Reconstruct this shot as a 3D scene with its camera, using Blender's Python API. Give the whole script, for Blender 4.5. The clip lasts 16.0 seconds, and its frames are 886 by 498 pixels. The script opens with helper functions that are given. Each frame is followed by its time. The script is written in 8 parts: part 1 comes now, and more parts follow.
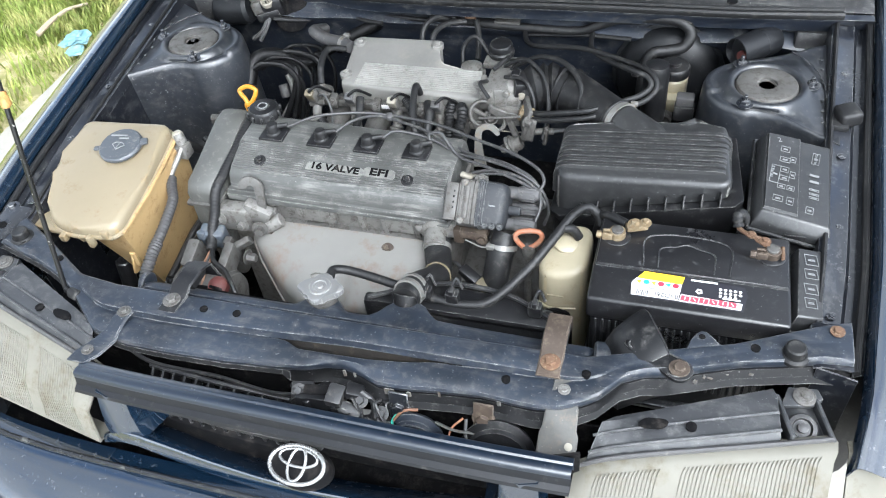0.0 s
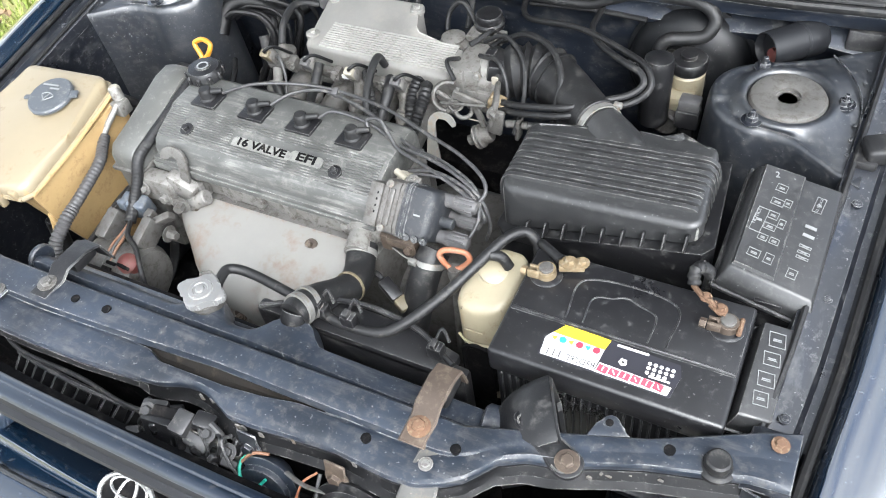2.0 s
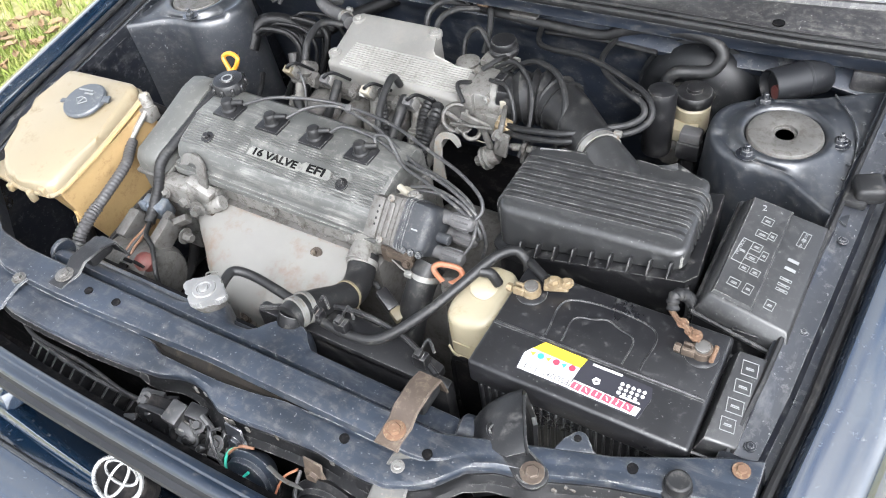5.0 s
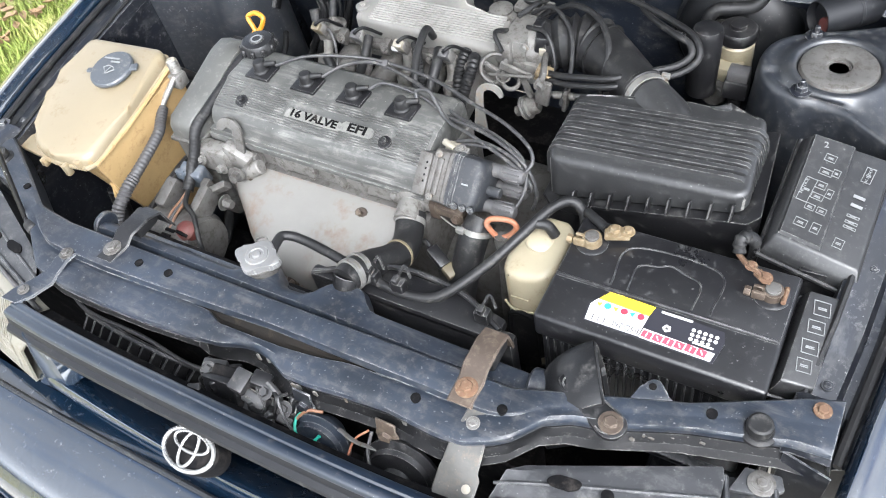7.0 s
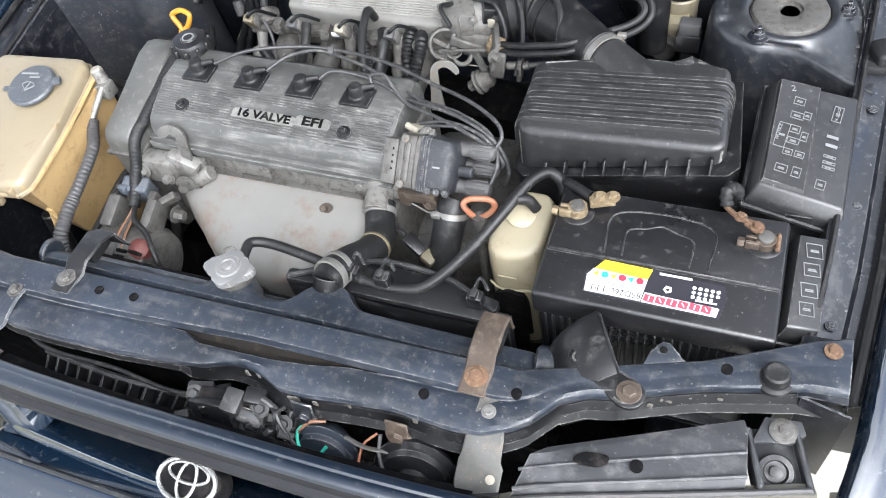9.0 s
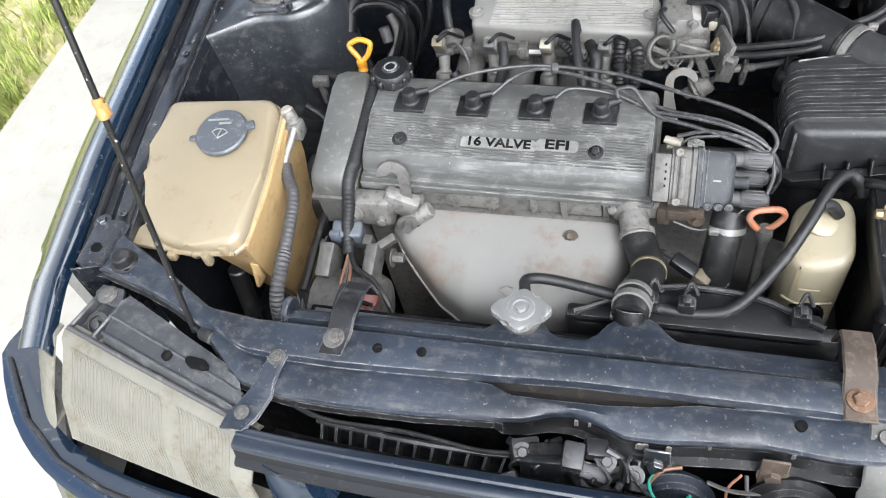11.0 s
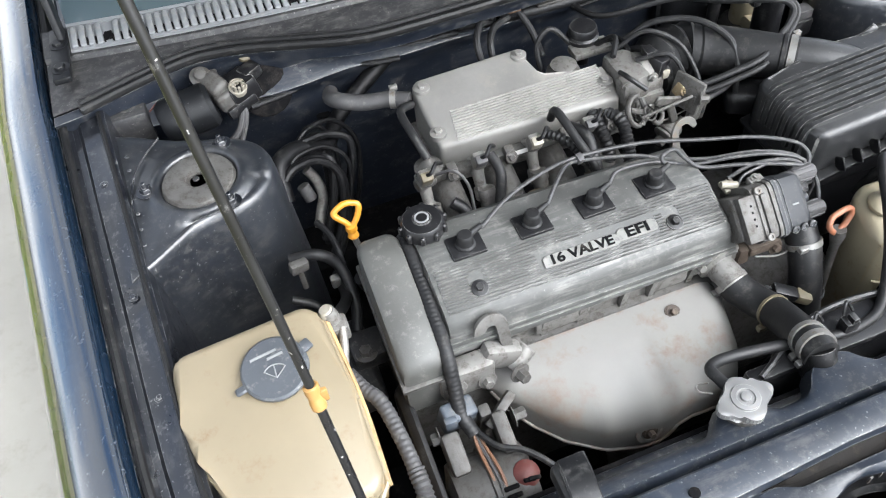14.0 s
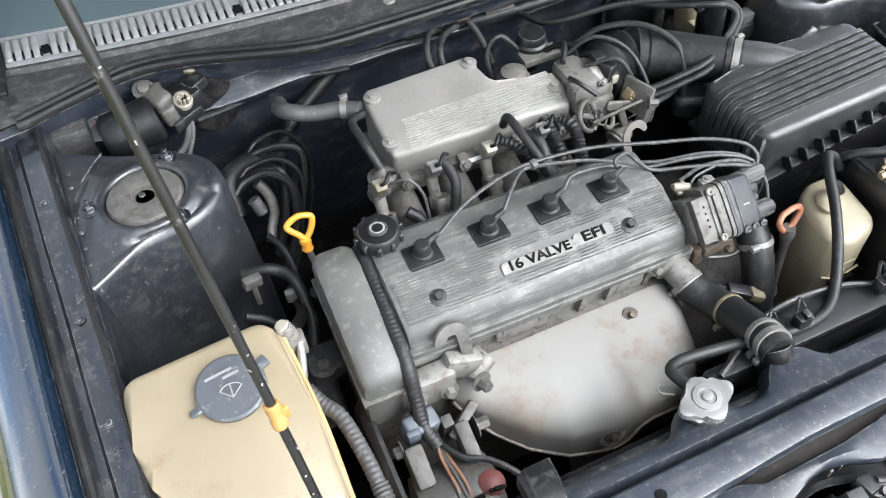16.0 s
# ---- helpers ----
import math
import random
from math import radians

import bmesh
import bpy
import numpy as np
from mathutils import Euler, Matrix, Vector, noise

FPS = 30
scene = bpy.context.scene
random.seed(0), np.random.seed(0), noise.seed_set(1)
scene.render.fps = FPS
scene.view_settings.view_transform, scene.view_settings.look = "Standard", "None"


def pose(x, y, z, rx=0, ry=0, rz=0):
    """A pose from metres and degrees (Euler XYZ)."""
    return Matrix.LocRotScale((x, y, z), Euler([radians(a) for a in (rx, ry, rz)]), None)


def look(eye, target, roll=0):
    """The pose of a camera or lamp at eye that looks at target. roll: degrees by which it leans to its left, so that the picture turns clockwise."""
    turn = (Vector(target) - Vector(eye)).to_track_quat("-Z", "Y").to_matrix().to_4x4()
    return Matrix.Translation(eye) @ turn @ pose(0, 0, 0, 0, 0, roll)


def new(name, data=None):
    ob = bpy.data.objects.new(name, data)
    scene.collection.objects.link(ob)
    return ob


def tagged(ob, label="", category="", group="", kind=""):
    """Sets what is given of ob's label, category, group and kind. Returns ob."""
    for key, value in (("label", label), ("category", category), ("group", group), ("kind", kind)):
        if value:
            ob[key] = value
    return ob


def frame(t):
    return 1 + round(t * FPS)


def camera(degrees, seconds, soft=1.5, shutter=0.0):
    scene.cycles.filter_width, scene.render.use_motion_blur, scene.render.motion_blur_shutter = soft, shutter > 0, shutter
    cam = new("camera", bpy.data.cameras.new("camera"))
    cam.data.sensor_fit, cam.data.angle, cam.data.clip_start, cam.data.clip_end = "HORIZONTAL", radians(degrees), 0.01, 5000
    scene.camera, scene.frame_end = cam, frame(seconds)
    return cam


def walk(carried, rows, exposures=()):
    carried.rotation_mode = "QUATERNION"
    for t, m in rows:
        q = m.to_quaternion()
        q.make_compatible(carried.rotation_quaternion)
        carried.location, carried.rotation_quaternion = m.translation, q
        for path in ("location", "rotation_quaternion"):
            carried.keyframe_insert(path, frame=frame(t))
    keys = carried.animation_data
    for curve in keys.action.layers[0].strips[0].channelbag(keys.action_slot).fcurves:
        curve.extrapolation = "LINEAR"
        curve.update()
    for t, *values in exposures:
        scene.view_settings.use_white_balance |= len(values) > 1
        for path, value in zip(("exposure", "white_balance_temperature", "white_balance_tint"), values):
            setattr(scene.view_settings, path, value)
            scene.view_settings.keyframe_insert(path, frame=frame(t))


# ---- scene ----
cam = camera(58.4, 16.0, soft=1.1)
PATH = [
    (0, 0.3906, -0.5592, 1.6227, 44.24, 5.28, 15.81),
    (0.5, 0.3904, -0.4524, 1.5941, 43.11, 5.19, 16.33),
    (1, 0.3894, -0.3065, 1.5631, 41.65, 5.12, 16.99),
    (1.5, 0.4404, -0.285, 1.5556, 40.64, 6.78, 21.54),
    (2, 0.5585, -0.2817, 1.5432, 40.47, 6.64, 25.87),
    (2.5, 0.6218, -0.2809, 1.5433, 40.13, 6.21, 28.44),
    (3, 0.6232, -0.2814, 1.5581, 40.77, 6.2, 30.3),
    (3.5, 0.6141, -0.2761, 1.5635, 41.56, 6.48, 30.77),
    (4, 0.6184, -0.2751, 1.5691, 42.13, 6.9, 30.57),
    (4.2, 0.6212, -0.283, 1.5653, 42.7, 6.71, 30.23),
    (6.5, 0.6311, -0.2747, 1.5537, 40.45, 7.52, 30.26),
    (7, 0.5639, -0.3044, 1.5583, 38.94, 8.7, 28.14),
    (7.5, 0.4584, -0.3447, 1.5643, 38.24, 9.36, 22.92),
    (8, 0.4762, -0.321, 1.5529, 37.61, 9.39, 20.61),
    (8.5, 0.5266, -0.2841, 1.54, 36.78, 8.77, 19.48),
    (9, 0.4821, -0.3107, 1.549, 36.11, 8.4, 19.12),
    (9.5, 0.3649, -0.3953, 1.5605, 35.91, 8.56, 18.85),
    (10, 0.3069, -0.4161, 1.5594, 35.84, 9.89, 19.94),
    (10.2, 0.2725, -0.4021, 1.5547, 35.88, 10.15, 19.81),
    (12.3, -0.2178, -0.3422, 1.568, 38.05, 6.02, -4.57),
    (12.5, -0.2464, -0.3281, 1.5738, 37.81, 5.98, -6.1),
    (13, -0.299, -0.2436, 1.5578, 38.05, 6.03, -10.13),
    (13.5, -0.3589, -0.2042, 1.561, 38.35, 5.23, -17.02),
    (14, -0.4277, -0.1948, 1.5643, 38.83, 4.71, -20.4),
    (14.5, -0.4449, -0.1946, 1.5641, 39.3, 4.25, -21.6),
    (15, -0.4475, -0.194, 1.5592, 39.45, 3.78, -22.18),
    (15.5, -0.4444, -0.1915, 1.5567, 39.49, 3.18, -23.1),
    (16, -0.4329, -0.1865, 1.5544, 39.39, 3.09, -24.02),
]
walk(cam, [(t, pose(*row)) for t, *row in PATH],
     [(0, 1.43, 5850, 7), (1, 1.53, 5850, 7), (2.5, 1.77, 6170, 9), (6.5, 1.71, 6060, 10), (8, 1.57, 6040, 10), (10, 1.45, 6060, 10), (12.5, 1.37, 6040, 9), (16, 1.57, 6090, 9)])

# ---- light ----
world = bpy.data.worlds.new("sky")
scene.world = world
world.use_nodes = True
wn = world.node_tree
sky = wn.nodes.new("ShaderNodeTexSky")
sky.sky_type = "NISHITA"
sky.sun_disc = False
sky.sun_elevation = radians(48)
sky.sun_rotation = radians(140)
sky.air_density, sky.dust_density = 1.0, 6.0
grey = wn.nodes.new("ShaderNodeRGBToBW")
wn.links.new(sky.outputs[0], grey.inputs[0])
bright = wn.nodes.new("ShaderNodeMath")
bright.operation = "MULTIPLY"
bright.inputs[1].default_value = 2.1
wn.links.new(grey.outputs[0], bright.inputs[0])
place = wn.nodes.new("ShaderNodeTexCoord")
cloud = wn.nodes.new("ShaderNodeTexNoise")
cloud.inputs["Scale"].default_value, cloud.inputs["Detail"].default_value, cloud.inputs["Roughness"].default_value = 2.6, 7, 0.6
wn.links.new(place.outputs["Generated"], cloud.inputs["Vector"])
cover = wn.nodes.new("ShaderNodeMapRange")
cover.inputs[1].default_value, cover.inputs[2].default_value = 0.36, 0.52
wn.links.new(cloud.outputs["Fac"], cover.inputs[0])
clouded = wn.nodes.new("ShaderNodeMix")
clouded.data_type = "RGBA"
wn.links.new(cover.outputs[0], clouded.inputs[0])
wn.links.new(sky.outputs[0], clouded.inputs[6])
wn.links.new(bright.outputs[0], clouded.inputs[7])
# white haze low over the horizon
high = wn.nodes.new("ShaderNodeSeparateXYZ")
wn.links.new(place.outputs["Generated"], high.inputs[0])
haze = wn.nodes.new("ShaderNodeMapRange")
haze.interpolation_type = "SMOOTHSTEP"
haze.inputs[1].default_value, haze.inputs[2].default_value, haze.inputs[3].default_value, haze.inputs[4].default_value = 0.0, 0.42, 2.0, 1.0
wn.links.new(high.outputs[2], haze.inputs[0])
hazed = wn.nodes.new("ShaderNodeVectorMath")
hazed.operation = "SCALE"
wn.links.new(clouded.outputs[2], hazed.inputs[0])
wn.links.new(haze.outputs[0], hazed.inputs["Scale"])
wn.links.new(hazed.outputs[0], wn.nodes["Background"].inputs[0])
wn.nodes["Background"].inputs[1].default_value = 0.15
sun = new("sun", bpy.data.lights.new("sun", "SUN"))
sun.data.energy, sun.data.angle, sun.data.color = 0.5, radians(50), (1.0, 0.98, 0.95)
sun.matrix_world = look((0.43, -0.512, 0.743), (0, 0, 0))


# ---- materials ----
def material(name, col, rough=0.5, metal=0.0, var=0.25, scale=9.0, dirt=None, amount=0.35, dscale=14.0,
             bump=0.15, bscale=160.0, coat=0.0, spec=0.5, specks=0.0, speck_scale=260.0, wear=None, wide=0.0015, ior=1.5, streak=None, along=(5, 160, 160), crough=0.06):
    """A surface with broad and fine variation in colour and gloss, loose dirt in patches, and fine relief."""
    m = bpy.data.materials.new(name)
    m.use_nodes = True
    nt = m.node_tree
    b = nt.nodes["Principled BSDF"]
    tc = nt.nodes.new("ShaderNodeTexCoord")

    def tex(s, detail, rgh=0.6):
        n = nt.nodes.new("ShaderNodeTexNoise")
        n.inputs["Scale"].default_value, n.inputs["Detail"].default_value, n.inputs["Roughness"].default_value = s, detail, rgh
        nt.links.new(tc.outputs["Object"], n.inputs["Vector"])
        return n.outputs["Fac"]

    def mix(fac, a, c):
        n = nt.nodes.new("ShaderNodeMix")
        n.data_type = "RGBA"
        nt.links.new(fac, n.inputs[0])
        for sock, v in ((n.inputs[6], a), (n.inputs[7], c)):
            if isinstance(v, tuple):
                sock.default_value = (*v, 1)
            else:
                nt.links.new(v, sock)
        return n.outputs[2]

    def span(sock, lo, hi, a=0.0, z=1.0):
        n = nt.nodes.new("ShaderNodeMapRange")
        n.inputs[1].default_value, n.inputs[2].default_value, n.inputs[3].default_value, n.inputs[4].default_value = lo, hi, a, z
        nt.links.new(sock, n.inputs[0])
        return n.outputs[0]

    broad, fine = tex(scale, 5), tex(scale * 13, 6, 0.7)
    lo, hi = tuple(max(0, c * (1 - var)) for c in col), tuple(min(1, c * (1 + var)) for c in col)
    base = mix(span(broad, 0.3, 0.7), lo, hi)
    base = mix(span(fine, 0.35, 0.75, 0, 0.5), base, tuple(c * (1 - var * 0.6) for c in col))
    r = span(broad, 0.3, 0.7, max(0.02, rough - 0.08), min(1, rough + 0.1))
    if dirt:
        mask = nt.nodes.new("ShaderNodeMath")
        mask.operation = "MULTIPLY"
        nt.links.new(span(tex(dscale * 3, 10, 0.72), 0.60 - 0.22 * amount, 0.74 - 0.22 * amount), mask.inputs[0])
        nt.links.new(span(tex(dscale * 26, 4, 0.8), 0.3, 0.6, 0.1, 0.95), mask.inputs[1])
        base = mix(mask.outputs[0], base, dirt)
        if specks:
            base = mix(span(tex(speck_scale, 2, 0.5), 0.745 - 0.03 * specks, 0.77 - 0.03 * specks, 0, 0.6), base, tuple(min(0.6, c * 1.6 + 0.05) for c in dirt))
        n = nt.nodes.new("ShaderNodeMix")
        nt.links.new(mask.outputs[0], n.inputs[0])
        nt.links.new(r, n.inputs[2])
        n.inputs[3].default_value = max(rough, 0.8)
        r = n.outputs[0]
    if wear:
        bev = nt.nodes.new("ShaderNodeBevel")
        bev.samples, bev.inputs[0].default_value = 4, wide
        geo = nt.nodes.new("ShaderNodeNewGeometry")
        dot = nt.nodes.new("ShaderNodeVectorMath")
        dot.operation = "DOT_PRODUCT"
        nt.links.new(bev.outputs[0], dot.inputs[0])
        nt.links.new(geo.outputs["Normal"], dot.inputs[1])
        em = nt.nodes.new("ShaderNodeMath")
        em.operation = "MULTIPLY"
        nt.links.new(span(dot.outputs["Value"], 0.97, 0.86), em.inputs[0])
        nt.links.new(span(tex(60, 6, 0.7), 0.42, 0.58, 0.0, 0.85), em.inputs[1])
        base = mix(em.outputs[0], base, wear)
    if streak:
        mp = nt.nodes.new("ShaderNodeMapping")
        mp.inputs["Scale"].default_value = along
        nt.links.new(tc.outputs["Object"], mp.inputs["Vector"])
        sn = nt.nodes.new("ShaderNodeTexNoise")
        sn.inputs["Scale"].default_value, sn.inputs["Detail"].default_value, sn.inputs["Roughness"].default_value = 1.0, 6, 0.7
        nt.links.new(mp.outputs[0], sn.inputs["Vector"])
        sm = nt.nodes.new("ShaderNodeMath")
        sm.operation = "MULTIPLY"
        nt.links.new(span(sn.outputs["Fac"], 0.5, 0.66, 0.0, 0.9), sm.inputs[0])
        nt.links.new(span(tex(scale * 1.7, 4), 0.40, 0.62), sm.inputs[1])
        base = mix(sm.outputs[0], base, streak)
    nt.links.new(base, b.inputs["Base Color"])
    nt.links.new(r, b.inputs["Roughness"])
    b.inputs["Metallic"].default_value = metal
    b.inputs["Coat Weight"].default_value = coat
    b.inputs["Coat Roughness"].default_value = crough
    b.inputs["Coat IOR"].default_value = ior
    b.inputs["Specular IOR Level"].default_value = spec
    if bump:
        bp = nt.nodes.new("ShaderNodeBump")
        bp.inputs["Strength"].default_value, bp.inputs["Distance"].default_value = bump, 0.001
        nt.links.new(tex(bscale, 6, 0.65), bp.inputs["Height"])
        nt.links.new(bp.outputs[0], b.inputs["Normal"])
    return m


DUST = (0.22, 0.20, 0.17)
PAINT = material("blue_black_paint", (0.0032, 0.0092, 0.0195), 0.24, var=0.12, dirt=(0.16, 0.16, 0.16), amount=0.0, dscale=30, bump=0.0, coat=1.0, spec=0.3, ior=2.05)
BAY = material("dusty_bay_paint", (0.0115, 0.0160, 0.0245), 0.50, var=0.55, scale=9, dirt=(0.055, 0.055, 0.056), amount=0.42, dscale=30, bump=0.14, coat=0.3, crough=0.4, spec=0.25, specks=1.9, speck_scale=230, wear=(0.24, 0.235, 0.225), wide=0.0025, ior=1.6, streak=(0.055, 0.055, 0.057), along=(16, 90, 90))
BAYSM = material("dusty_tower_paint", (0.0105, 0.0122, 0.0158), 0.36, var=0.4, scale=8, dirt=(0.055, 0.0545, 0.053), amount=0.40, dscale=36, bump=0.08, coat=0.6, crough=0.38, spec=0.35, specks=1.7, speck_scale=200, wear=(0.2, 0.2, 0.195), wide=0.003, ior=1.7, streak=(0.045, 0.0445, 0.044), along=(30, 22, 60))
FIREW = material("grimy_firewall_paint", (0.014, 0.018, 0.027), 0.42, var=0.4, dirt=(0.10, 0.098, 0.094), amount=0.3, dscale=12, bump=0.12, coat=0.3, specks=1.2, wear=(0.26, 0.255, 0.24), wide=0.003, spec=0.3, streak=(0.045, 0.046, 0.048), along=(18, 60, 60))
LATCHM = material("greasy_latch_metal", (0.030, 0.030, 0.031), 0.45, 0.3, var=0.5, dirt=(0.12, 0.11, 0.10), amount=0.3, dscale=30, bump=0.5, wear=(0.22, 0.21, 0.2), wide=0.001)
GRIME = material("caked_grime", (0.0075, 0.006, 0.0048), 0.75, var=0.6, dirt=(0.024, 0.019, 0.013), amount=0.2, dscale=20, bump=0.6, spec=0.15)
LOOMK = material("black_tape", (0.0045, 0.0045, 0.005), 0.5, var=0.5, spec=0.2, dirt=(0.04, 0.04, 0.037), amount=0.15, dscale=20, bump=0.5, bscale=120)
# darker copy of the bay paint, also holds the shade on the inner aprons
BAYDARK = material("dark_shaded_bay_paint", (0.006, 0.007, 0.010), 0.32, var=0.4, dirt=(0.09, 0.09, 0.09), amount=0.22, dscale=26, bump=0.08, coat=0.8, crough=0.2, spec=0.35, specks=1.2, ior=1.7, wear=(0.25, 0.25, 0.25), streak=(0.04, 0.041, 0.043), along=(60, 20, 60))
FLANGEM = material("greasy_black_flange", (0.0045, 0.0045, 0.005), 0.55, var=0.5, dirt=(0.05, 0.048, 0.045), amount=0.15, dscale=30, bump=0.4, spec=0.2, specks=1.2, wear=(0.22, 0.215, 0.205), wide=0.002)
RODK = material("chipped_black_rod", (0.008, 0.008, 0.0085), 0.3, var=0.3, dirt=(0.22, 0.21, 0.2), amount=0.0, dscale=26, bump=0.1, spec=0.35, specks=2.2, speck_scale=130)
# near black: in recesses, gaps and holes the shade is put into this colour
VOID = material("grime_and_shade_black", (0.003, 0.003, 0.0035), 0.85, var=0.5, dirt=(0.025, 0.022, 0.02), amount=0.4, bump=0.3, spec=0.1)
BLACKP = material("black_plastic", (0.0068, 0.0068, 0.0076), 0.38, var=0.25, dirt=(0.05, 0.049, 0.047), amount=0.3, spec=0.38, dscale=16, bump=0.25, bscale=420, specks=0.35, wear=(0.20, 0.195, 0.185), wide=0.0014)
MOTORK = material("satin_black_can", (0.0055, 0.006, 0.007), 0.48, var=0.15, dirt=(0.05, 0.05, 0.05), amount=0.15, dscale=20, bump=0.05, specks=0.4, spec=0.3)
LIDP = material("worn_grey_plastic", (0.0185, 0.0188, 0.0195), 0.38, var=0.2, dirt=(0.046, 0.046, 0.045), amount=0.35, dscale=40, bump=0.2, bscale=420, specks=1.2, speck_scale=240, wear=(0.24, 0.235, 0.22), wide=0.0018)
BATP = material("battery_plastic", (0.0082, 0.0082, 0.0092), 0.32, var=0.2, dirt=(0.045, 0.045, 0.045), amount=0.22, dscale=30, bump=0.12, bscale=300, specks=1.3, speck_scale=230, wear=(0.18, 0.18, 0.175), wide=0.0012)
RUBBER = material("black_rubber", (0.0085, 0.0085, 0.009), 0.52, var=0.3, dirt=(0.05, 0.048, 0.044), amount=0.28, dscale=22, bump=0.2, bscale=300, spec=0.32)
GREYRUB = material("dusty_grey_rubber", (0.044, 0.043, 0.044), 0.6, var=0.25, dirt=(0.12, 0.115, 0.105), amount=0.25, dscale=30, bump=0.2)
CAST = material("cast_aluminium", (0.165, 0.16, 0.15), 0.55, 0.45, var=0.35, dirt=(0.065, 0.055, 0.045), amount=0.5, dscale=26, bump=0.5, bscale=220, wear=(0.28, 0.275, 0.26), wide=0.0015)
CASTDK = material("grimy_cast_metal", (0.085, 0.082, 0.077), 0.6, 0.4, var=0.4, dirt=(0.04, 0.033, 0.027), amount=0.55, dscale=28, bump=0.6, bscale=180, wear=(0.18, 0.175, 0.165), wide=0.0012)
COVER = material("grey_valve_cover", (0.050, 0.0505, 0.048), 0.52, 0.05, var=0.4, dirt=(0.125, 0.122, 0.112), amount=0.34, dscale=14, bump=0.3, bscale=260, specks=0.6, wear=(0.31, 0.30, 0.28), wide=0.002, streak=(0.14, 0.138, 0.13), along=(14, 110, 110))
COVERHI = material("worn_cover_ribs", (0.072, 0.072, 0.069), 0.42, 0.25, var=0.45, dirt=(0.30, 0.295, 0.28), amount=0.35, dscale=12, bump=0.15, streak=(0.23, 0.227, 0.217), along=(12, 120, 120))
PLENRIB = material("worn_plenum_ribs", (0.235, 0.23, 0.216), 0.5, 0.2, var=0.3, dirt=(0.13, 0.125, 0.113), amount=0.4, dscale=18, bump=0.2)
TIMING = material("grey_timing_cover", (0.058, 0.058, 0.054), 0.5, 0.05, var=0.22, dirt=(0.15, 0.146, 0.134), amount=0.22, dscale=24, bump=0.2, bscale=260, wear=(0.23, 0.22, 0.2), wide=0.003)
PLENUM = material("satin_plenum", (0.155, 0.151, 0.141), 0.52, 0.2, var=0.2, dirt=(0.20, 0.19, 0.17), amount=0.35, dscale=10, bump=0.3, bscale=320, wear=(0.3, 0.29, 0.27), wide=0.002)
SHIELD = material("aluminised_heat_shield", (0.148, 0.144, 0.134), 0.62, 0.15, var=0.14, scale=4, dirt=(0.135, 0.10, 0.072), amount=0.55, dscale=3, bump=0.08, wear=(0.12, 0.07, 0.045), wide=0.008, streak=(0.125, 0.085, 0.062), along=(9, 9, 9))
STEEL = material("zinc_steel", (0.22, 0.217, 0.205), 0.45, 0.55, var=0.3, dirt=(0.14, 0.105, 0.07), amount=0.4, dscale=40, bump=0.2)
PLATE = material("worn_nameplate", (0.155, 0.153, 0.142), 0.45, 0.2, var=0.4, dirt=(0.07, 0.07, 0.068), amount=0.45, dscale=40, bump=0.1)
DULL = material("weathered_zinc", (0.105, 0.102, 0.094), 0.6, 0.3, var=0.4, dirt=(0.12, 0.085, 0.055), amount=0.5, dscale=26, bump=0.4, specks=0.8, wear=(0.22, 0.21, 0.2), wide=0.001)
CHROMEB = material("badge_chrome", (0.34, 0.34, 0.335), 0.26, 0.75, var=0.2, dirt=(0.2, 0.19, 0.165), amount=0.3, dscale=60, bump=0.0)
COWLD = material("dusty_black_cowl", (0.020, 0.020, 0.0215), 0.5, var=0.4, dirt=(0.085, 0.083, 0.078), amount=0.5, dscale=30, bump=0.35, specks=1.6, streak=(0.10, 0.098, 0.092), along=(12, 60, 60))
RUST = material("rusty_steel", (0.050, 0.036, 0.026), 0.7, 0.25, var=0.6, dirt=(0.11, 0.088, 0.066), amount=0.4, dscale=24, bump=0.5, wear=(0.17, 0.14, 0.115))
RUSTBR = material("bright_rust", (0.095, 0.052, 0.029), 0.75, 0.15, var=0.5, dirt=(0.2, 0.155, 0.1), amount=0.35, dscale=60, bump=0.4)
BRASS = material("brass_clamp", (0.20, 0.152, 0.09), 0.5, 0.5, var=0.35, dirt=(0.32, 0.28, 0.21), amount=0.4, dscale=60, bump=0.3)
TANK = material("yellowed_plastic", (0.172, 0.143, 0.094), 0.44, var=0.12, scale=5, dirt=(0.14, 0.10, 0.055), amount=0.22, dscale=10, bump=0.06, bscale=90, wear=(0.21, 0.15, 0.075), wide=0.012)
TANKDK = material("amber_stained_plastic", (0.30, 0.205, 0.095), 0.42, var=0.18, scale=10, dirt=(0.19, 0.12, 0.055), amount=0.4, dscale=9, bump=0.08)
JUG = material("cream_plastic", (0.225, 0.198, 0.138), 0.40, var=0.10, dirt=(0.17, 0.125, 0.065), amount=0.25, dscale=14, bump=0.06, wear=(0.25, 0.20, 0.12), wide=0.006)
CAPGREY = material("grey_cap_plastic", (0.043, 0.048, 0.055), 0.45, var=0.15, dirt=(0.16, 0.155, 0.145), amount=0.3, dscale=40, bump=0.15)
YELLOW = material("yellow_plastic", (0.42, 0.185, 0.015), 0.38, var=0.12, dirt=(0.3, 0.15, 0.03), amount=0.25, bump=0.05)
AMBER = material("amber_plastic", (0.27, 0.15, 0.045), 0.45, var=0.2, dirt=(0.2, 0.13, 0.06), amount=0.3, bump=0.05)
AMBERG = material("dirty_amber_connector", (0.105, 0.088, 0.055), 0.55, var=0.3, dirt=(0.14, 0.12, 0.088), amount=0.4, dscale=30, bump=0.1)
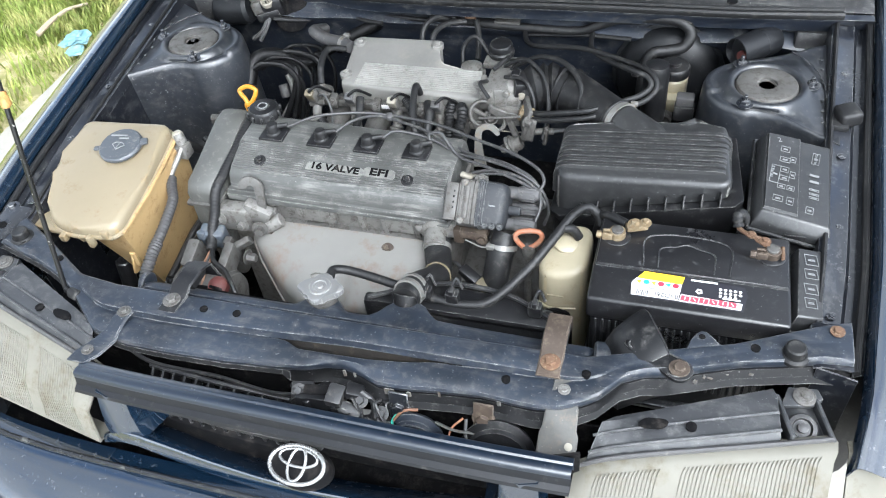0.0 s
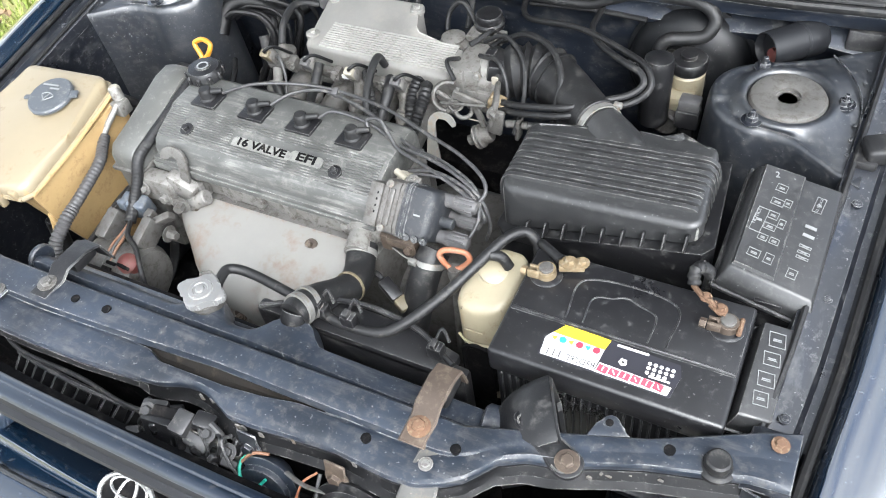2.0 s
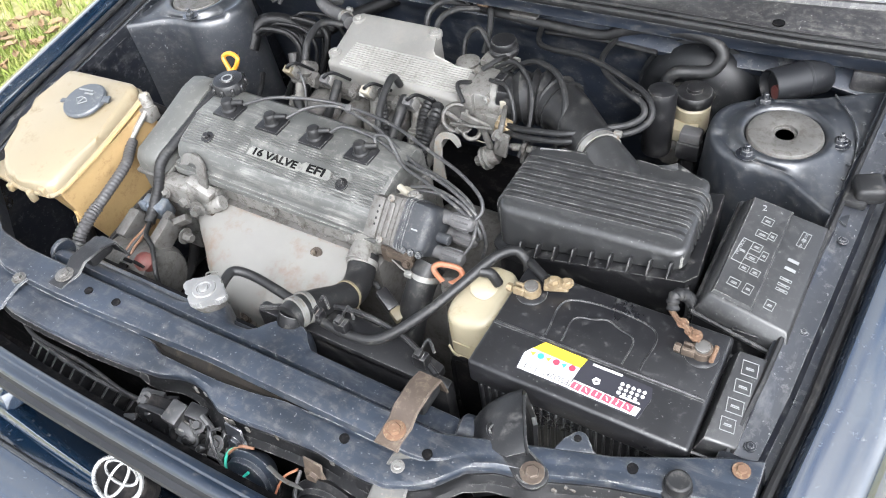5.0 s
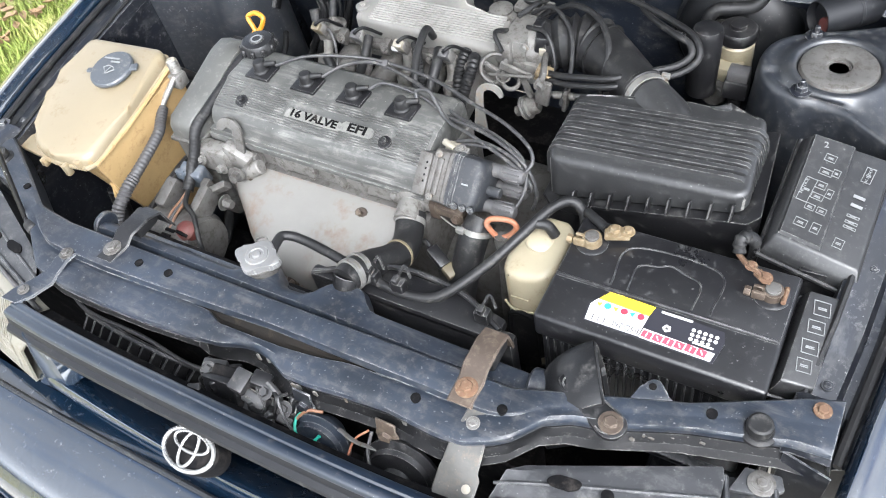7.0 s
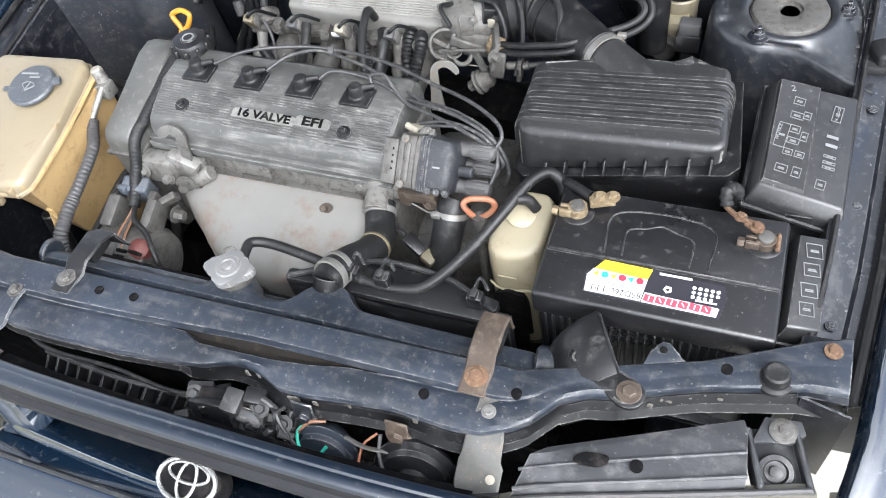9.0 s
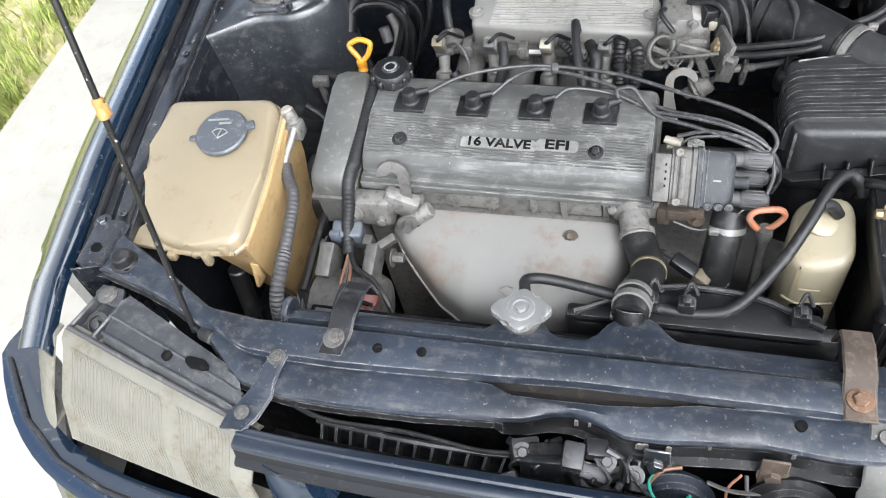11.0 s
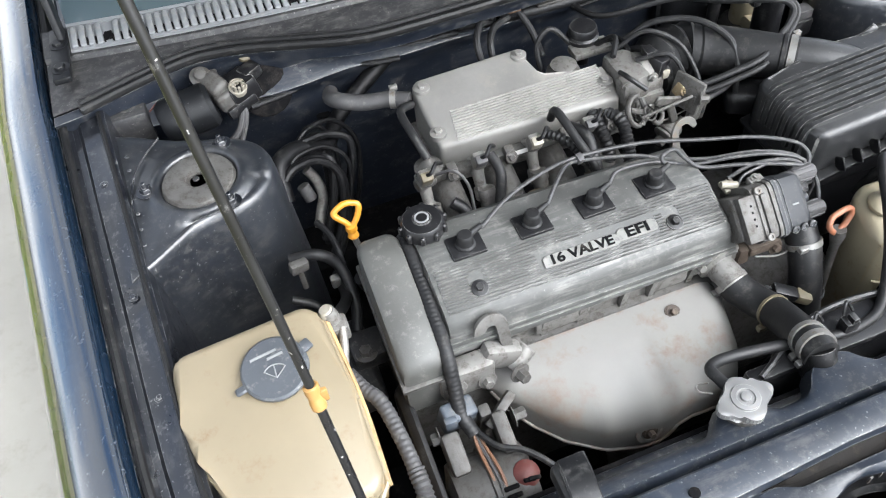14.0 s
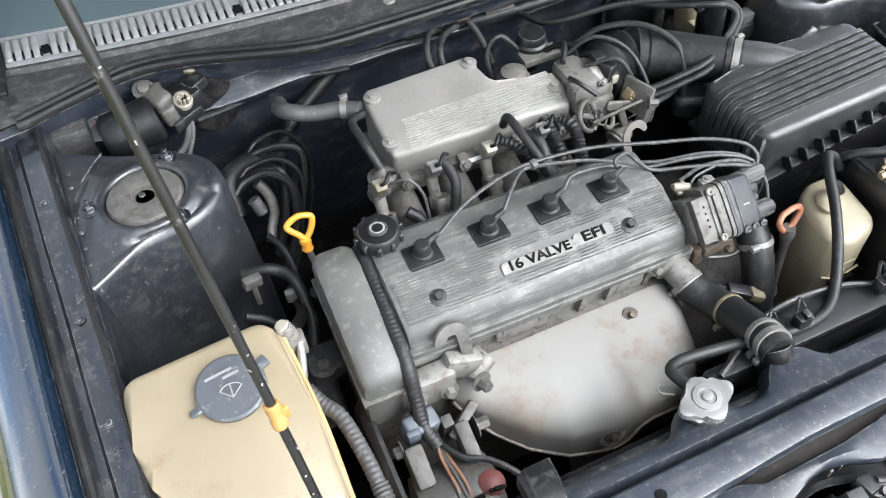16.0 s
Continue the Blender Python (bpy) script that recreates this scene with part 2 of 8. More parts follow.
ORANGE = material("faded_orange_plastic", (0.23, 0.085, 0.042), 0.55, var=0.25, dirt=(0.17, 0.13, 0.095), amount=0.4, bump=0.1)
REDRUB = material("faded_red_rubber", (0.095, 0.022, 0.018), 0.62, var=0.4, dirt=(0.09, 0.055, 0.045), amount=0.45, bump=0.25)
WHITEP = material("white_plastic", (0.22, 0.203, 0.165), 0.5, var=0.12, dirt=(0.2, 0.17, 0.12), amount=0.35, dscale=50, bump=0.1)
BLUEGREY = material("blue_grey_plastic", (0.050, 0.060, 0.074), 0.55, var=0.3, dirt=(0.12, 0.115, 0.105), amount=0.4, dscale=30, bump=0.2)
LABELW = material("white_label", (0.58, 0.58, 0.57), 0.35, var=0.05, bump=0.0)
LABELK = material("black_label", (0.02, 0.02, 0.025), 0.3, var=0.1, bump=0.0)
LABELY = material("yellow_label", (0.85, 0.60, 0.02), 0.35, var=0.05, bump=0.0)
LABELR = material("red_label", (0.65, 0.03, 0.05), 0.35, var=0.05, bump=0.0)
LABELP = material("faded_red_label", (0.52, 0.045, 0.07), 0.4, var=0.25, bump=0.0)
LABELB = material("blue_label", (0.03, 0.25, 0.55), 0.35, var=0.05, bump=0.0)
PRINT = material("pale_print", (0.16, 0.165, 0.165), 0.6, var=0.2, bump=0.0)
GREENW = material("green_wire", (0.02, 0.28, 0.20), 0.5, var=0.1, bump=0.0)
BROWNW = material("brown_wire", (0.15, 0.075, 0.042), 0.55, var=0.2, bump=0.05)
CONCRETE = material("pale_concrete", (0.268, 0.254, 0.222), 0.85, var=0.14, scale=1.6, dirt=(0.215, 0.20, 0.17), amount=0.4, dscale=4, bump=0.4, bscale=60)
SOIL = material("grassy_soil", (0.20, 0.19, 0.07), 0.95, var=0.4, scale=2.5, dirt=(0.42, 0.35, 0.22), amount=0.5, dscale=3.0, bump=0.8, bscale=30)
GRASS = material("sunlit_grass", (0.155, 0.20, 0.03), 0.7, var=0.45, scale=3.0, dirt=(0.42, 0.37, 0.15), amount=0.5, dscale=3, bump=0.0)
FRAMEW = material("hazy_headlamp_plastic", (0.128, 0.122, 0.103), 0.5, var=0.16, scale=6, dirt=(0.085, 0.072, 0.048), amount=0.4, dscale=6, bump=0.06, spec=0.16)
HLHOUSE = material("grey_lamp_housing", (0.024, 0.025, 0.0275), 0.5, var=0.35, dirt=(0.085, 0.085, 0.083), amount=0.38, dscale=18, bump=0.2, specks=1.2, wear=(0.2, 0.2, 0.2), streak=(0.075, 0.075, 0.075), along=(14, 40, 40))
TRIMK = material("black_trim", (0.012, 0.013, 0.015), 0.3, var=0.2, dirt=(0.10, 0.10, 0.09), amount=0.2, bump=0.1)
MATK = material("matt_black_finish", (0.009, 0.0095, 0.011), 0.45, var=0.25, dirt=(0.06, 0.06, 0.058), amount=0.12, dscale=20, bump=0.1, spec=0.25)
COWLG = material("grey_cowl_grille", (0.175, 0.182, 0.19), 0.5, var=0.2, dirt=(0.26, 0.25, 0.23), amount=0.3, dscale=30, bump=0.2)

glass = bpy.data.materials.new("windscreen_glass")
glass.use_nodes = True
gb = glass.node_tree.nodes["Principled BSDF"]
gb.inputs["Base Color"].default_value = (0.05, 0.07, 0.08, 1)
gb.inputs["Roughness"].default_value = 0.03
gb.inputs["Coat Weight"].default_value = 1.0


# ---- shaping ----
BASE = {}


def V(*a):
    return Vector(a)


def thing(name, at, label, category, group="", kind=""):
    ob = new(name)
    ob.empty_display_size = 0.05
    ob.location = at
    BASE[ob.name] = Vector(at)
    return tagged(ob, label, category, group, kind)


def part(name, bm, mat, parent=None, label="", sharp=38):
    """One mesh object; its places are given in the world, and it is hung under parent."""
    base = BASE[parent.name] if parent else V(0, 0, 0)
    if isinstance(bm, list):
        bm = merged(bm)
    bmesh.ops.recalc_face_normals(bm, faces=bm.faces)
    if base.length:
        bmesh.ops.translate(bm, vec=-base, verts=bm.verts)
    me = bpy.data.meshes.new(name)
    bm.to_mesh(me)
    bm.free()
    me.materials.append(mat)
    me.shade_smooth()
    me.set_sharp_from_angle(angle=radians(sharp))
    ob = new(name, me)
    if parent:
        ob.parent = parent
    BASE[ob.name] = base
    if label:
        ob["label"] = label
    return ob


def merged(bms):
    out = bmesh.new()
    for b in bms:
        me = bpy.data.meshes.new("tmp")
        b.to_mesh(me)
        b.free()
        out.from_mesh(me)
        bpy.data.meshes.remove(me)
    return out


def box(c, s, bev=0.003, seg=2, turn=None):
    bm = bmesh.new()
    bmesh.ops.create_cube(bm, size=1)
    bmesh.ops.scale(bm, vec=Vector(s), verts=bm.verts)
    if bev:
        bmesh.ops.bevel(bm, geom=bm.edges[:], offset=min(bev, min(s) * 0.45), segments=seg, affect="EDGES", profile=0.5)
    m = Matrix.Translation(c) @ (Euler([radians(a) for a in turn]).to_matrix().to_4x4() if turn else Matrix())
    bmesh.ops.transform(bm, matrix=m, verts=bm.verts)
    return bm


def prism(outline, z0, z1, bev=0.004, seg=2, lift=None, under=None):
    """An outline in plan drawn out from z0 to z1; lift(x, y) adds to the height of its top."""
    bm = bmesh.new()
    low = [bm.verts.new((x, y, z0 + (under(x, y) if under else 0))) for x, y in outline]
    top = [bm.verts.new((x, y, z1 + (lift(x, y) if lift else 0))) for x, y in outline]
    n = len(outline)
    bm.faces.new(top)
    bm.faces.new(low[::-1])
    for i in range(n):
        bm.faces.new((low[i], low[(i + 1) % n], top[(i + 1) % n], top[i]))
    if bev:
        bmesh.ops.bevel(bm, geom=bm.edges[:], offset=bev, segments=seg, affect="EDGES", profile=0.5)
    return bm


def loft(rings, caps=True, closed=True):
    bm = bmesh.new()
    vs = [[bm.verts.new(p) for p in r] for r in rings]
    n = len(rings[0])
    for a, b in zip(vs, vs[1:]):
        for i in range(n if closed else n - 1):
            j = (i + 1) % n
            bm.faces.new((a[i], a[j], b[j], b[i]))
    if caps and closed:
        bm.faces.new(vs[0][::-1])
        bm.faces.new(vs[-1])
    return bm


def sheet(rings, thick=0.0015):
    """An open sheet through rows of points, with a thickness."""
    bm = loft(rings, closed=False)
    bmesh.ops.recalc_face_normals(bm, faces=bm.faces)
    bmesh.ops.solidify(bm, geom=bm.faces[:], thickness=thick)
    return bm


def spline(pts, per=6):
    p = [Vector(q) for q in pts]
    if len(p) < 3:
        return p
    p = [2 * p[0] - p[1], *p, 2 * p[-1] - p[-2]]
    out = []
    for a, b, c, d in zip(p, p[1:], p[2:], p[3:]):
        for k in range(per):
            t = k / per
            out.append(0.5 * (2 * b + (c - a) * t + (2 * a - 5 * b + 4 * c - d) * t * t + (3 * b - a - 3 * c + d) * t ** 3))
    return [*out, p[-2]]


def tube(pts, r, seg=10, per=6, ripple=0.0, pitch=0.006, flat=1.0):
    """A round hose, wire or rod along a smooth line; ripple makes it corrugated."""
    line = spline(pts, per)
    if ripple:
        fine = [line[0]]
        for a, b in zip(line, line[1:]):
            k = max(1, round((b - a).length / (pitch / 4)))
            fine += [a.lerp(b, (i + 1) / k) for i in range(k)]
        line = fine
    rings, up = [], None
    n = len(line)
    for i, p in enumerate(line):
        d = (line[min(i + 1, n - 1)] - line[max(i - 1, 0)]).normalized()
        if up is None:
            up = d.orthogonal().normalized()
        up = (up - d * up.dot(d)).normalized()
        side = d.cross(up)
        f = i / (n - 1)
        rr = (r[0] + (r[-1] - r[0]) * f) if isinstance(r, (tuple, list)) else r
        if ripple:
            rr *= 1 + ripple * math.sin(i * math.pi / 2)
        rings.append([p + (up * math.cos(a) * flat + side * math.sin(a)) * rr for a in (2 * math.pi * k / seg for k in range(seg))])
    return loft(rings)


def lathe(at, axis, profile, seg=28):
    """Turned about axis from at: profile rows of (radius, distance along the axis)."""
    d = Vector(axis).normalized()
    u = d.orthogonal().normalized()
    w = d.cross(u)
    at = Vector(at)
    rings = [[at + d * h + (u * math.cos(a) + w * math.sin(a)) * max(r, 0.0002) for a in (2 * math.pi * k / seg for k in range(seg))] for r, h in profile]
    return loft(rings)


def rod(a, b, r, seg=12, bev=0.0):
    a, b = Vector(a), Vector(b)
    n = (b - a).length
    c = bev or min(r * 0.15, n * 0.2)
    return lathe(a, b - a, [(r - c, 0), (r, c), (r, n - c), (r - c, n)], seg)


def bolt(at, axis=(0, 0, 1), r=0.006, h=0.005, washer=True):
    d = Vector(axis).normalized()
    head = lathe(Vector(at), d, [(r, 0), (r, h * 0.8), (r * 0.85, h)], 6)
    if washer:
        return merged([lathe(Vector(at) - d * 0.0005, d, [(r * 1.7, 0), (r * 1.7, 0.0016), (r * 1.2, 0.0018)], 18), head])
    return head


def band(at, axis, r, w=0.009, t=0.0012):
    """A hose clamp: a ring with a screw housing."""
    d = Vector(axis).normalized()
    h = w / 2
    u = d.orthogonal().normalized()
    ring = lathe(Vector(at) - d * h, d, [(r, 0), (r + t, 0), (r + t, w), (r, w)], 24)
    return merged([ring, box(Vector(at) + u * (r + 0.004), (0.012, 0.008, 0.008), 0.0015)])


def words(text, at, size, turn, depth=0.0004, align="CENTER", bold=0.0):
    cu = bpy.data.curves.new("text", "FONT")
    cu.body, cu.size, cu.extrude, cu.align_x, cu.align_y, cu.resolution_u = text, size, depth, align, "CENTER", 3
    cu.offset = bold
    ob = bpy.data.objects.new("text", cu)
    scene.collection.objects.link(ob)
    me = bpy.data.meshes.new_from_object(ob)
    bpy.data.objects.remove(ob)
    bm = bmesh.new()
    bm.from_mesh(me)
    bpy.data.meshes.remove(me)
    bmesh.ops.transform(bm, matrix=turn if isinstance(turn, Matrix) else pose(*at, *turn), verts=bm.verts)
    return bm


def lerp_line(table, v):
    """Reads a height or place between the rows (v, value) of a short table."""
    for (a, p), (b, q) in zip(table, table[1:]):
        if v <= b:
            f = max(0, (v - a) / (b - a))
            return p + (q - p) * f
    return table[-1][1]


# ---- ground ----
def ground():
    bm = bmesh.new()
    bmesh.ops.create_grid(bm, x_segments=60, y_segments=60, size=1)
    for v in bm.verts:
        s = 400 * (abs(v.co.x) ** 4), 400 * (abs(v.co.y) ** 4)
        v.co.x, v.co.y = math.copysign(s[0], v.co.x) + v.co.x * 6, math.copysign(s[1], v.co.y) + v.co.y * 6
        v.co.z = -0.03 + 0.015 * noise.noise((v.co.x * 2, v.co.y * 2, 0))
    tagged(part("ground", bm, SOIL), "dry sunlit soil with patchy grass", "ground", kind="structure")
    tagged(part("pavement", box((1.05, 1.0, -0.05), (6.0, 9.0, 0.10), 0.008), CONCRETE), "pale bare concrete driveway under the car", "driveway", kind="structure")
    rnd = random.Random(4)
    verts, faces = [], []
    for _ in range(26000):
        x, y = -1.98 - rnd.random() ** 1.3 * 2.6, rnd.uniform(-0.4, 4.6)
        if noise.noise((x * 1.7, y * 1.7, 3)) < -0.12 and rnd.random() < 0.75:
            continue
        n, hgt = rnd.randint(2, 4), rnd.uniform(0.03, 0.10) * (1.6 if noise.noise((x * 3, y * 3, 9)) > 0.25 else 1)
        for _ in range(n):
            a, lean, w = rnd.uniform(0, 6.28), rnd.uniform(0.2, 0.9) * hgt, rnd.uniform(0.002, 0.005)
            bx, by = x + rnd.uniform(-0.02, 0.02), y + rnd.uniform(-0.02, 0.02)
            dx, dy = math.cos(a), math.sin(a)
            i = len(verts)
            verts += [(bx - dy * w, by + dx * w, -0.04), (bx + dy * w, by - dx * w, -0.04),
                      (bx + dx * lean * 0.4 + dy * w * 0.7, by + dy * lean * 0.4 - dx * w * 0.7, hgt * 0.6 - 0.03),
                      (bx + dx * lean * 0.4 - dy * w * 0.7, by + dy * lean * 0.4 + dx * w * 0.7, hgt * 0.6 - 0.03),
                      (bx + dx * lean, by + dy * lean, hgt - 0.03)]
            faces += [(i, i + 1, i + 2, i + 3), (i + 3, i + 2, i + 4)]
    me = bpy.data.meshes.new("grass")
    me.from_pydata(verts, [], faces)
    me.materials.append(GRASS)
    tagged(new("grass", me), "short sunlit yellow-green grass with bare patches", "grass", kind="stuff")


ground()

# ---- car body ----
car = thing("car_body", (0, 0.5, 0.45), "dark blue sedan front with open bonnet and dusty engine bay", "car")


def mirror(bm, s):
    if s < 0:
        bmesh.ops.scale(bm, vec=(-1, 1, 1), verts=bm.verts)
        bmesh.ops.reverse_faces(bm, faces=bm.faces[:])
    return bm


def rim(y):
    """Height of the fender's upper edge along the car."""
    return lerp_line([(-0.06, 0.775), (0.05, 0.80), (0.3, 0.832), (0.6, 0.862), (0.9, 0.888), (1.3, 0.91)], y)


def gutter_x(y):
    return lerp_line([(-0.06, 0.632), (0.05, 0.655), (0.25, 0.675), (0.55, 0.692), (0.85, 0.71), (1.3, 0.72)], y)


PROFILE = [(-0.004, -0.022), (0.0, -0.005), (0.004, -0.001), (0.010, -0.001), (0.022, -0.005), (0.034, -0.010), (0.046, -0.016), (0.058, -0.0235), (0.069, -0.033), (0.079, -0.046), (0.088, -0.066), (0.097, -0.105), (0.107, -0.170), (0.118, -0.25), (0.124, -0.33), (0.124, -0.40)]


def fender(s):
    rings = []
    for j in range(45):
        y = -0.03 + j * 0.03
        x, z = gutter_x(y), rim(y)
        rings.append([V(x + dx, y if k < 7 else max(y, 0.085 + 0.004 * k), z + dz) for k, (dx, dz) in enumerate(PROFILE)] + [V(x + 0.118, max(y, 0.15), 0.36)])
    part("fender", mirror(sheet(rings, 0.002), s), PAINT, car, "glossy dark blue fender")
    # seal, gutter and inner rail
    seal, rail, wall, lip = [], [], [], []
    for k in range(62):
        y = 0.10 + k * 0.0191
        x, z = gutter_x(y), rim(y) - 0.012
        wob = 0.002 * math.sin(y * 23)
        rail.append([V(x - 0.004, y, z - 0.012), V(x - 0.020, y, z - 0.026), V(x - 0.028, y, z - 0.026), V(x - 0.034, y, z - 0.016 + wob), V(x - 0.058, y, z - 0.014 + wob),
                     V(x - 0.064, y, z - 0.010), V(x - 0.070, y, z - 0.012), V(x - 0.073, y, z - 0.03)])
        wall.append([V(x - 0.071, y, z - 0.028), V(x - 0.076, y, z - 0.12), V(x - 0.078, y, 0.55), V(x - 0.07, y, 0.28)])
        lip.append(V(x - 0.063, y, z - 0.009))
        seal.append(V(x - 0.012, y, z - 0.012))
    part("inner_rail", mirror(sheet(rail, 0.0016), s), BAYDARK, car, "dusty dark blue inner fender rail")
    # apron walls lie in shadow, put in here by the darker paint
    part("inner_apron", mirror(sheet(wall, 0.0016), s), BAYDARK, car, "inner wheel apron with its shade in the darker paint")
    part("rail_seal", mirror(tube(lip, 0.0035, 6, 1), s), RUBBER, car, "thin black seam strip")
    part("gutter_seal", mirror(tube(seal, 0.0055, 8, 1), s), RUBBER, car, "black rubber gutter seal")
    for y in (0.18, 0.33, 0.47, 0.66, 0.8):
        part("rail_bolt", mirror(bolt((gutter_x(y) - 0.046, y, rim(y) - 0.0265), r=0.0035, h=0.003), s), BAYDARK, car)


for side in (-1, 1):
    fender(side)


CREST = [(0.640, 0.493), (0.605, 0.513), (0.575, 0.533), (0.550, 0.549), (0.525, 0.556), (0.500, 0.556), (0.475, 0.565), (0.454, 0.583), (0.442, 0.605), (0.438, 0.628), (0.444, 0.652), (0.460, 0.673), (0.485, 0.689), (0.520, 0.703), (0.555, 0.718), (0.585, 0.735), (0.612, 0.752), (0.640, 0.765)]


def tower(s):
    z, c = 0.836, V(0.534, 0.62, 0)
    edge = spline([V(x, y, 0) for x, y in CREST], 5)
    edge += [V(0.640, 0.765 - 0.272 * k / 18, 0) for k in range(1, 18)]
    crest = lambda p: 0.829 + (0.005 if p.y > 0.6 else 0.0) - 0.05 * max(0, p.x - 0.57) * (1 if p.y < 0.62 else 0.2)
    rings = []
    for out, drop, low in ((0.022, 0, 0.38), (0.016, 0, 0.60), (0.009, 0, 0.74), (0.005, 0.026, 0), (0.0035, 0.012, 0), (0.001, 0.004, 0), (-0.003, 0.0008, 0), (-0.008, 0, 0)):
        rings.append([V(*(p + (p - c).normalized() * (out if p.x < 0.63 else 0)).to_2d(), low if low else crest(p) - drop) for p in edge])
    for f in (0.12, 0.3, 0.5, 0.7, 0.86):
        ring = []
        for p in edge:
            d = (p - c).normalized()
            inner, rim_p = c + d * 0.0665, p - d * 0.008
            q = rim_p.lerp(inner, f)
            ring.append(V(q.x, q.y, crest(p) + (z + 0.0015 - crest(p)) * f ** 1.6 - 0.0022 * math.sin(f * math.pi)))
        rings.append(ring)
    for r, dz in ((0.0645, 0.002), (0.062, 0.0038), (0.0575, 0.0042), (0.054, 0.003), (0.0515, 0.0005), (0.049, -0.008)):
        rings.append([c + (p - c).normalized() * r + V(0, 0, z + dz) for p in edge])
    t = part("strut_tower", mirror(loft(rings), s), BAYSM, car, "dusty dark blue strut tower with flat shoulder", sharp=50)
    part("tower_seam", mirror(tube([(0.574, 0.728, z - 0.001), (0.594, 0.700, z + 0.0015), (0.612, 0.668, z + 0.001), (0.622, 0.63, z - 0.0015), (0.627, 0.57, z - 0.007)], 0.0014, 6), s), BAYDARK, t, "folded panel seam")
    part("mount_plate", mirror(lathe((0.534, 0.62, z - 0.0015), (0, 0, 1), [(0.0155, -0.02), (0.016, 0.0048), (0.019, 0.006), (0.043, 0.006), (0.047, 0.0045), (0.0495, 0)], 40), s), CASTDK, t, "grey steel strut mount plate")
    part("mount_hole", mirror(lathe((0.534, 0.62, z - 0.0145), (0, 0, 1), [(0.0152, 0), (0.0152, 0.0125), (0.012, 0.013)], 24), s), VOID, t, "dark centre hole")
    if s < 0:
        part("plate_stud", mirror(rod((0.537, 0.624, z - 0.014), (0.537, 0.624, z + 0.0005), 0.0045, 12), s), LATCHM, t, "strut rod end in the hole")
    for a in (5, 127, 240):
        p = (0.534 + 0.068 * math.cos(radians(a)), 0.62 + 0.068 * math.sin(radians(a)), z + 0.0015)
        part("mount_nut", mirror(merged([bolt(p, r=0.008, h=0.008), rod(p, (p[0], p[1], p[2] + 0.016), 0.0035, 8)]), s), BAYDARK, t)
    for k in range(7):
        y = 0.545 + 0.027 * k
        part("spot_weld", mirror(lathe((0.6185 + 0.01 * (y - 0.55), y, z - 0.010 + 0.06 * (y - 0.545)), (0, 0, 1), [(0.0028, 0), (0.0024, 0.0012), (0.001, 0.0014)], 10), s), BAYSM, t)
    part("hinge_box", mirror(merged([box((0.622, 0.852, 0.805), (0.076, 0.110, 0.052), 0.004, 2), bolt((0.610, 0.822, 0.831), r=0.007, h=0.005), bolt((0.630, 0.828, 0.831), r=0.006, h=0.005)]), s), COWLD, car, "dusty worn bracket box behind the tower")


for side in (-1, 1):
    tower(side)

# ---- radiator support ----
REAR = [(-0.64, 0.16), (-0.61, 0.148), (-0.51, 0.094), (-0.43, 0.048), (-0.36, 0.040), (0.33, 0.046), (0.40, 0.068), (0.506, 0.101), (0.607, 0.149), (0.64, 0.16)]
FRONT = [(-0.64, 0.088), (-0.605, 0.084), (-0.527, 0.062), (-0.477, 0.043), (-0.428, 0.018), (-0.392, -0.012), (-0.36, -0.038), (-0.30, -0.048), (-0.229, -0.048), (-0.147, -0.045), (-0.07, -0.039), (-0.034, -0.034), (-0.004, -0.023), (0.019, -0.021), (0.043, -0.026), (0.072, -0.038), (0.107, -0.038), (0.146, -0.033), (0.21, -0.028), (0.277, -0.033), (0.307, -0.032), (0.334, -0.021), (0.354, -0.008), (0.376, 0.020), (0.402, 0.034), (0.436, 0.041), (0.477, 0.058), (0.514, 0.071), (0.60, 0.092), (0.64, 0.095)]
STEP = [(-0.36, -0.002), (-0.255, -0.003), (-0.172, 0.0), (-0.075, 0.005), (0.021, 0.011), (0.158, 0.0105), (0.31, 0.010)]
TROUGH = [(-0.10, 0.0), (-0.08, 0.002), (-0.048, -0.010), (0.05, -0.008), (0.098, -0.003), (0.144, 0.005), (0.20, 0.006)]


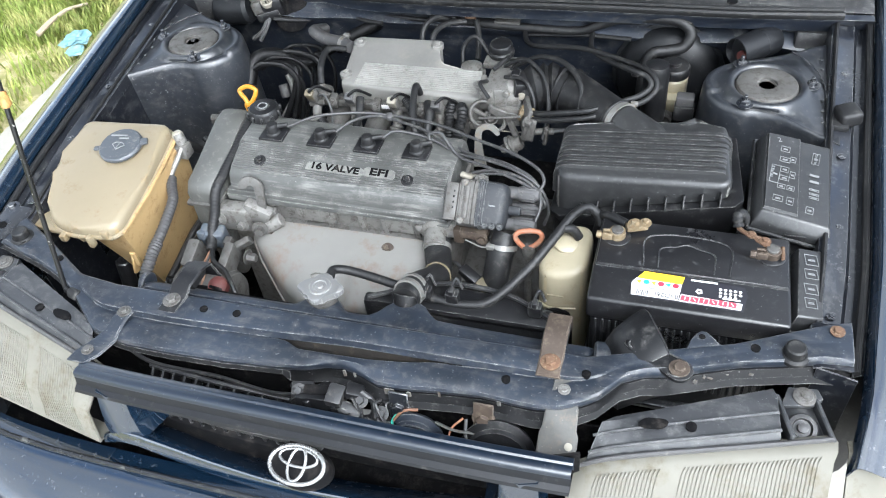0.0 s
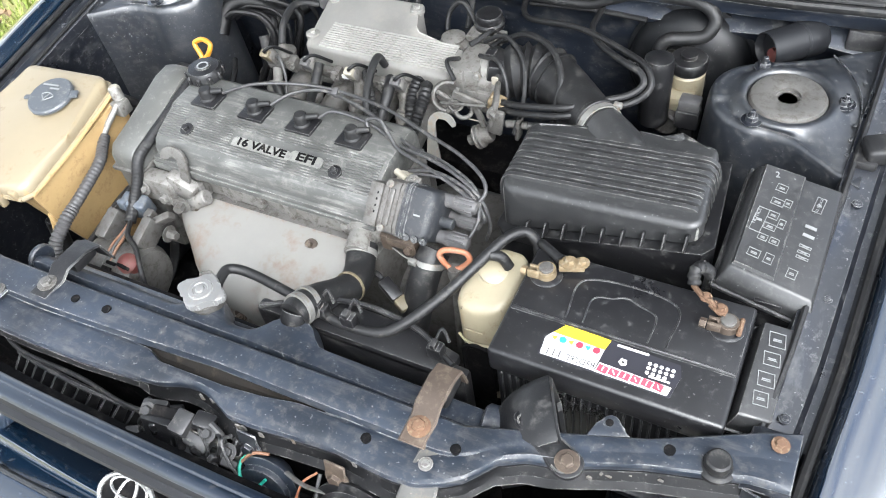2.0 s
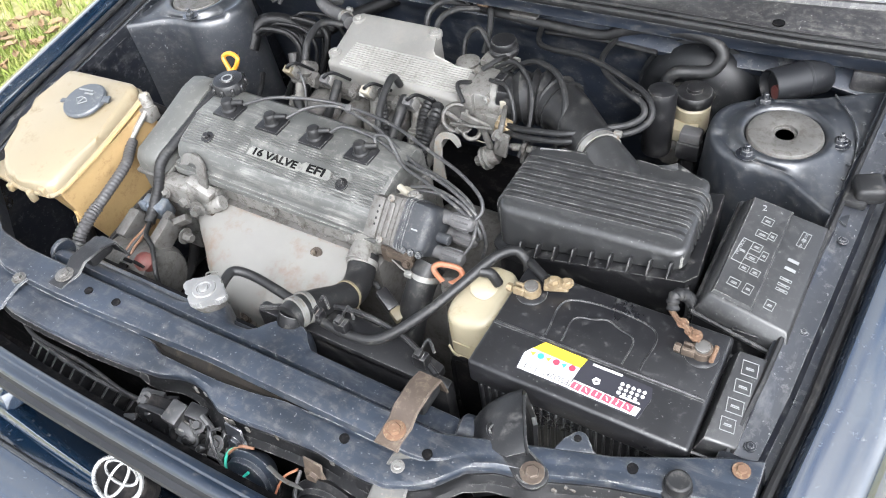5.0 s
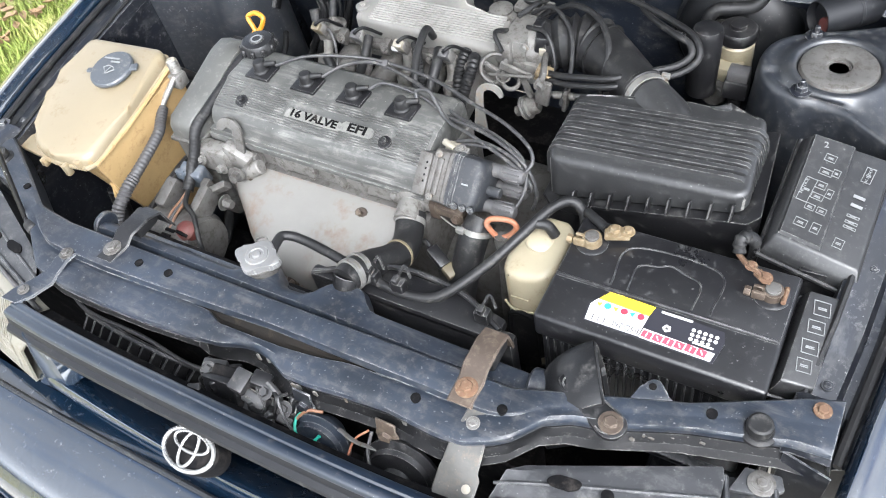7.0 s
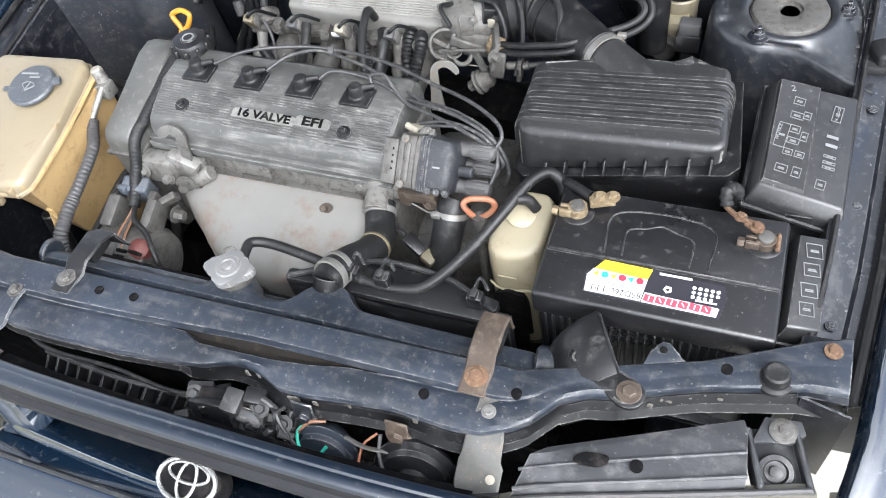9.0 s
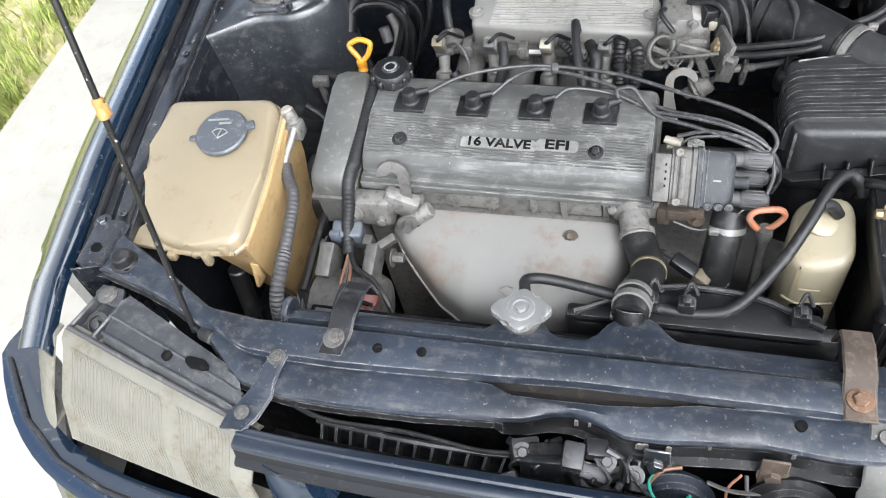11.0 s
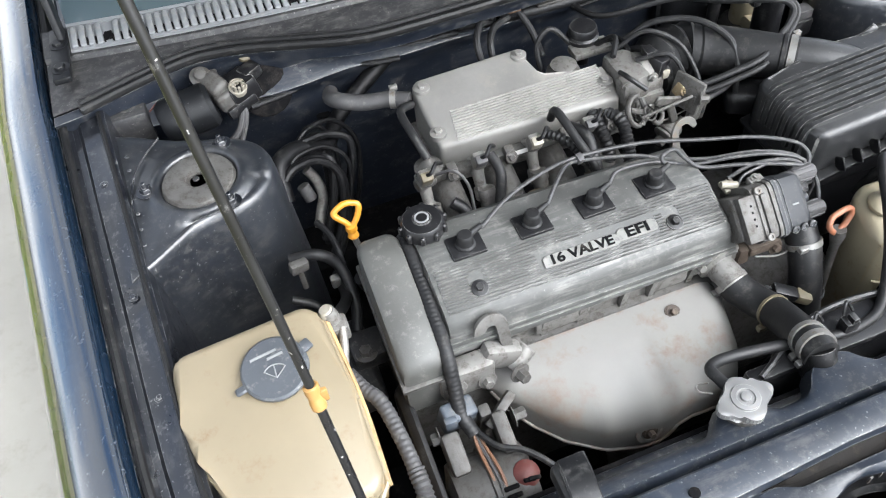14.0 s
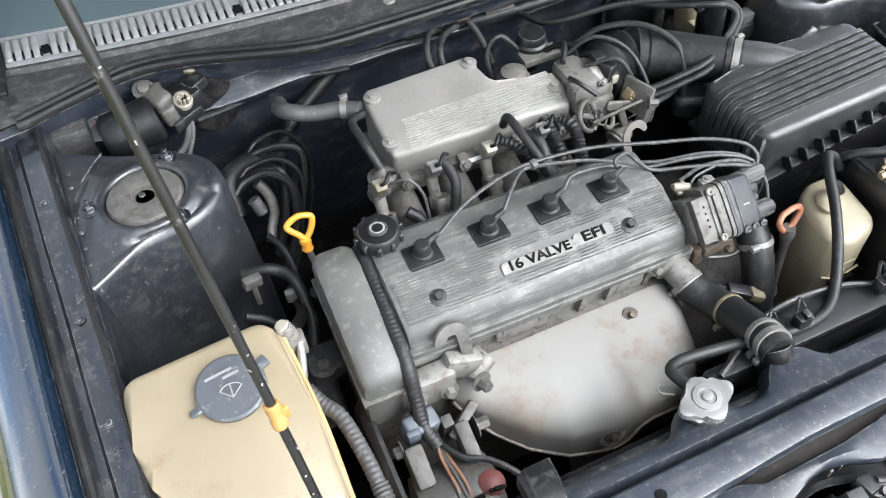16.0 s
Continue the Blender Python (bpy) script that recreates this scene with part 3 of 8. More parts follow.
def support():
    rings, under, grime = [], [], []
    for k in range(161):
        x = -0.64 + k * 1.28 / 160
        r, f = lerp_line(REAR, x), lerp_line(FRONT, x)
        z = 0.7965 + 0.012 * max(0, x) / 0.6
        fade = max(0, min(1, (x + 0.42) / 0.10)) * max(0, min(1, (0.36 - x) / 0.10))
        s = lerp_line(STEP, x) * fade + (0.5 * r + 0.5 * f) * (1 - fade)
        trough = max(0, min(1, (x + 0.10) / 0.04)) * max(0, min(1, (0.20 - x) / 0.08))
        g = min(s - 0.005, lerp_line(TROUGH, x) * trough + (s - 0.005) * (1 - trough))
        h, d = 0.011 * fade - 0.0008 * (1 - fade), 0.007 * trough
        wob = 0.0022 * noise.noise((x * 19, 0, 0)) + 0.0012 * noise.noise((x * 55, 2, 0))
        dent = 0.003 * noise.noise((x * 11, 5, 0))
        m = g - 0.004
        rings.append([V(x, r, z - 0.05), V(x, r, z - 0.003), V(x, r - 0.003, z), V(x, (r + s) / 2 + 0.006 * fade, z + 0.0012 + wob * 0.5), V(x, s + 0.004, z + 0.0012), V(x, s, z + 0.0012 - 0.0017 * fade), V(x, s - 0.002, z - h), V(x, (s + g) / 2, z - h - d),
                      V(x, g + 0.0015, z - h - d), V(x, g, z - h + 0.0008 * fade), V(x, m, z - h + 0.0018 * fade), V(x, m + 0.45 * (f - m), z - h + 0.0012 * fade + wob + dent), V(x, m + 0.78 * (f - m), z - h - 0.0006 + wob), V(x, m + 0.93 * (f - m), z - h - 0.003), V(x, f, z - h - 0.007), V(x, f + 0.0015, z - h - 0.014)])
        if trough > 0.2:
            grime.append([V(x, s - 0.0026, z - h - 0.0005), V(x, (s + g) / 2, z - h - d + 0.0012), V(x, g + 0.002, z - h - d + 0.0012)])
        q = 0.0022 * noise.noise((x * 37, 0, 7)) + 0.0012 * noise.noise((x * 120, 0, 3))
        drop = 0.030 if x > -0.06 else 0.016
        lip = 0.010 * max(0, min(1, (x + 0.06) / 0.12))
        under.append([V(x, f + 0.0035, z - h - 0.013), V(x, f + 0.004, z - h - 0.020 + q * 0.3), V(x, f + 0.001 - lip * 0.4, z - h - drop + q), V(x, f - lip - 0.002, z - h - drop - 0.004 + q)])
    sup = part("radiator_support", sheet(rings, 0.0016), BAY, car, "scuffed dark blue radiator support panel", sharp=30)
    part("grime_strip", sheet(grime, 0.0008), GRIME, sup, "brown grime in the trough of the panel")
    part("support_flange", sheet(under, 0.0014), FLANGEM, car, "grimy ragged support flange with worn edge", sharp=30)
    for x, y in ((-0.153, 0.021), (-0.204, 0.019), (0.236, -0.004), (0.333, 0.016), (0.528, 0.094), (-0.48, 0.066), (-0.565, 0.088)):
        z = 0.7985 + 0.012 * max(0, x) / 0.6 - (0.010 if y < 0 else 0)
        # black disc on the uncut panel, the hole's dark inside is its colour
        part("hole", lathe((x, y, z - 0.004), (0, 0, 1), [(0.0055, 0), (0.0058, 0.0052), (0.004, 0.0054)], 16), VOID, sup)
    for s in (-1, 1):
        z = 0.806 if s > 0 else 0.798
        part("bonnet_stop", merged([lathe((s * 0.573, 0.097, z - 0.005), (0, 0, 1), [(0.018, 0), (0.018, 0.005), (0.0150, 0.007), (0.0145, 0.008)], 28), lathe((s * 0.573, 0.097, z), (0, 0, 1), [(0.0125, 0), (0.0130, 0.009), (0.0122, 0.0130), (0.010, 0.0145), (0.003, 0.0140)], 24)]), RUBBER, car, "black rubber bonnet stop")
    part("support_bolt", bolt((0.622, 0.137, 0.8125), r=0.0052, h=0.005), RUSTBR, car, "rusty bolt")
    part("support_bolt", bolt((-0.635, 0.155, 0.80), r=0.007, h=0.006), BAYDARK, car)
    rnd = random.Random(21)
    for _ in range(14):
        x = rnd.uniform(0.02, 0.6)
        y, z = lerp_line(FRONT, x), 0.777 + 0.012 * max(0, x) / 0.6
        a, b, w = rnd.uniform(0.001, 0.004), rnd.uniform(0.0006, 0.0015), rnd.uniform(-0.003, 0.001)
        part("paint_flake", prism([(x - a, y + w - b), (x + a * 0.6, y + w - b * 0.8), (x + a, y + w + b * 0.3), (x - a * 0.4, y + w + b)], z - 0.012, z + 0.0012 + rnd.uniform(-0.006, 0), 0), DULL, sup)
    return sup


support()

# folded corners between support and fender
for side in (-1, 1):
    g = [[V(0.596, y, 0.796), V(0.604, y, 0.8005), V(0.632, y, 0.8015), V(0.641, y, 0.8005 + 0.03 * max(0, y - 0.1)), V(0.645, y, 0.776)] for y in (0.088, 0.10, 0.12, 0.14, 0.158)]
    part("corner_gusset", mirror(sheet(g, 0.002), side), BAYDARK, car, "folded dark blue corner gusset")
    part("gusset_drop", mirror(sheet([[V(0.600, 0.089, z), V(0.625, 0.083, z), V(0.645, 0.078, z)] for z in (0.798, 0.77, 0.72, 0.65)], 0.002), side), BAYDARK, car)
    part("gusset_hole", mirror(lathe((0.622, 0.112, 0.797), (0, 0, 1), [(0.007, 0), (0.0075, 0.0055), (0.005, 0.0057)], 18), side), VOID, car)

# ---- firewall and cowl ----
SEAL = [(-0.70, 0.775), (-0.661, 0.781), (-0.563, 0.813), (-0.495, 0.828), (-0.422, 0.816), (-0.344, 0.788), (-0.266, 0.762), (-0.2, 0.755), (-0.02, 0.756), (0.16, 0.764), (0.28, 0.768), (0.47, 0.771), (0.57, 0.778), (0.65, 0.785), (0.70, 0.787)]


def slat_y(x):
    return 0.845 + 0.146 * x * x


fw, ledge = [], []
for k in range(71):
    x = -0.70 + k * 0.02
    s, b = lerp_line(SEAL, x), 0.006 * noise.noise((x * 9, 0, 4))
    fw.append([V(x, s + 0.02, 0.866), V(x, s - 0.001, 0.867), V(x, s + 0.001, 0.863), V(x, s + 0.008, 0.856), V(x, s + 0.014, 0.838), V(x, max(0.823, s + 0.020), 0.820 + b), V(x, 0.803 + b, 0.806 + b), V(x, 0.797 + b, 0.800 + b), V(x, 0.800 + b, 0.792 + b), V(x, 0.812, 0.780), V(x, 0.822 + b, 0.75), V(x, 0.850 + b, 0.64), V(x, 0.885, 0.48), V(x, 0.905, 0.25)])
    lo = slat_y(x)
    ledge.append([V(x, s + 0.022, 0.868), V(x, s + 0.030, 0.872 + b * 0.4), V(x, (s + lo) / 2, 0.874 + b * 0.6), V(x, lo - 0.008, 0.877), V(x, lo - 0.004, 0.884), V(x, lo + 0.060, 0.889)])
part("firewall", sheet(fw, 0.0016), FIREW, car, "dusty dark blue stepped firewall with worn ledge")
part("cowl_ledge", sheet(ledge, 0.002), COWLD, car, "dusty black cowl ledge")
part("bonnet_seal", tube([(x, y + 0.004, 0.872) for x, y in SEAL[1:-1]], 0.0085, 10, 6, flat=0.8), RUBBER, car, "thick black rubber bonnet seal")
part("seal_lip", tube([(x, y + 0.019, 0.875) for x, y in SEAL[1:-1]], 0.005, 8, 6), RUBBER, car, "dusty rubber seal lip")
strip = lambda d0, z0, d1, z1: sheet([[V(x, slat_y(x) + d0, z0), V(x, slat_y(x) + d1, z1)] for x in (-0.66 + k * 0.033 for k in range(41))], 0.003)
cowl = part("cowl_panel", strip(0.0, 0.888, 0.056, 0.897), COWLG, car, "weathered pale grey slotted cowl panel")
part("cowl_rear_edge", strip(0.050, 0.899, 0.056, 0.900), COWLG, cowl)


def shared(name, bm, mat):
    me = bpy.data.meshes.new(name)
    bm.to_mesh(me)
    bm.free()
    me.materials.append(mat)
    me.shade_smooth()
    return me


slat_mesh = shared("cowl_slat", box((0, 0, 0), (0.0092, 0.044, 0.005), 0.0022, 3, (9, 0, 0)), COWLG)
slot_mesh = shared("cowl_slot", box((0, 0, 0), (0.0020, 0.014, 0.004), 0.0005, 1, (9, 0, 0)), VOID)
for k in range(106):
    x = -0.652 + k * 0.0124
    if k % 22 != 4:
        o = new("cowl_slat", slat_mesh)
        o.parent, o.location = cowl, V(x, slat_y(x) + 0.026, 0.8945) - BASE[cowl.name]
    else:
        part("cowl_hole", box((x, slat_y(x) + 0.018, 0.8935), (0.011, 0.016, 0.004), 0.001, 1, (9, 0, 0)), VOID, cowl)
    o = new("cowl_slot", slot_mesh)
    o.parent, o.location = cowl, V(x + 0.0062, slat_y(x) + 0.012, 0.8925) - BASE[cowl.name]
part("windscreen", sheet([[V(x, slat_y(x) + 0.055, 0.899), V(x, slat_y(x) + 0.35, 1.08), V(x, slat_y(x) + 0.70, 1.26)] for x in (-0.66 + k * 0.066 for k in range(21))], 0.005), glass, car, "windscreen glass reflecting sky")
part("wiper", tube([(0.40, 0.90, 0.915), (0.30, 0.93, 0.93), (-0.20, 1.0, 0.965)], 0.006, 8), TRIMK, car, "black wiper arm")
part("wiper_pivot", lathe((0.40, 0.885, 0.885), (0, 0, 1), [(0.014, 0), (0.014, 0.02), (0.010, 0.026), (0.003, 0.027)], 18), BLACKP, car)
part("washer_jet", lathe((-0.115, slat_y(-0.115) - 0.03, 0.874), (0, 0, 1), [(0.010, 0), (0.009, 0.004), (0.003, 0.005)], 18), PLATE, car, "pale round plug")

shell = []
for y, w, low, belt, roof in ((0.95, 0.70, 0.30, 0.86, 0.875), (1.30, 0.835, 0.22, 0.90, 1.06), (1.75, 0.845, 0.20, 0.92, 1.34), (2.40, 0.845, 0.20, 0.93, 1.38), (3.00, 0.84, 0.22, 0.95, 1.30), (3.45, 0.82, 0.26, 0.96, 1.02), (3.80, 0.76, 0.34, 0.94, 0.96), (3.90, 0.70, 0.42, 0.88, 0.88)):
    top = max(roof - 0.03, belt + 0.005)
    shell.append([V(-w * 0.94, y, low), V(-w, y, low + 0.2), V(-w, y, belt - 0.12), V(-w * 0.95, y, belt), V(-w * 0.76, y, top - 0.02), V(-w * 0.6, y, roof), V(w * 0.6, y, roof), V(w * 0.76, y, top - 0.02), V(w * 0.95, y, belt), V(w, y, belt - 0.12), V(w, y, low + 0.2), V(w * 0.94, y, low)])
part("body_shell", loft([r for r in shell[1:]]), PAINT, car, "plain dark blue cabin and rear body", sharp=50)
for side in (-1, 1):
    part("rear_tyre", mirror(lathe((0.67, 3.06, 0.295), (1, 0, 0), [(0.19, 0), (0.27, 0.0), (0.293, 0.02), (0.295, 0.09), (0.293, 0.16), (0.27, 0.18), (0.19, 0.18)], 40), side), RUBBER, car)

# ---- bonnet, held open ----
hood = thing("bonnet", (0, 0.93, 0.92), "dark blue bonnet propped open over the bay", "bonnet")
ca, sa = math.cos(radians(42)), math.sin(radians(42))
part("bonnet_panel", sheet([[V(x, 1.03 - d * ca - 0.02 * math.sin(d * 3), 0.975 + d * sa + 0.015 * math.cos(x * 1.7)) for d in (0, 0.25, 0.5, 0.75, 1.0, 1.15)] for x in (-0.67 + k * 0.067 for k in range(21))], 0.014), PAINT, hood, "painted bonnet skin")
for side in (-1, 1):
    corner = prism([(0.700, 1.06), (0.690, 0.972), (0.681, 0.935), (0.668, 0.912), (0.656, 0.905), (0.640, 0.911), (0.598, 0.928), (0.565, 0.941), (0.535, 0.950), (0.525, 1.06)], -0.010, 0.010, 0.005, 3)
    bmesh.ops.transform(corner, matrix=pose(0, 0.935, 0, 84, 0, 0), verts=corner.verts)
    part("bonnet_corner", mirror(corner, side), MATK, hood, "dark folded rear corner of the bonnet")
    part("bonnet_hinge", mirror(merged([box((0.674, 0.90, 0.892), (0.026, 0.13, 0.010), 0.003), box((0.668, 0.965, 0.945), (0.010, 0.035, 0.12), 0.003, 2, (-30, 0, 0)), box((0.655, 0.99, 0.985), (0.03, 0.10, 0.012), 0.003, 2, (-50, 0, 0)), bolt((0.674, 0.86, 0.897), r=0.008, h=0.006), bolt((0.674, 0.92, 0.897), r=0.008, h=0.006)]), side), MATK, hood, "dark steel bonnet hinge")

# ---- prop rod ----
prop = thing("bonnet_prop_rod", (-0.44, 0.022, 0.772), "thin black steel prop rod with amber clip", "prop rod")
p0, pc = V(-0.444, 0.022, 0.790), V(-0.457, 0.107, 1.066)
way = (pc - p0).normalized()
part("rod", tube([p0 + V(0.03, -0.012, 0.0), p0 + V(0.006, -0.002, 0.0), p0 + way * 0.02, p0 + way * 0.3, p0 + way * 0.6 + V(-0.004, 0, 0), p0 + way * 1.08 + V(-0.014, 0, 0)], 0.0038, 10), RODK, prop)
part("grip_clip", merged([lathe(pc - way * 0.011, way, [(0.0048, 0), (0.0060, 0.001), (0.0060, 0.008), (0.0052, 0.010), (0.0052, 0.014), (0.0060, 0.016), (0.0060, 0.022), (0.0048, 0.023)], 16), box(pc + V(0.006, 0, 0), (0.007, 0.004, 0.014), 0.001)]), AMBER, prop, "amber plastic grip clip")
part("pivot_bush", lathe((-0.418, 0.012, 0.790), (0.9, -0.3, 0), [(0.008, -0.01), (0.009, -0.008), (0.009, 0.008), (0.007, 0.01)], 14), RUBBER, prop)


# ---- front end: grille, lamps, bumper ----
grille = thing("grille", (0, -0.10, 0.70), "glossy dark blue grille with black recess and oval badge", "grille")


def bow(x, front=-0.124, ends=0.012):
    return front + ends * (abs(x) / 0.335) ** 3


def crest(x):
    return 0.808 - 0.016 * (abs(x) / 0.335) ** 2.5


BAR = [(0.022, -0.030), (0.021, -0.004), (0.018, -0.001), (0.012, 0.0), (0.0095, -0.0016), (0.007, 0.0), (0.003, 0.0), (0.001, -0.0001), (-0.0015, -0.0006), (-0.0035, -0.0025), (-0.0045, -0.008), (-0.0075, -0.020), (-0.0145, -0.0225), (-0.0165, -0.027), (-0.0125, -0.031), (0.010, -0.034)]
span_x = [-0.336 + k * 0.672 / 48 for k in range(49)]
BARM = material("dusty_blue_bar_paint", (0.0032, 0.0075, 0.0155), 0.36, var=0.2, dirt=(0.06, 0.06, 0.06), amount=0.12, dscale=30, bump=0.03, coat=0.8, crough=0.32, spec=0.25, specks=1.2, ior=1.6)
part("grille_bar", sheet([[V(x, bow(x) + dy, crest(x) + dz) for dy, dz in BAR[:11]] for x in span_x], 0.002), BARM, grille, "glossy dark blue upper grille bar")
# painted face made matt black: its dark reflection is put in the colour
part("grille_bar_face", sheet([[V(x, bow(x) + dy + 0.0005, crest(x) + dz) for dy, dz in BAR[10:]] for x in span_x], 0.002), MATK, grille, "lower face of the bar, blackened for its dark reflection")
SILL = [(0, 0.680), (0.075, 0.686), (0.15, 0.697), (0.20, 0.708), (0.25, 0.716), (0.275, 0.712), (0.30, 0.698), (0.32, 0.685)]
rings = []
for k in range(49):
    x = -0.315 + k * 0.63 / 48
    t, y = lerp_line(SILL, abs(x)), -0.153 + 0.010 * (abs(x) / 0.315) ** 2
    h = 0.022 * (1 - 0.5 * max(0, (abs(x) - 0.2) / 0.115))
    rings.append([V(x, y + 0.045, t - 0.045), V(x, y + 0.012, t - 0.006), V(x, y + 0.004, t - 0.001), V(x, y, t), V(x, y - 0.003, t - 0.003), V(x, y - 0.007, t - h), V(x, y - 0.004, t - h - 0.003), V(x, y + 0.02, t - h - 0.006)])
part("grille_sill", sheet(rings, 0.002), PAINT, grille, "glossy dark blue lower grille frame")
for s in (-1, 1):
    part("grille_side", mirror(sheet([[V(0.304, -0.105, 0.775), V(0.300, -0.126, 0.776), V(0.280, -0.132, 0.776), V(0.255, -0.128, 0.776), V(0.250, -0.10, 0.776)], [V(0.308, -0.11, 0.74), V(0.303, -0.134, 0.740), V(0.28, -0.140, 0.740), V(0.254, -0.134, 0.740), V(0.247, -0.10, 0.740)],
                                      [V(0.312, -0.12, 0.71), V(0.304, -0.140, 0.712), V(0.28, -0.145, 0.714), V(0.246, -0.141, 0.718), V(0.238, -0.10, 0.715)], [V(0.316, -0.125, 0.690), V(0.300, -0.144, 0.697), V(0.28, -0.147, 0.706), V(0.236, -0.147, 0.712), V(0.230, -0.10, 0.700)]], 0.003), s), PAINT, grille, "curved blue grille end")
    # black sheet in the end gap, coloured as the shade inside it
    part("end_gap_shade", mirror(sheet([[V(0.342, -0.085, z), V(0.30, -0.10, z)] for z in (0.79, 0.74, 0.665)], 0.003), s), VOID, grille)
# the recess is a black sheet, its shade given by colour
part("grille_recess", sheet([[V(x, bow(x) + 0.006, 0.774), V(x, bow(x) + 0.040, 0.755), V(x, bow(x) + 0.045, 0.64)] for x in (-0.31 + k * 0.031 for k in range(21))], 0.002), VOID, grille, "black sheet holding the shade of the grille recess")
for z, d in ((0.766, -0.004), (0.757, 0.0), (0.745, 0.006)):
    part("grille_fin", tube([(-0.25 + k * 0.05, bow(-0.25 + k * 0.05) + d, z) for k in range(11)], 0.0018, 6, 1), TRIMK, grille)


def oval(cx, cv, a, b, r, seg=40):
    return tube([(cx + a * math.cos(t), -0.152 + 0.943 * (cv + b * math.sin(t)), 0.7455 + 0.333 * (cv + b * math.sin(t))) for t in (2 * math.pi * k / seg for k in range(seg + 1))], r, 8, 1)


def oval_plate(a, b, h0, h1):
    n = V(0, -0.333, 0.943)
    return loft([[V(a * g * math.cos(t), -0.152 + 0.943 * b * g * math.sin(t), 0.7455 + 0.333 * b * g * math.sin(t)) + n * h for t in (2 * math.pi * k / 40 for k in range(40))] for g, h in ((1, h0), (1, h1 - 0.002), (0.96, h1))])


badge = part("badge", oval(0, 0, 0.0365, 0.0237, 0.0028), CHROMEB, grille, "bright chrome oval badge ring")
part("badge_shape", oval(0, 0.0085, 0.0255, 0.0110, 0.0020), CHROMEB, badge)
part("badge_shape", oval(0, 0, 0.0110, 0.0207, 0.0020), CHROMEB, badge)
part("badge_seat", oval_plate(0.0415, 0.0275, -0.030, -0.0015), VOID, grille, "black badge seat")


def bumper():
    rings = []
    for k in range(61):
        x = -0.80 + k * 1.6 / 60
        f = (abs(x) / 0.80)
        y = -0.292 + 0.34 * f ** 4.5
        back = -0.178 + 0.20 * f ** 6
        rings.append([V(x, back + 0.03, 0.66), V(x, back, 0.668), V(x, back - 0.02, 0.668), V(x, y + 0.045, 0.652), V(x, y + 0.015, 0.632), V(x, y + 0.004, 0.60), V(x, y, 0.56), V(x, y - 0.004, 0.545),
                      V(x, y - 0.012, 0.542), V(x, y - 0.012, 0.515), V(x, y - 0.004, 0.512), V(x, y + 0.01, 0.44), V(x, y + 0.04, 0.33)])
    b = thing("front_bumper", (0, -0.2, 0.5), "glossy dark blue front bumper with black rub strip", "bumper")
    part("bumper_skin", sheet(rings, 0.003), PAINT, b)
    trim = []
    for k in range(61):
        x = -0.80 + k * 1.6 / 60
        y = -0.292 + 0.34 * (abs(x) / 0.80) ** 4.5
        trim.append([V(x, y - 0.010, 0.548), V(x, y - 0.018, 0.544), V(x, y - 0.019, 0.514), V(x, y - 0.010, 0.510)])
    part("rub_strip", sheet(trim, 0.002), TRIMK, b, "matt black rub strip")
    part("gap_trim", tube([(-0.78 + k * 0.078, -0.176 + 0.20 * (abs(-0.78 + k * 0.078) / 0.8) ** 6, 0.670) for k in range(21)], 0.004, 8, 1), TRIMK, b, "thin black gap strip")


bumper()


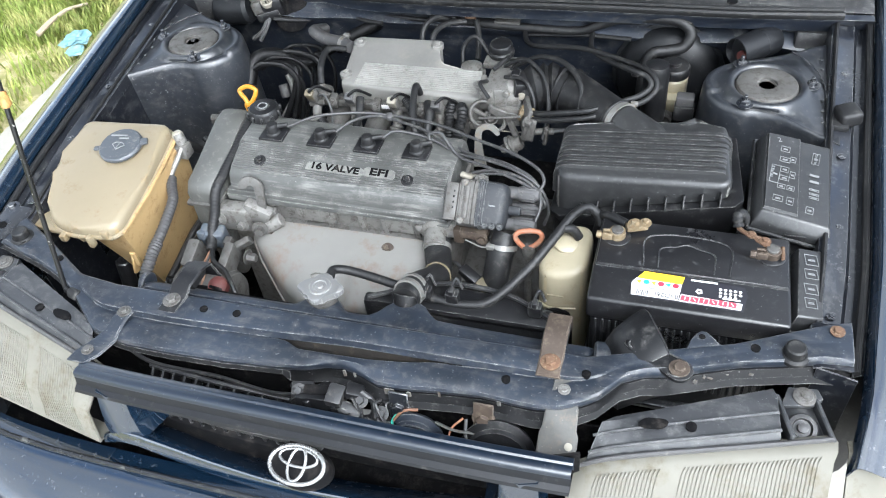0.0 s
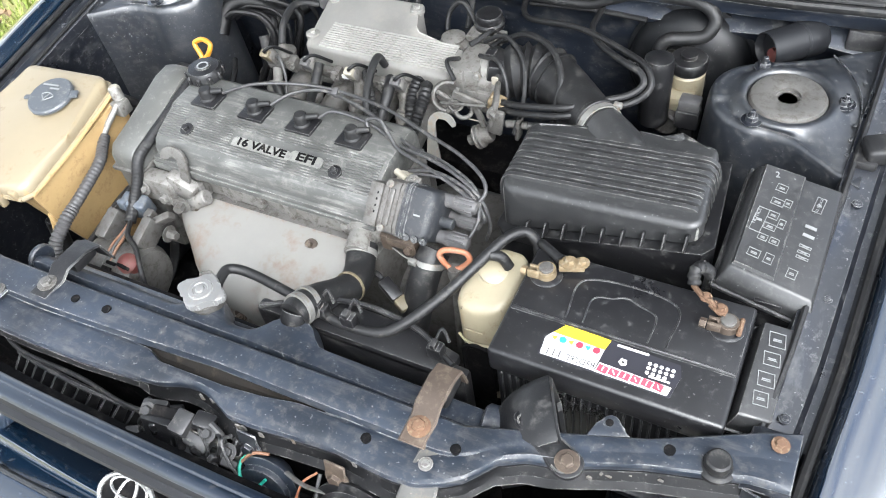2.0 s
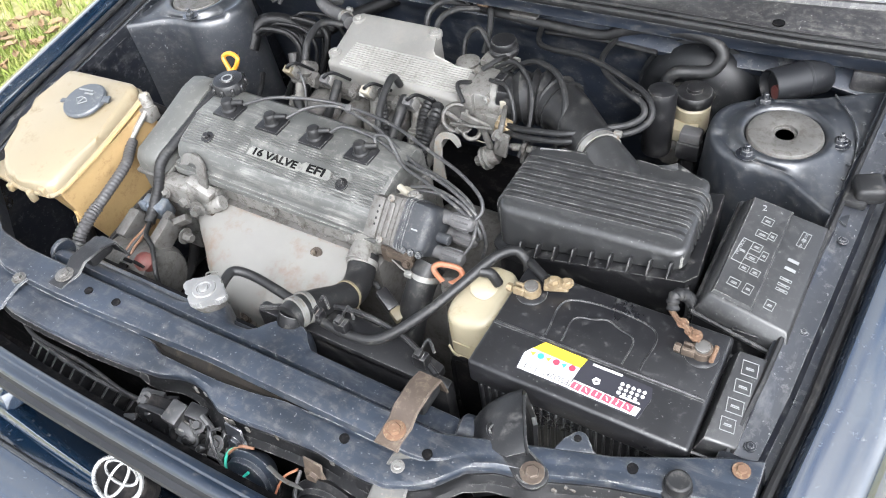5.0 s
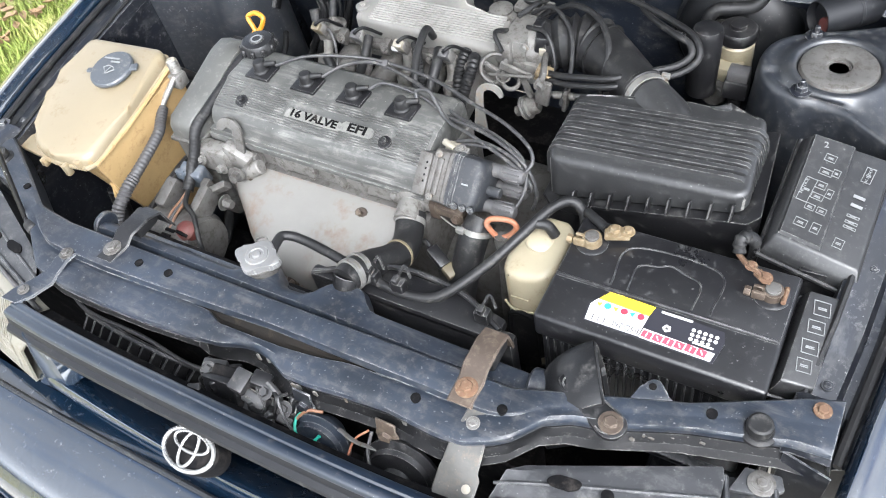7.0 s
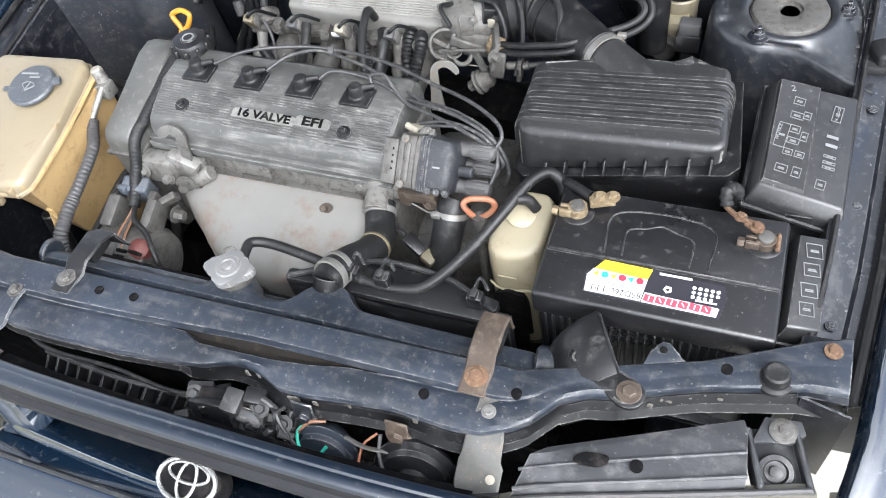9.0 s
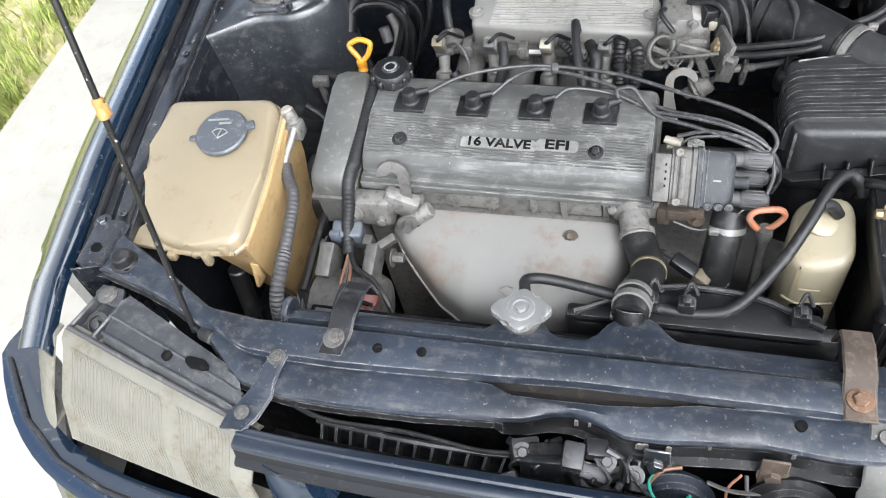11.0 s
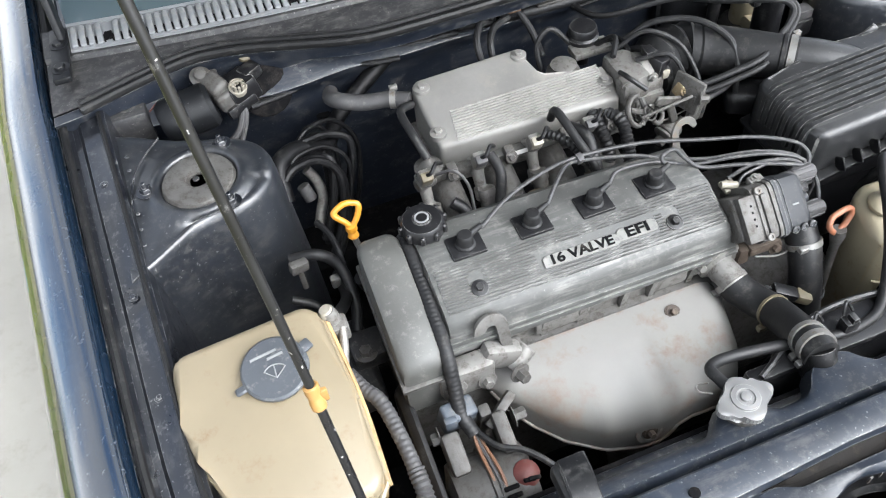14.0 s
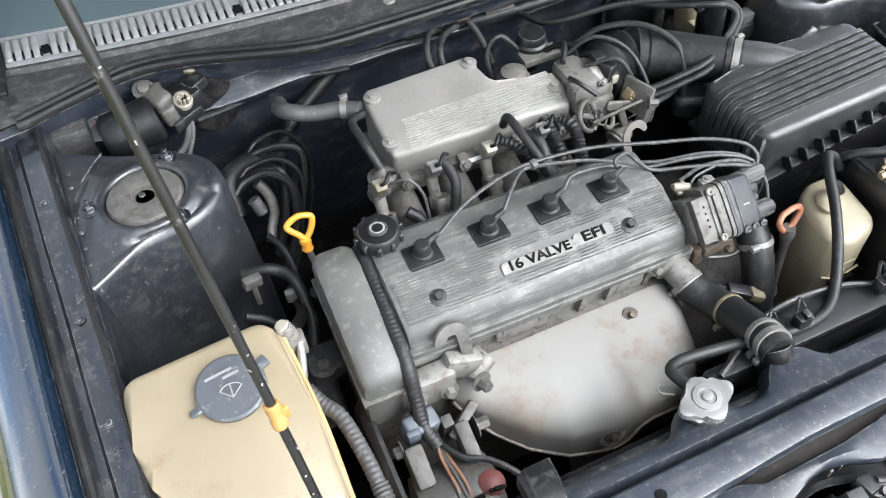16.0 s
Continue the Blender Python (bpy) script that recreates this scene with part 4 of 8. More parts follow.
def headlamp(s):
    h = thing("headlamp", (s * 0.48, -0.06, 0.70), "hazy yellowed headlamp with fluted lens and grey housing", "headlamp", group="headlamps")
    fall = lambda f: lerp_line([(0, -0.026), (0.06, -0.014), (0.15, -0.006), (0.3, -0.001), (0.5, 0.001), (1, 0.003)], f)
    rings = []
    for k in range(33):
        f = (k / 32) ** 1.3
        x = 0.335 + f * 0.29
        y = -0.100 + 0.085 * f ** 1.1
        yb = -0.153 + 0.048 * f
        zb = 0.680 + 0.006 * f
        d = fall(f)
        rings.append([V(x - 0.004, y + 0.030, 0.768 + d), V(x, y + 0.018, 0.773 + d), V(x, y + 0.006, 0.770 + d), V(x - 0.003, y - 0.004, 0.762 + d), V(x - 0.008, (y + yb) / 2 - 0.010, 0.730), V(x - 0.016, yb, zb), V(x - 0.014, yb + 0.03, zb - 0.01)])
    lens = part("lens", mirror(sheet(rings, 0.003), s), FRAMEW, h, "hazy yellowed plastic lens", sharp=60)
    for k in range(54):
        f = 0.10 + 0.84 * k / 53
        x, y, yb = 0.335 + f * 0.29, -0.100 + 0.085 * f ** 1.1, -0.153 + 0.048 * f
        if 0.34 < f < 0.42:
            continue
        d, ym = fall(f), (y + yb) / 2 - 0.0106
        part("flute", mirror(tube([(x, y + 0.002, 0.7692 + d), (x - 0.003, y - 0.0047, 0.762 + d), (x - 0.0055, (y - 0.0047 + ym) / 2, 0.746 + d / 2), (x - 0.008, ym, 0.730), (x - 0.012, (ym + yb) / 2 - 0.0008, 0.705), (x - 0.015, yb + 0.001, 0.690)], 0.0007, 6, 2), s), FRAMEW, lens)
    part("lens_seam", mirror(tube([(0.335 + f / 12 * 0.285, -0.080 + 0.085 * (f / 12) ** 1.1, 0.774 + fall(f / 12)) for f in range(13)], 0.0035, 8, 2), s), GREYRUB, h, "grey lens seam")
    top = [[V(0.345 + f * 0.275, -0.079 + 0.085 * f ** 1.1, 0.768 + fall(f)), V(0.35 + f * 0.268, -0.067 + 0.086 * f ** 1.1, 0.782 + 0.7 * fall(f)), V(0.36 + f * 0.25, -0.035 + 0.10 * f, 0.786), V(0.375 + f * 0.225, -0.022 + 0.10 * f, 0.783), V(0.38 + f * 0.225, -0.015 + 0.10 * f, 0.74)] for f in (0.79 * k / 14 for k in range(15))]
    house = part("housing", mirror(sheet(top, 0.002), s), HLHOUSE, h, "dusty grey plastic lamp housing")
    part("housing_rim", mirror(tube([(0.35 + f * 0.268, -0.067 + 0.086 * f ** 1.1, 0.784 + 0.7 * fall(f)) for f in (0.79 * k / 12 for k in range(13))], 0.0024, 8, 2), s), HLHOUSE, house)
    part("housing_fold", mirror(tube([(0.352 + f * 0.262, -0.050 + 0.092 * f, 0.7855 + 0.3 * fall(f)) for f in (0.79 * k / 12 for k in range(13))], 0.0018, 8, 2), s), HLHOUSE, house)
    part("slot", mirror(merged([prism([(0.415 + 0.013 * math.cos(radians(a)) + (0.008 if math.cos(radians(a)) > 0 else 0), -0.024 + 0.007 * math.sin(radians(a)) + 0.3 * 0.013 * math.cos(radians(a))) for a in range(0, 360, 20)], 0.7845, 0.7875, 0)]), s), VOID, house)
    part("slot", mirror(merged([lathe((0.462, -0.019, 0.7845), (0, 0, 1), [(0.0065, 0), (0.0065, 0.003), (0.004, 0.0032)], 16)]), s), VOID, house)
    well = part("adjuster_well", mirror(merged([box((0.590, 0.030, 0.758), (0.052, 0.075, 0.010), 0.003, 2, (0, 0, 20)), box((0.566, 0.022, 0.770), (0.006, 0.060, 0.030), 0.002, 1, (0, 0, 18)), box((0.612, 0.030, 0.768), (0.006, 0.060, 0.020), 0.002, 1, (0, 0, 18))]), s), HLHOUSE, h, "dark adjuster well")
    part("adjuster_screw", mirror(merged([lathe((0.588, 0.020, 0.764), (0, -0.5, 1), [(0.017, 0), (0.018, 0.004), (0.0165, 0.007), (0.012, 0.008), (0.010, 0.004), (0.006, 0.004), (0.006, 0.012), (0.003, 0.013)], 24)]), s), LATCHM, well, "weathered adjuster screw")
    part("adjuster_bolt", mirror(merged([lathe((0.590, 0.058, 0.774), (0, 0, 1), [(0.013, 0), (0.0135, 0.003), (0.011, 0.0045)], 22), bolt((0.590, 0.058, 0.778), r=0.0055, h=0.003)]), s), CASTDK, well, "steel lamp bolt")
    part("mount_tab", mirror(prism([(0.563, 0.040), (0.600, 0.048), (0.612, 0.060), (0.606, 0.074), (0.572, 0.070)], 0.768, 0.775, 0.002), s), HLHOUSE, h)
    c = thing("corner_lamp", (s * 0.69, 0.02, 0.70), "clear hazy corner lamp beside the headlamp", "corner lamp", group="corner lamps")
    cr = []
    for k in range(13):
        f = k / 12
        x, y = 0.637 + 0.082 * f, -0.018 + 0.13 * f ** 1.7
        cr.append([V(x, y + 0.03, 0.768), V(x, y + 0.012, 0.772), V(x + 0.004 * f, y, 0.764), V(x + 0.02 * f, y - 0.045 + 0.02 * f, 0.728), V(x + 0.03 * f, y - 0.080 + 0.035 * f, 0.690), V(x + 0.02 * f, y - 0.05, 0.682)])
    part("corner_lens", mirror(sheet(cr, 0.003), s), FRAMEW, c)
    for k in range(1, 10):
        part("flute", mirror(tube([(0.638 + 0.0082 * k, -0.024 + 0.13 * (0.1 * k) ** 1.7, 0.755), (0.639 + 0.0105 * k, -0.082 + 0.13 * (0.1 * k) ** 1.7 + 0.003 * k, 0.70)], 0.001, 5, 1), s), FRAMEW, c)


for side in (-1, 1):
    headlamp(side)

# ---- engine ----
engine = thing("engine", (-0.12, 0.37, 0.35), "grey four-cylinder engine with ribbed valve cover, dusty and worn", "engine")
part("block", merged([box((-0.12, 0.37, 0.52), (0.40, 0.19, 0.38), 0.015), box((0.16, 0.42, 0.47), (0.28, 0.26, 0.30), 0.05, 4)]), CASTDK, engine, "grimy cast engine block")
part("cylinder_head", prism([(-0.315, 0.30), (0.07, 0.30), (0.08, 0.32), (0.08, 0.44), (-0.315, 0.44)], 0.68, 0.765, 0.004), CAST, engine, "dull cast aluminium cylinder head")
for x in (-0.275, -0.235, -0.185, -0.135, -0.075, -0.035, 0.02, 0.055):
    part("head_rib", loft([[V(x - 0.004, 0.302, 0.76), V(x + 0.004, 0.302, 0.76), V(x + 0.004, 0.285, 0.757), V(x - 0.004, 0.285, 0.757)], [V(x - 0.004, 0.302, 0.69), V(x + 0.004, 0.302, 0.69), V(x + 0.004, 0.297, 0.69), V(x - 0.004, 0.297, 0.69)]]), CAST, engine)
part("head_pocket", box((-0.16, 0.296, 0.735), (0.075, 0.012, 0.035), 0.005), CAST, engine)
part("head_pocket", box((-0.01, 0.296, 0.733), (0.05, 0.012, 0.03), 0.005), CAST, engine)

CX0, CX1 = -0.308, 0.074


prof = [(0.288, 0.757), (0.288, 0.764), (0.292, 0.768), (0.294, 0.786), (0.300, 0.797), (0.312, 0.804), (0.352, 0.8175), (0.36, 0.821), (0.424, 0.823), (0.436, 0.814), (0.441, 0.80), (0.441, 0.757)]
rings = []
for x, k in ((CX0, 0.010), (CX0 + 0.003, 0.003), (CX0 + 0.010, 0.0), (-0.2, 0), (-0.1, 0), (0.0, 0), (CX1 - 0.010, 0), (CX1 - 0.003, 0.003), (CX1, 0.010)):
    rings.append([V(x, y + (k * 0.5 if y < 0.36 else -k * 0.5), z - (k if z > 0.77 else 0) - 0.010 * (x + 0.12) / 0.4) for y, z in prof])
cover = part("valve_cover", loft(rings), COVER, engine, "scuffed grey valve cover with worn ribs")
part("cover_flange", prism([(CX0 - 0.004, 0.283), (CX1 + 0.004, 0.283), (CX1 + 0.006, 0.30), (CX1 + 0.004, 0.446), (CX0 - 0.004, 0.446)], 0.752, 0.762, 0.002, lift=lambda x, y: -0.010 * (x + 0.12) / 0.4), COVER, cover)


part("cover_step", prism([(CX0 - 0.001, 0.286), (CX1 + 0.001, 0.286), (CX1 + 0.003, 0.30), (CX1 + 0.001, 0.444), (CX0 - 0.001, 0.444)], 0.758, 0.770, 0.0015, lift=lambda x, y: -0.010 * (x + 0.12) / 0.4), COVER, cover)


def lean(x):
    return -0.010 * (x + 0.12) / 0.4


for k in range(15):
    y = 0.3065 + k * 0.0036
    z = lerp_line(prof[4:9], y)
    segs = [(-0.300, -0.262), (-0.247, -0.182), (0.012, 0.066)] if 3 < k < 11 else [(-0.300, 0.066)]
    if 4 <= k <= 9:
        segs = [(-0.300, -0.265), (-0.245, -0.178), (-0.018, -0.008), (0.014, 0.066)]
    for a, b in segs:
        part("cover_rib", loft([[V(a, y - 0.0009, z - 0.001 + lean(a)), V(a, y + 0.0009, z - 0.001 + lean(a)), V(a, y + 0.0005, z + 0.0014 + lean(a)), V(a, y - 0.0005, z + 0.0014 + lean(a))],
                                    [V(b, y - 0.0009, z - 0.001 + lean(b)), V(b, y + 0.0009, z - 0.001 + lean(b)), V(b, y + 0.0005, z + 0.0014 + lean(b)), V(b, y - 0.0005, z + 0.0014 + lean(b))]]), COVERHI, cover)
slope = math.degrees(math.atan2(0.0135, 0.04))
face = lambda x, y, h: Matrix.Translation((x, y, 0.8040 + (y - 0.312) * 0.3375 + lean(x) + h)) @ Euler((radians(slope), radians(1.4), 0)).to_matrix().to_4x4()
for x, y, w, d in ((-0.122, 0.3265, 0.100, 0.0150), (-0.046, 0.3290, 0.054, 0.0165)):
    plate = prism([(-w / 2, -d / 2), (w / 2 - 0.003, -d / 2), (w / 2, -d / 2 + 0.004), (w / 2, d / 2 - 0.003), (w / 2 - 0.006, d / 2), (-w / 2 + 0.004, d / 2), (-w / 2, d / 2 - 0.004)], -0.001, 0.0012, 0.0004, 1)
    bmesh.ops.transform(plate, matrix=face(x, y, 0.0014), verts=plate.verts)
    part("nameplate", plate, PLATE, cover, "worn bright nameplate")
for text, x, y, size, sx in (("16 VALVE", -0.122, 0.3262, 0.0165, 1.25), ("EFI", -0.046, 0.3288, 0.0178, 1.5)):
    part("lettering", words(text, None, size, face(x, y, 0.0028) @ Matrix.Diagonal((sx, 1, 1, 1)), 0.0008, bold=0.0005), VOID, cover, "raised black lettering")
for x in (-0.255, 0.003):
    part("cover_bolt", merged([lathe((x, 0.3245, 0.806 + lean(x)), (0, -0.32, 1), [(0.0105, 0), (0.0105, 0.0045), (0.008, 0.005)], 20), bolt((x, 0.3228, 0.811 + lean(x)), (0, -0.32, 1), 0.0055, 0.006, False)]), BLACKP, cover, "black cover bolt with washer")
for x in (-0.250, -0.163, -0.080, 0.004):
    z = 0.8225 + lean(x)
    seat = part("plug_seat", box((x, 0.379, z), (0.044, 0.036, 0.006), 0.002), BLACKP, cover, "black square plug seat")
    part("plug_boot", merged([lathe((x, 0.379, z), (0, 0, 1), [(0.013, 0), (0.0125, 0.005), (0.0105, 0.007), (0.0098, 0.015), (0.0098, 0.019), (0.008, 0.0215), (0.003, 0.022)], 20), tube([(x, 0.379, z + 0.014), (x + 0.012, 0.384, z + 0.0155), (x + 0.024, 0.389, z + 0.0155)], (0.0055, 0.0036), 10)]), RUBBER, cover, "black rubber spark plug boot")
cap = part("oil_cap", lathe((-0.288, 0.425, 0.815), (0, 0, 1), [(0.022, 0), (0.022, 0.010), (0.027, 0.012), (0.027, 0.026), (0.024, 0.030), (0.012, 0.031), (0.011, 0.0325), (0.003, 0.0325)], 30), BLACKP, engine, "black oil filler cap")
for a in (k * math.pi / 5 for k in range(10)):
    part("cap_grip", box((-0.288 + 0.0275 * math.cos(a), 0.425 + 0.0275 * math.sin(a), 0.835), (0.007, 0.006, 0.013), 0.0015, 1, (0, 0, math.degrees(a))), BLACKP, cap)
part("cap_mark", lathe((-0.288, 0.425, 0.8474), (0, 0, 1), [(0.0095, 0), (0.0095, 0.0005), (0.007, 0.0006), (0.0068, 0)], 24), PRINT, cap)

# timing cover at the belt end
rings = []
for y, z, w in ((0.262, 0.775, 0.022), (0.265, 0.786, 0.026), (0.275, 0.795, 0.028), (0.32, 0.806, 0.028), (0.40, 0.830, 0.028), (0.425, 0.832, 0.027), (0.438, 0.824, 0.024), (0.441, 0.80, 0.022)):
    c = -0.348
    rings.append([V(c - w, y, 0.70), V(c - w, y, z - 0.012), V(c - w + 0.003, y, z - 0.004), V(c - w + 0.010, y, z), V(c + w - 0.010, y, z), V(c + w - 0.003, y, z - 0.004), V(c + w, y, z - 0.012), V(c + w, y, 0.70)])
part("timing_cover", loft(rings), TIMING, engine, "dusty grey plastic timing cover")
part("timing_base", merged([box((-0.348, 0.35, 0.64), (0.05, 0.16, 0.14), 0.01), box((-0.348, 0.35, 0.765), (0.062, 0.186, 0.008), 0.002, 2, (7, 0, 0))]), CASTDK, engine, "dark lower timing cover")
arch = [(0.008, -0.060)] + [(-0.014 + 0.022 * math.cos(radians(a)), 0.022 * math.sin(radians(a))) for a in range(0, 181, 15)] + [(-0.014 + 0.008 * math.cos(radians(a)), 0.008 * math.sin(radians(a))) for a in range(180, -1, -20)] + [(-0.006, -0.060)]
eye = prism(arch, -0.003, 0.003, 0.0012, 2)
bmesh.ops.transform(eye, matrix=pose(-0.246, 0.284, 0.786, 72, 0, 8), verts=eye.verts)
part("lifting_eye", merged([eye, box((-0.240, 0.281, 0.722), (0.034, 0.012, 0.05), 0.004)]), CASTDK, engine, "cast lifting eye")

# exhaust heat shield
shield = thing("exhaust_heat_shield", (-0.11, 0.22, 0.55), "dull silver aluminised exhaust heat shield with rusty bolts", "heat shield")
LOW = [(-0.272, 0.684), (-0.255, 0.655), (-0.233, 0.632), (-0.20, 0.620), (-0.157, 0.612), (-0.118, 0.600), (-0.085, 0.597), (-0.072, 0.606), (-0.064, 0.625), (-0.045, 0.634), (-0.01, 0.630), (0.02, 0.612), (0.054, 0.622)]
BULGE = [(-0.272, 0.260), (-0.255, 0.240), (-0.233, 0.221), (-0.20, 0.190), (-0.157, 0.164), (-0.10, 0.155), (0.0, 0.157), (0.025, 0.170), (0.042, 0.195), (0.054, 0.240)]
rings = []
for k in range(57):
    x = -0.272 + k / 56 * 0.326
    low, yf = lerp_line(LOW, x), lerp_line(BULGE, x)
    lf, rt = max(0, (-0.245 - x) / 0.027), max(0, (x - 0.022) / 0.032)
    zt = 0.7145 - 0.018 * lf ** 2 - 0.016 * rt ** 2
    ring = [V(x, 0.2845, zt + 0.001)]
    for j in range(1, 15):
        a = j / 14
        ring.append(V(x, 0.281 - (0.281 - yf) * math.sin(min(1, a * 1.45) * math.pi / 2), zt - (zt - low) * a ** 1.5))
    rings.append(ring)
sh = part("shield_panel", sheet(rings, 0.002), SHIELD, shield, sharp=60)
part("rolled_edge", tube([r[-1] + V(0, -0.0005, 0) for r in rings], 0.0026, 8, 1), SHIELD, shield, "rolled lower edge")
part("manifold", merged([tube([(-0.22, 0.275, 0.67), (-0.15, 0.25, 0.60), (-0.10, 0.22, 0.52), (-0.08, 0.20, 0.40)], 0.03, 14), tube([(0.02, 0.275, 0.66), (-0.03, 0.24, 0.60), (-0.08, 0.21, 0.50)], 0.03, 14)]), CASTDK, shield, "rusty cast exhaust manifold")
part("bolt_emboss", lathe((-0.103, 0.1575, 0.634), (0, -1, 0.35), [(0.020, -0.002), (0.019, 0.0015), (0.014, 0.002), (0.013, 0.0)], 28), SHIELD, shield)
for p, d in (((-0.234, 0.262, 0.7085), (0, -0.5, 1)), ((-0.023, 0.258, 0.7125), (0, -0.5, 1)), ((-0.103, 0.1545, 0.635), (0, -1, 0.35))):
    part("shield_bolt", merged([lathe(Vector(p) - Vector(d).normalized() * 0.002, d, [(0.011, 0), (0.0105, 0.0018), (0.008, 0.0025)], 24), bolt(p, d, 0.0048, 0.008)]), RUST, shield, "rusty shield bolt")

# ---- intake ----
intake = thing("intake_manifold", (-0.08, 0.58, 0.60), "satin grey intake plenum with ribbed lid and fuel rail", "intake manifold")


def plenum_z(y):
    return 0.797 + (y - 0.575) * 0.28


outline = [(-0.212, 0.578), (0.062, 0.566), (0.068, 0.60), (0.062, 0.628), (-0.028, 0.634), (-0.040, 0.646), (-0.040, 0.690), (-0.052, 0.697), (-0.205, 0.694), (-0.216, 0.685)]
lid = part("plenum", prism(outline, 0.745, 0, 0.007, 3, lift=lambda x, y: plenum_z(y)), PLENUM, intake, "satin cast plenum chamber")
for k in range(12):
    y = 0.581 + k * 0.0042
    z = plenum_z(y)
    part("plenum_rib", loft([[V(x, y - 0.0013, z - 0.001), V(x, y + 0.0013, z - 0.001), V(x, y + 0.0007, z + 0.0022), V(x, y - 0.0007, z + 0.0022)] for x in (-0.184 + 0.0006 * k, 0.052)]), PLENRIB, lid)
for x, y in ((-0.202, 0.676), (-0.048, 0.682), (-0.206, 0.60), (0.052, 0.60)):
    part("plenum_bolt", merged([lathe((x, y, plenum_z(y) - 0.006), (0, 0, 1), [(0.012, 0), (0.012, 0.008), (0.010, 0.009)], 20), bolt((x, y, plenum_z(y) + 0.003), r=0.006, h=0.004, washer=False)]), PLENUM, lid)
part("plenum_flange", prism([(-0.225, 0.566), (0.07, 0.556), (0.075, 0.63), (-0.035, 0.70), (-0.225, 0.70)], 0.735, 0.748, 0.003), CAST, intake)
for x in (-0.235, -0.155, -0.075, 0.0):
    part("runner", tube([(x + 0.02, 0.60, 0.74), (x + 0.02, 0.55, 0.735), (x + 0.018, 0.49, 0.72), (x + 0.015, 0.44, 0.69)], 0.022, 14), CASTDK, intake, "dark cast intake runner")
part("fuel_rail", merged([box((-0.10, 0.548, 0.778), (0.29, 0.016, 0.014), 0.004), rod((-0.262, 0.540, 0.778), (-0.235, 0.547, 0.778), 0.010)]), CASTDK, intake, "grimy fuel rail")
part("rail_tag", box((-0.105, 0.5385, 0.782), (0.03, 0.002, 0.007), 0.0006), LABELW, intake, "pale paper tag")
for x in (-0.250, -0.172, -0.090, -0.008):
    part("injector", merged([lathe((x, 0.546, 0.776), (0, -0.5, -1), [(0.011, -0.012), (0.012, 0.0), (0.009, 0.012), (0.008, 0.03), (0.011, 0.034), (0.011, 0.05), (0.006, 0.055), (0.006, 0.075)], 14), box((x, 0.533, 0.797), (0.018, 0.018, 0.026), 0.003, 2, (25, 0, 0))]), CAST, intake, "fuel injector with plug")
    part("injector_plug", merged([box((x, 0.526, 0.803), (0.016, 0.013, 0.020), 0.002, 2, (30, 0, 0))]), {-0.250: AMBERG, -0.090: WHITEP}.get(x, GREYRUB), intake)
    part("injector_wire", tube([(x, 0.524, 0.810), (x + 0.005, 0.518, 0.818), (x + 0.016, 0.53, 0.820), (x + 0.03, 0.552, 0.795)], 0.0028, 7), LOOMK, intake)
# vacuum port and regulator on the end of the rail
part("pressure_regulator", merged([lathe((-0.238, 0.555, 0.772), (0, 0, 1), [(0.014, 0), (0.014, 0.014), (0.020, 0.016), (0.020, 0.022), (0.012, 0.026), (0.004, 0.038)], 20)]), CASTDK, intake, "fuel pressure regulator")
part("vacuum_hose", tube([(-0.238, 0.555, 0.808), (-0.246, 0.585, 0.830), (-0.248, 0.63, 0.835), (-0.225, 0.655, 0.822)], 0.006, 10), RUBBER, intake, "black vacuum hose")
part("heater_hose", tube([(-0.222, 0.672, 0.815), (-0.25, 0.690, 0.813), (-0.285, 0.70, 0.812), (-0.315, 0.715, 0.815), (-0.325, 0.74, 0.805), (-0.32, 0.77, 0.79)], 0.012, 12), GREYRUB, intake, "dusty grey breather hose")
part("hose_clip", band((-0.243, 0.687, 0.813), (1, -0.4, 0), 0.0125), STEEL, intake)
for a, b in (((-0.03, 0.545, 0.792), (-0.02, 0.47, 0.75)), ((0.03, 0.55, 0.79), (0.035, 0.48, 0.75))):
    part("coolant_hose", tube([a, Vector(a).lerp(Vector(b), 0.4) + V(0.008, 0, 0.018), b, (b[0], b[1], 0.70)], 0.009, 10, 8, ripple=0.10 if a[0] > 0 else 0), RUBBER, intake)

for q, r, rp in (([(-0.070, 0.540, 0.800), (-0.055, 0.520, 0.802), (-0.040, 0.498, 0.792), (-0.022, 0.470, 0.765), (-0.01, 0.45, 0.73)], 0.0065, 0.12), ([(-0.050, 0.565, 0.800), (-0.050, 0.548, 0.826), (-0.042, 0.50, 0.812), (-0.030, 0.465, 0.785), (-0.02, 0.45, 0.73)], 0.0062, 0), ([(0.012, 0.560, 0.79), (0.013, 0.540, 0.785), (0.016, 0.515, 0.765), (0.018, 0.50, 0.72)], 0.009, 0.10),
                 ([(-0.235, 0.53, 0.80), (-0.215, 0.515, 0.812), (-0.20, 0.50, 0.79), (-0.20, 0.48, 0.74)], 0.0022, 0), ([(-0.155, 0.535, 0.80), (-0.15, 0.51, 0.785), (-0.16, 0.49, 0.75), (-0.17, 0.47, 0.71)], 0.0075, 0), ([(-0.225, 0.50, 0.77), (-0.21, 0.485, 0.755), (-0.215, 0.46, 0.72)], 0.0085, 0)):
    part("rail_hose", tube(q, r, 10, 8 if rp else 6, ripple=rp), RUBBER if r > 0.003 else GREYRUB, intake)
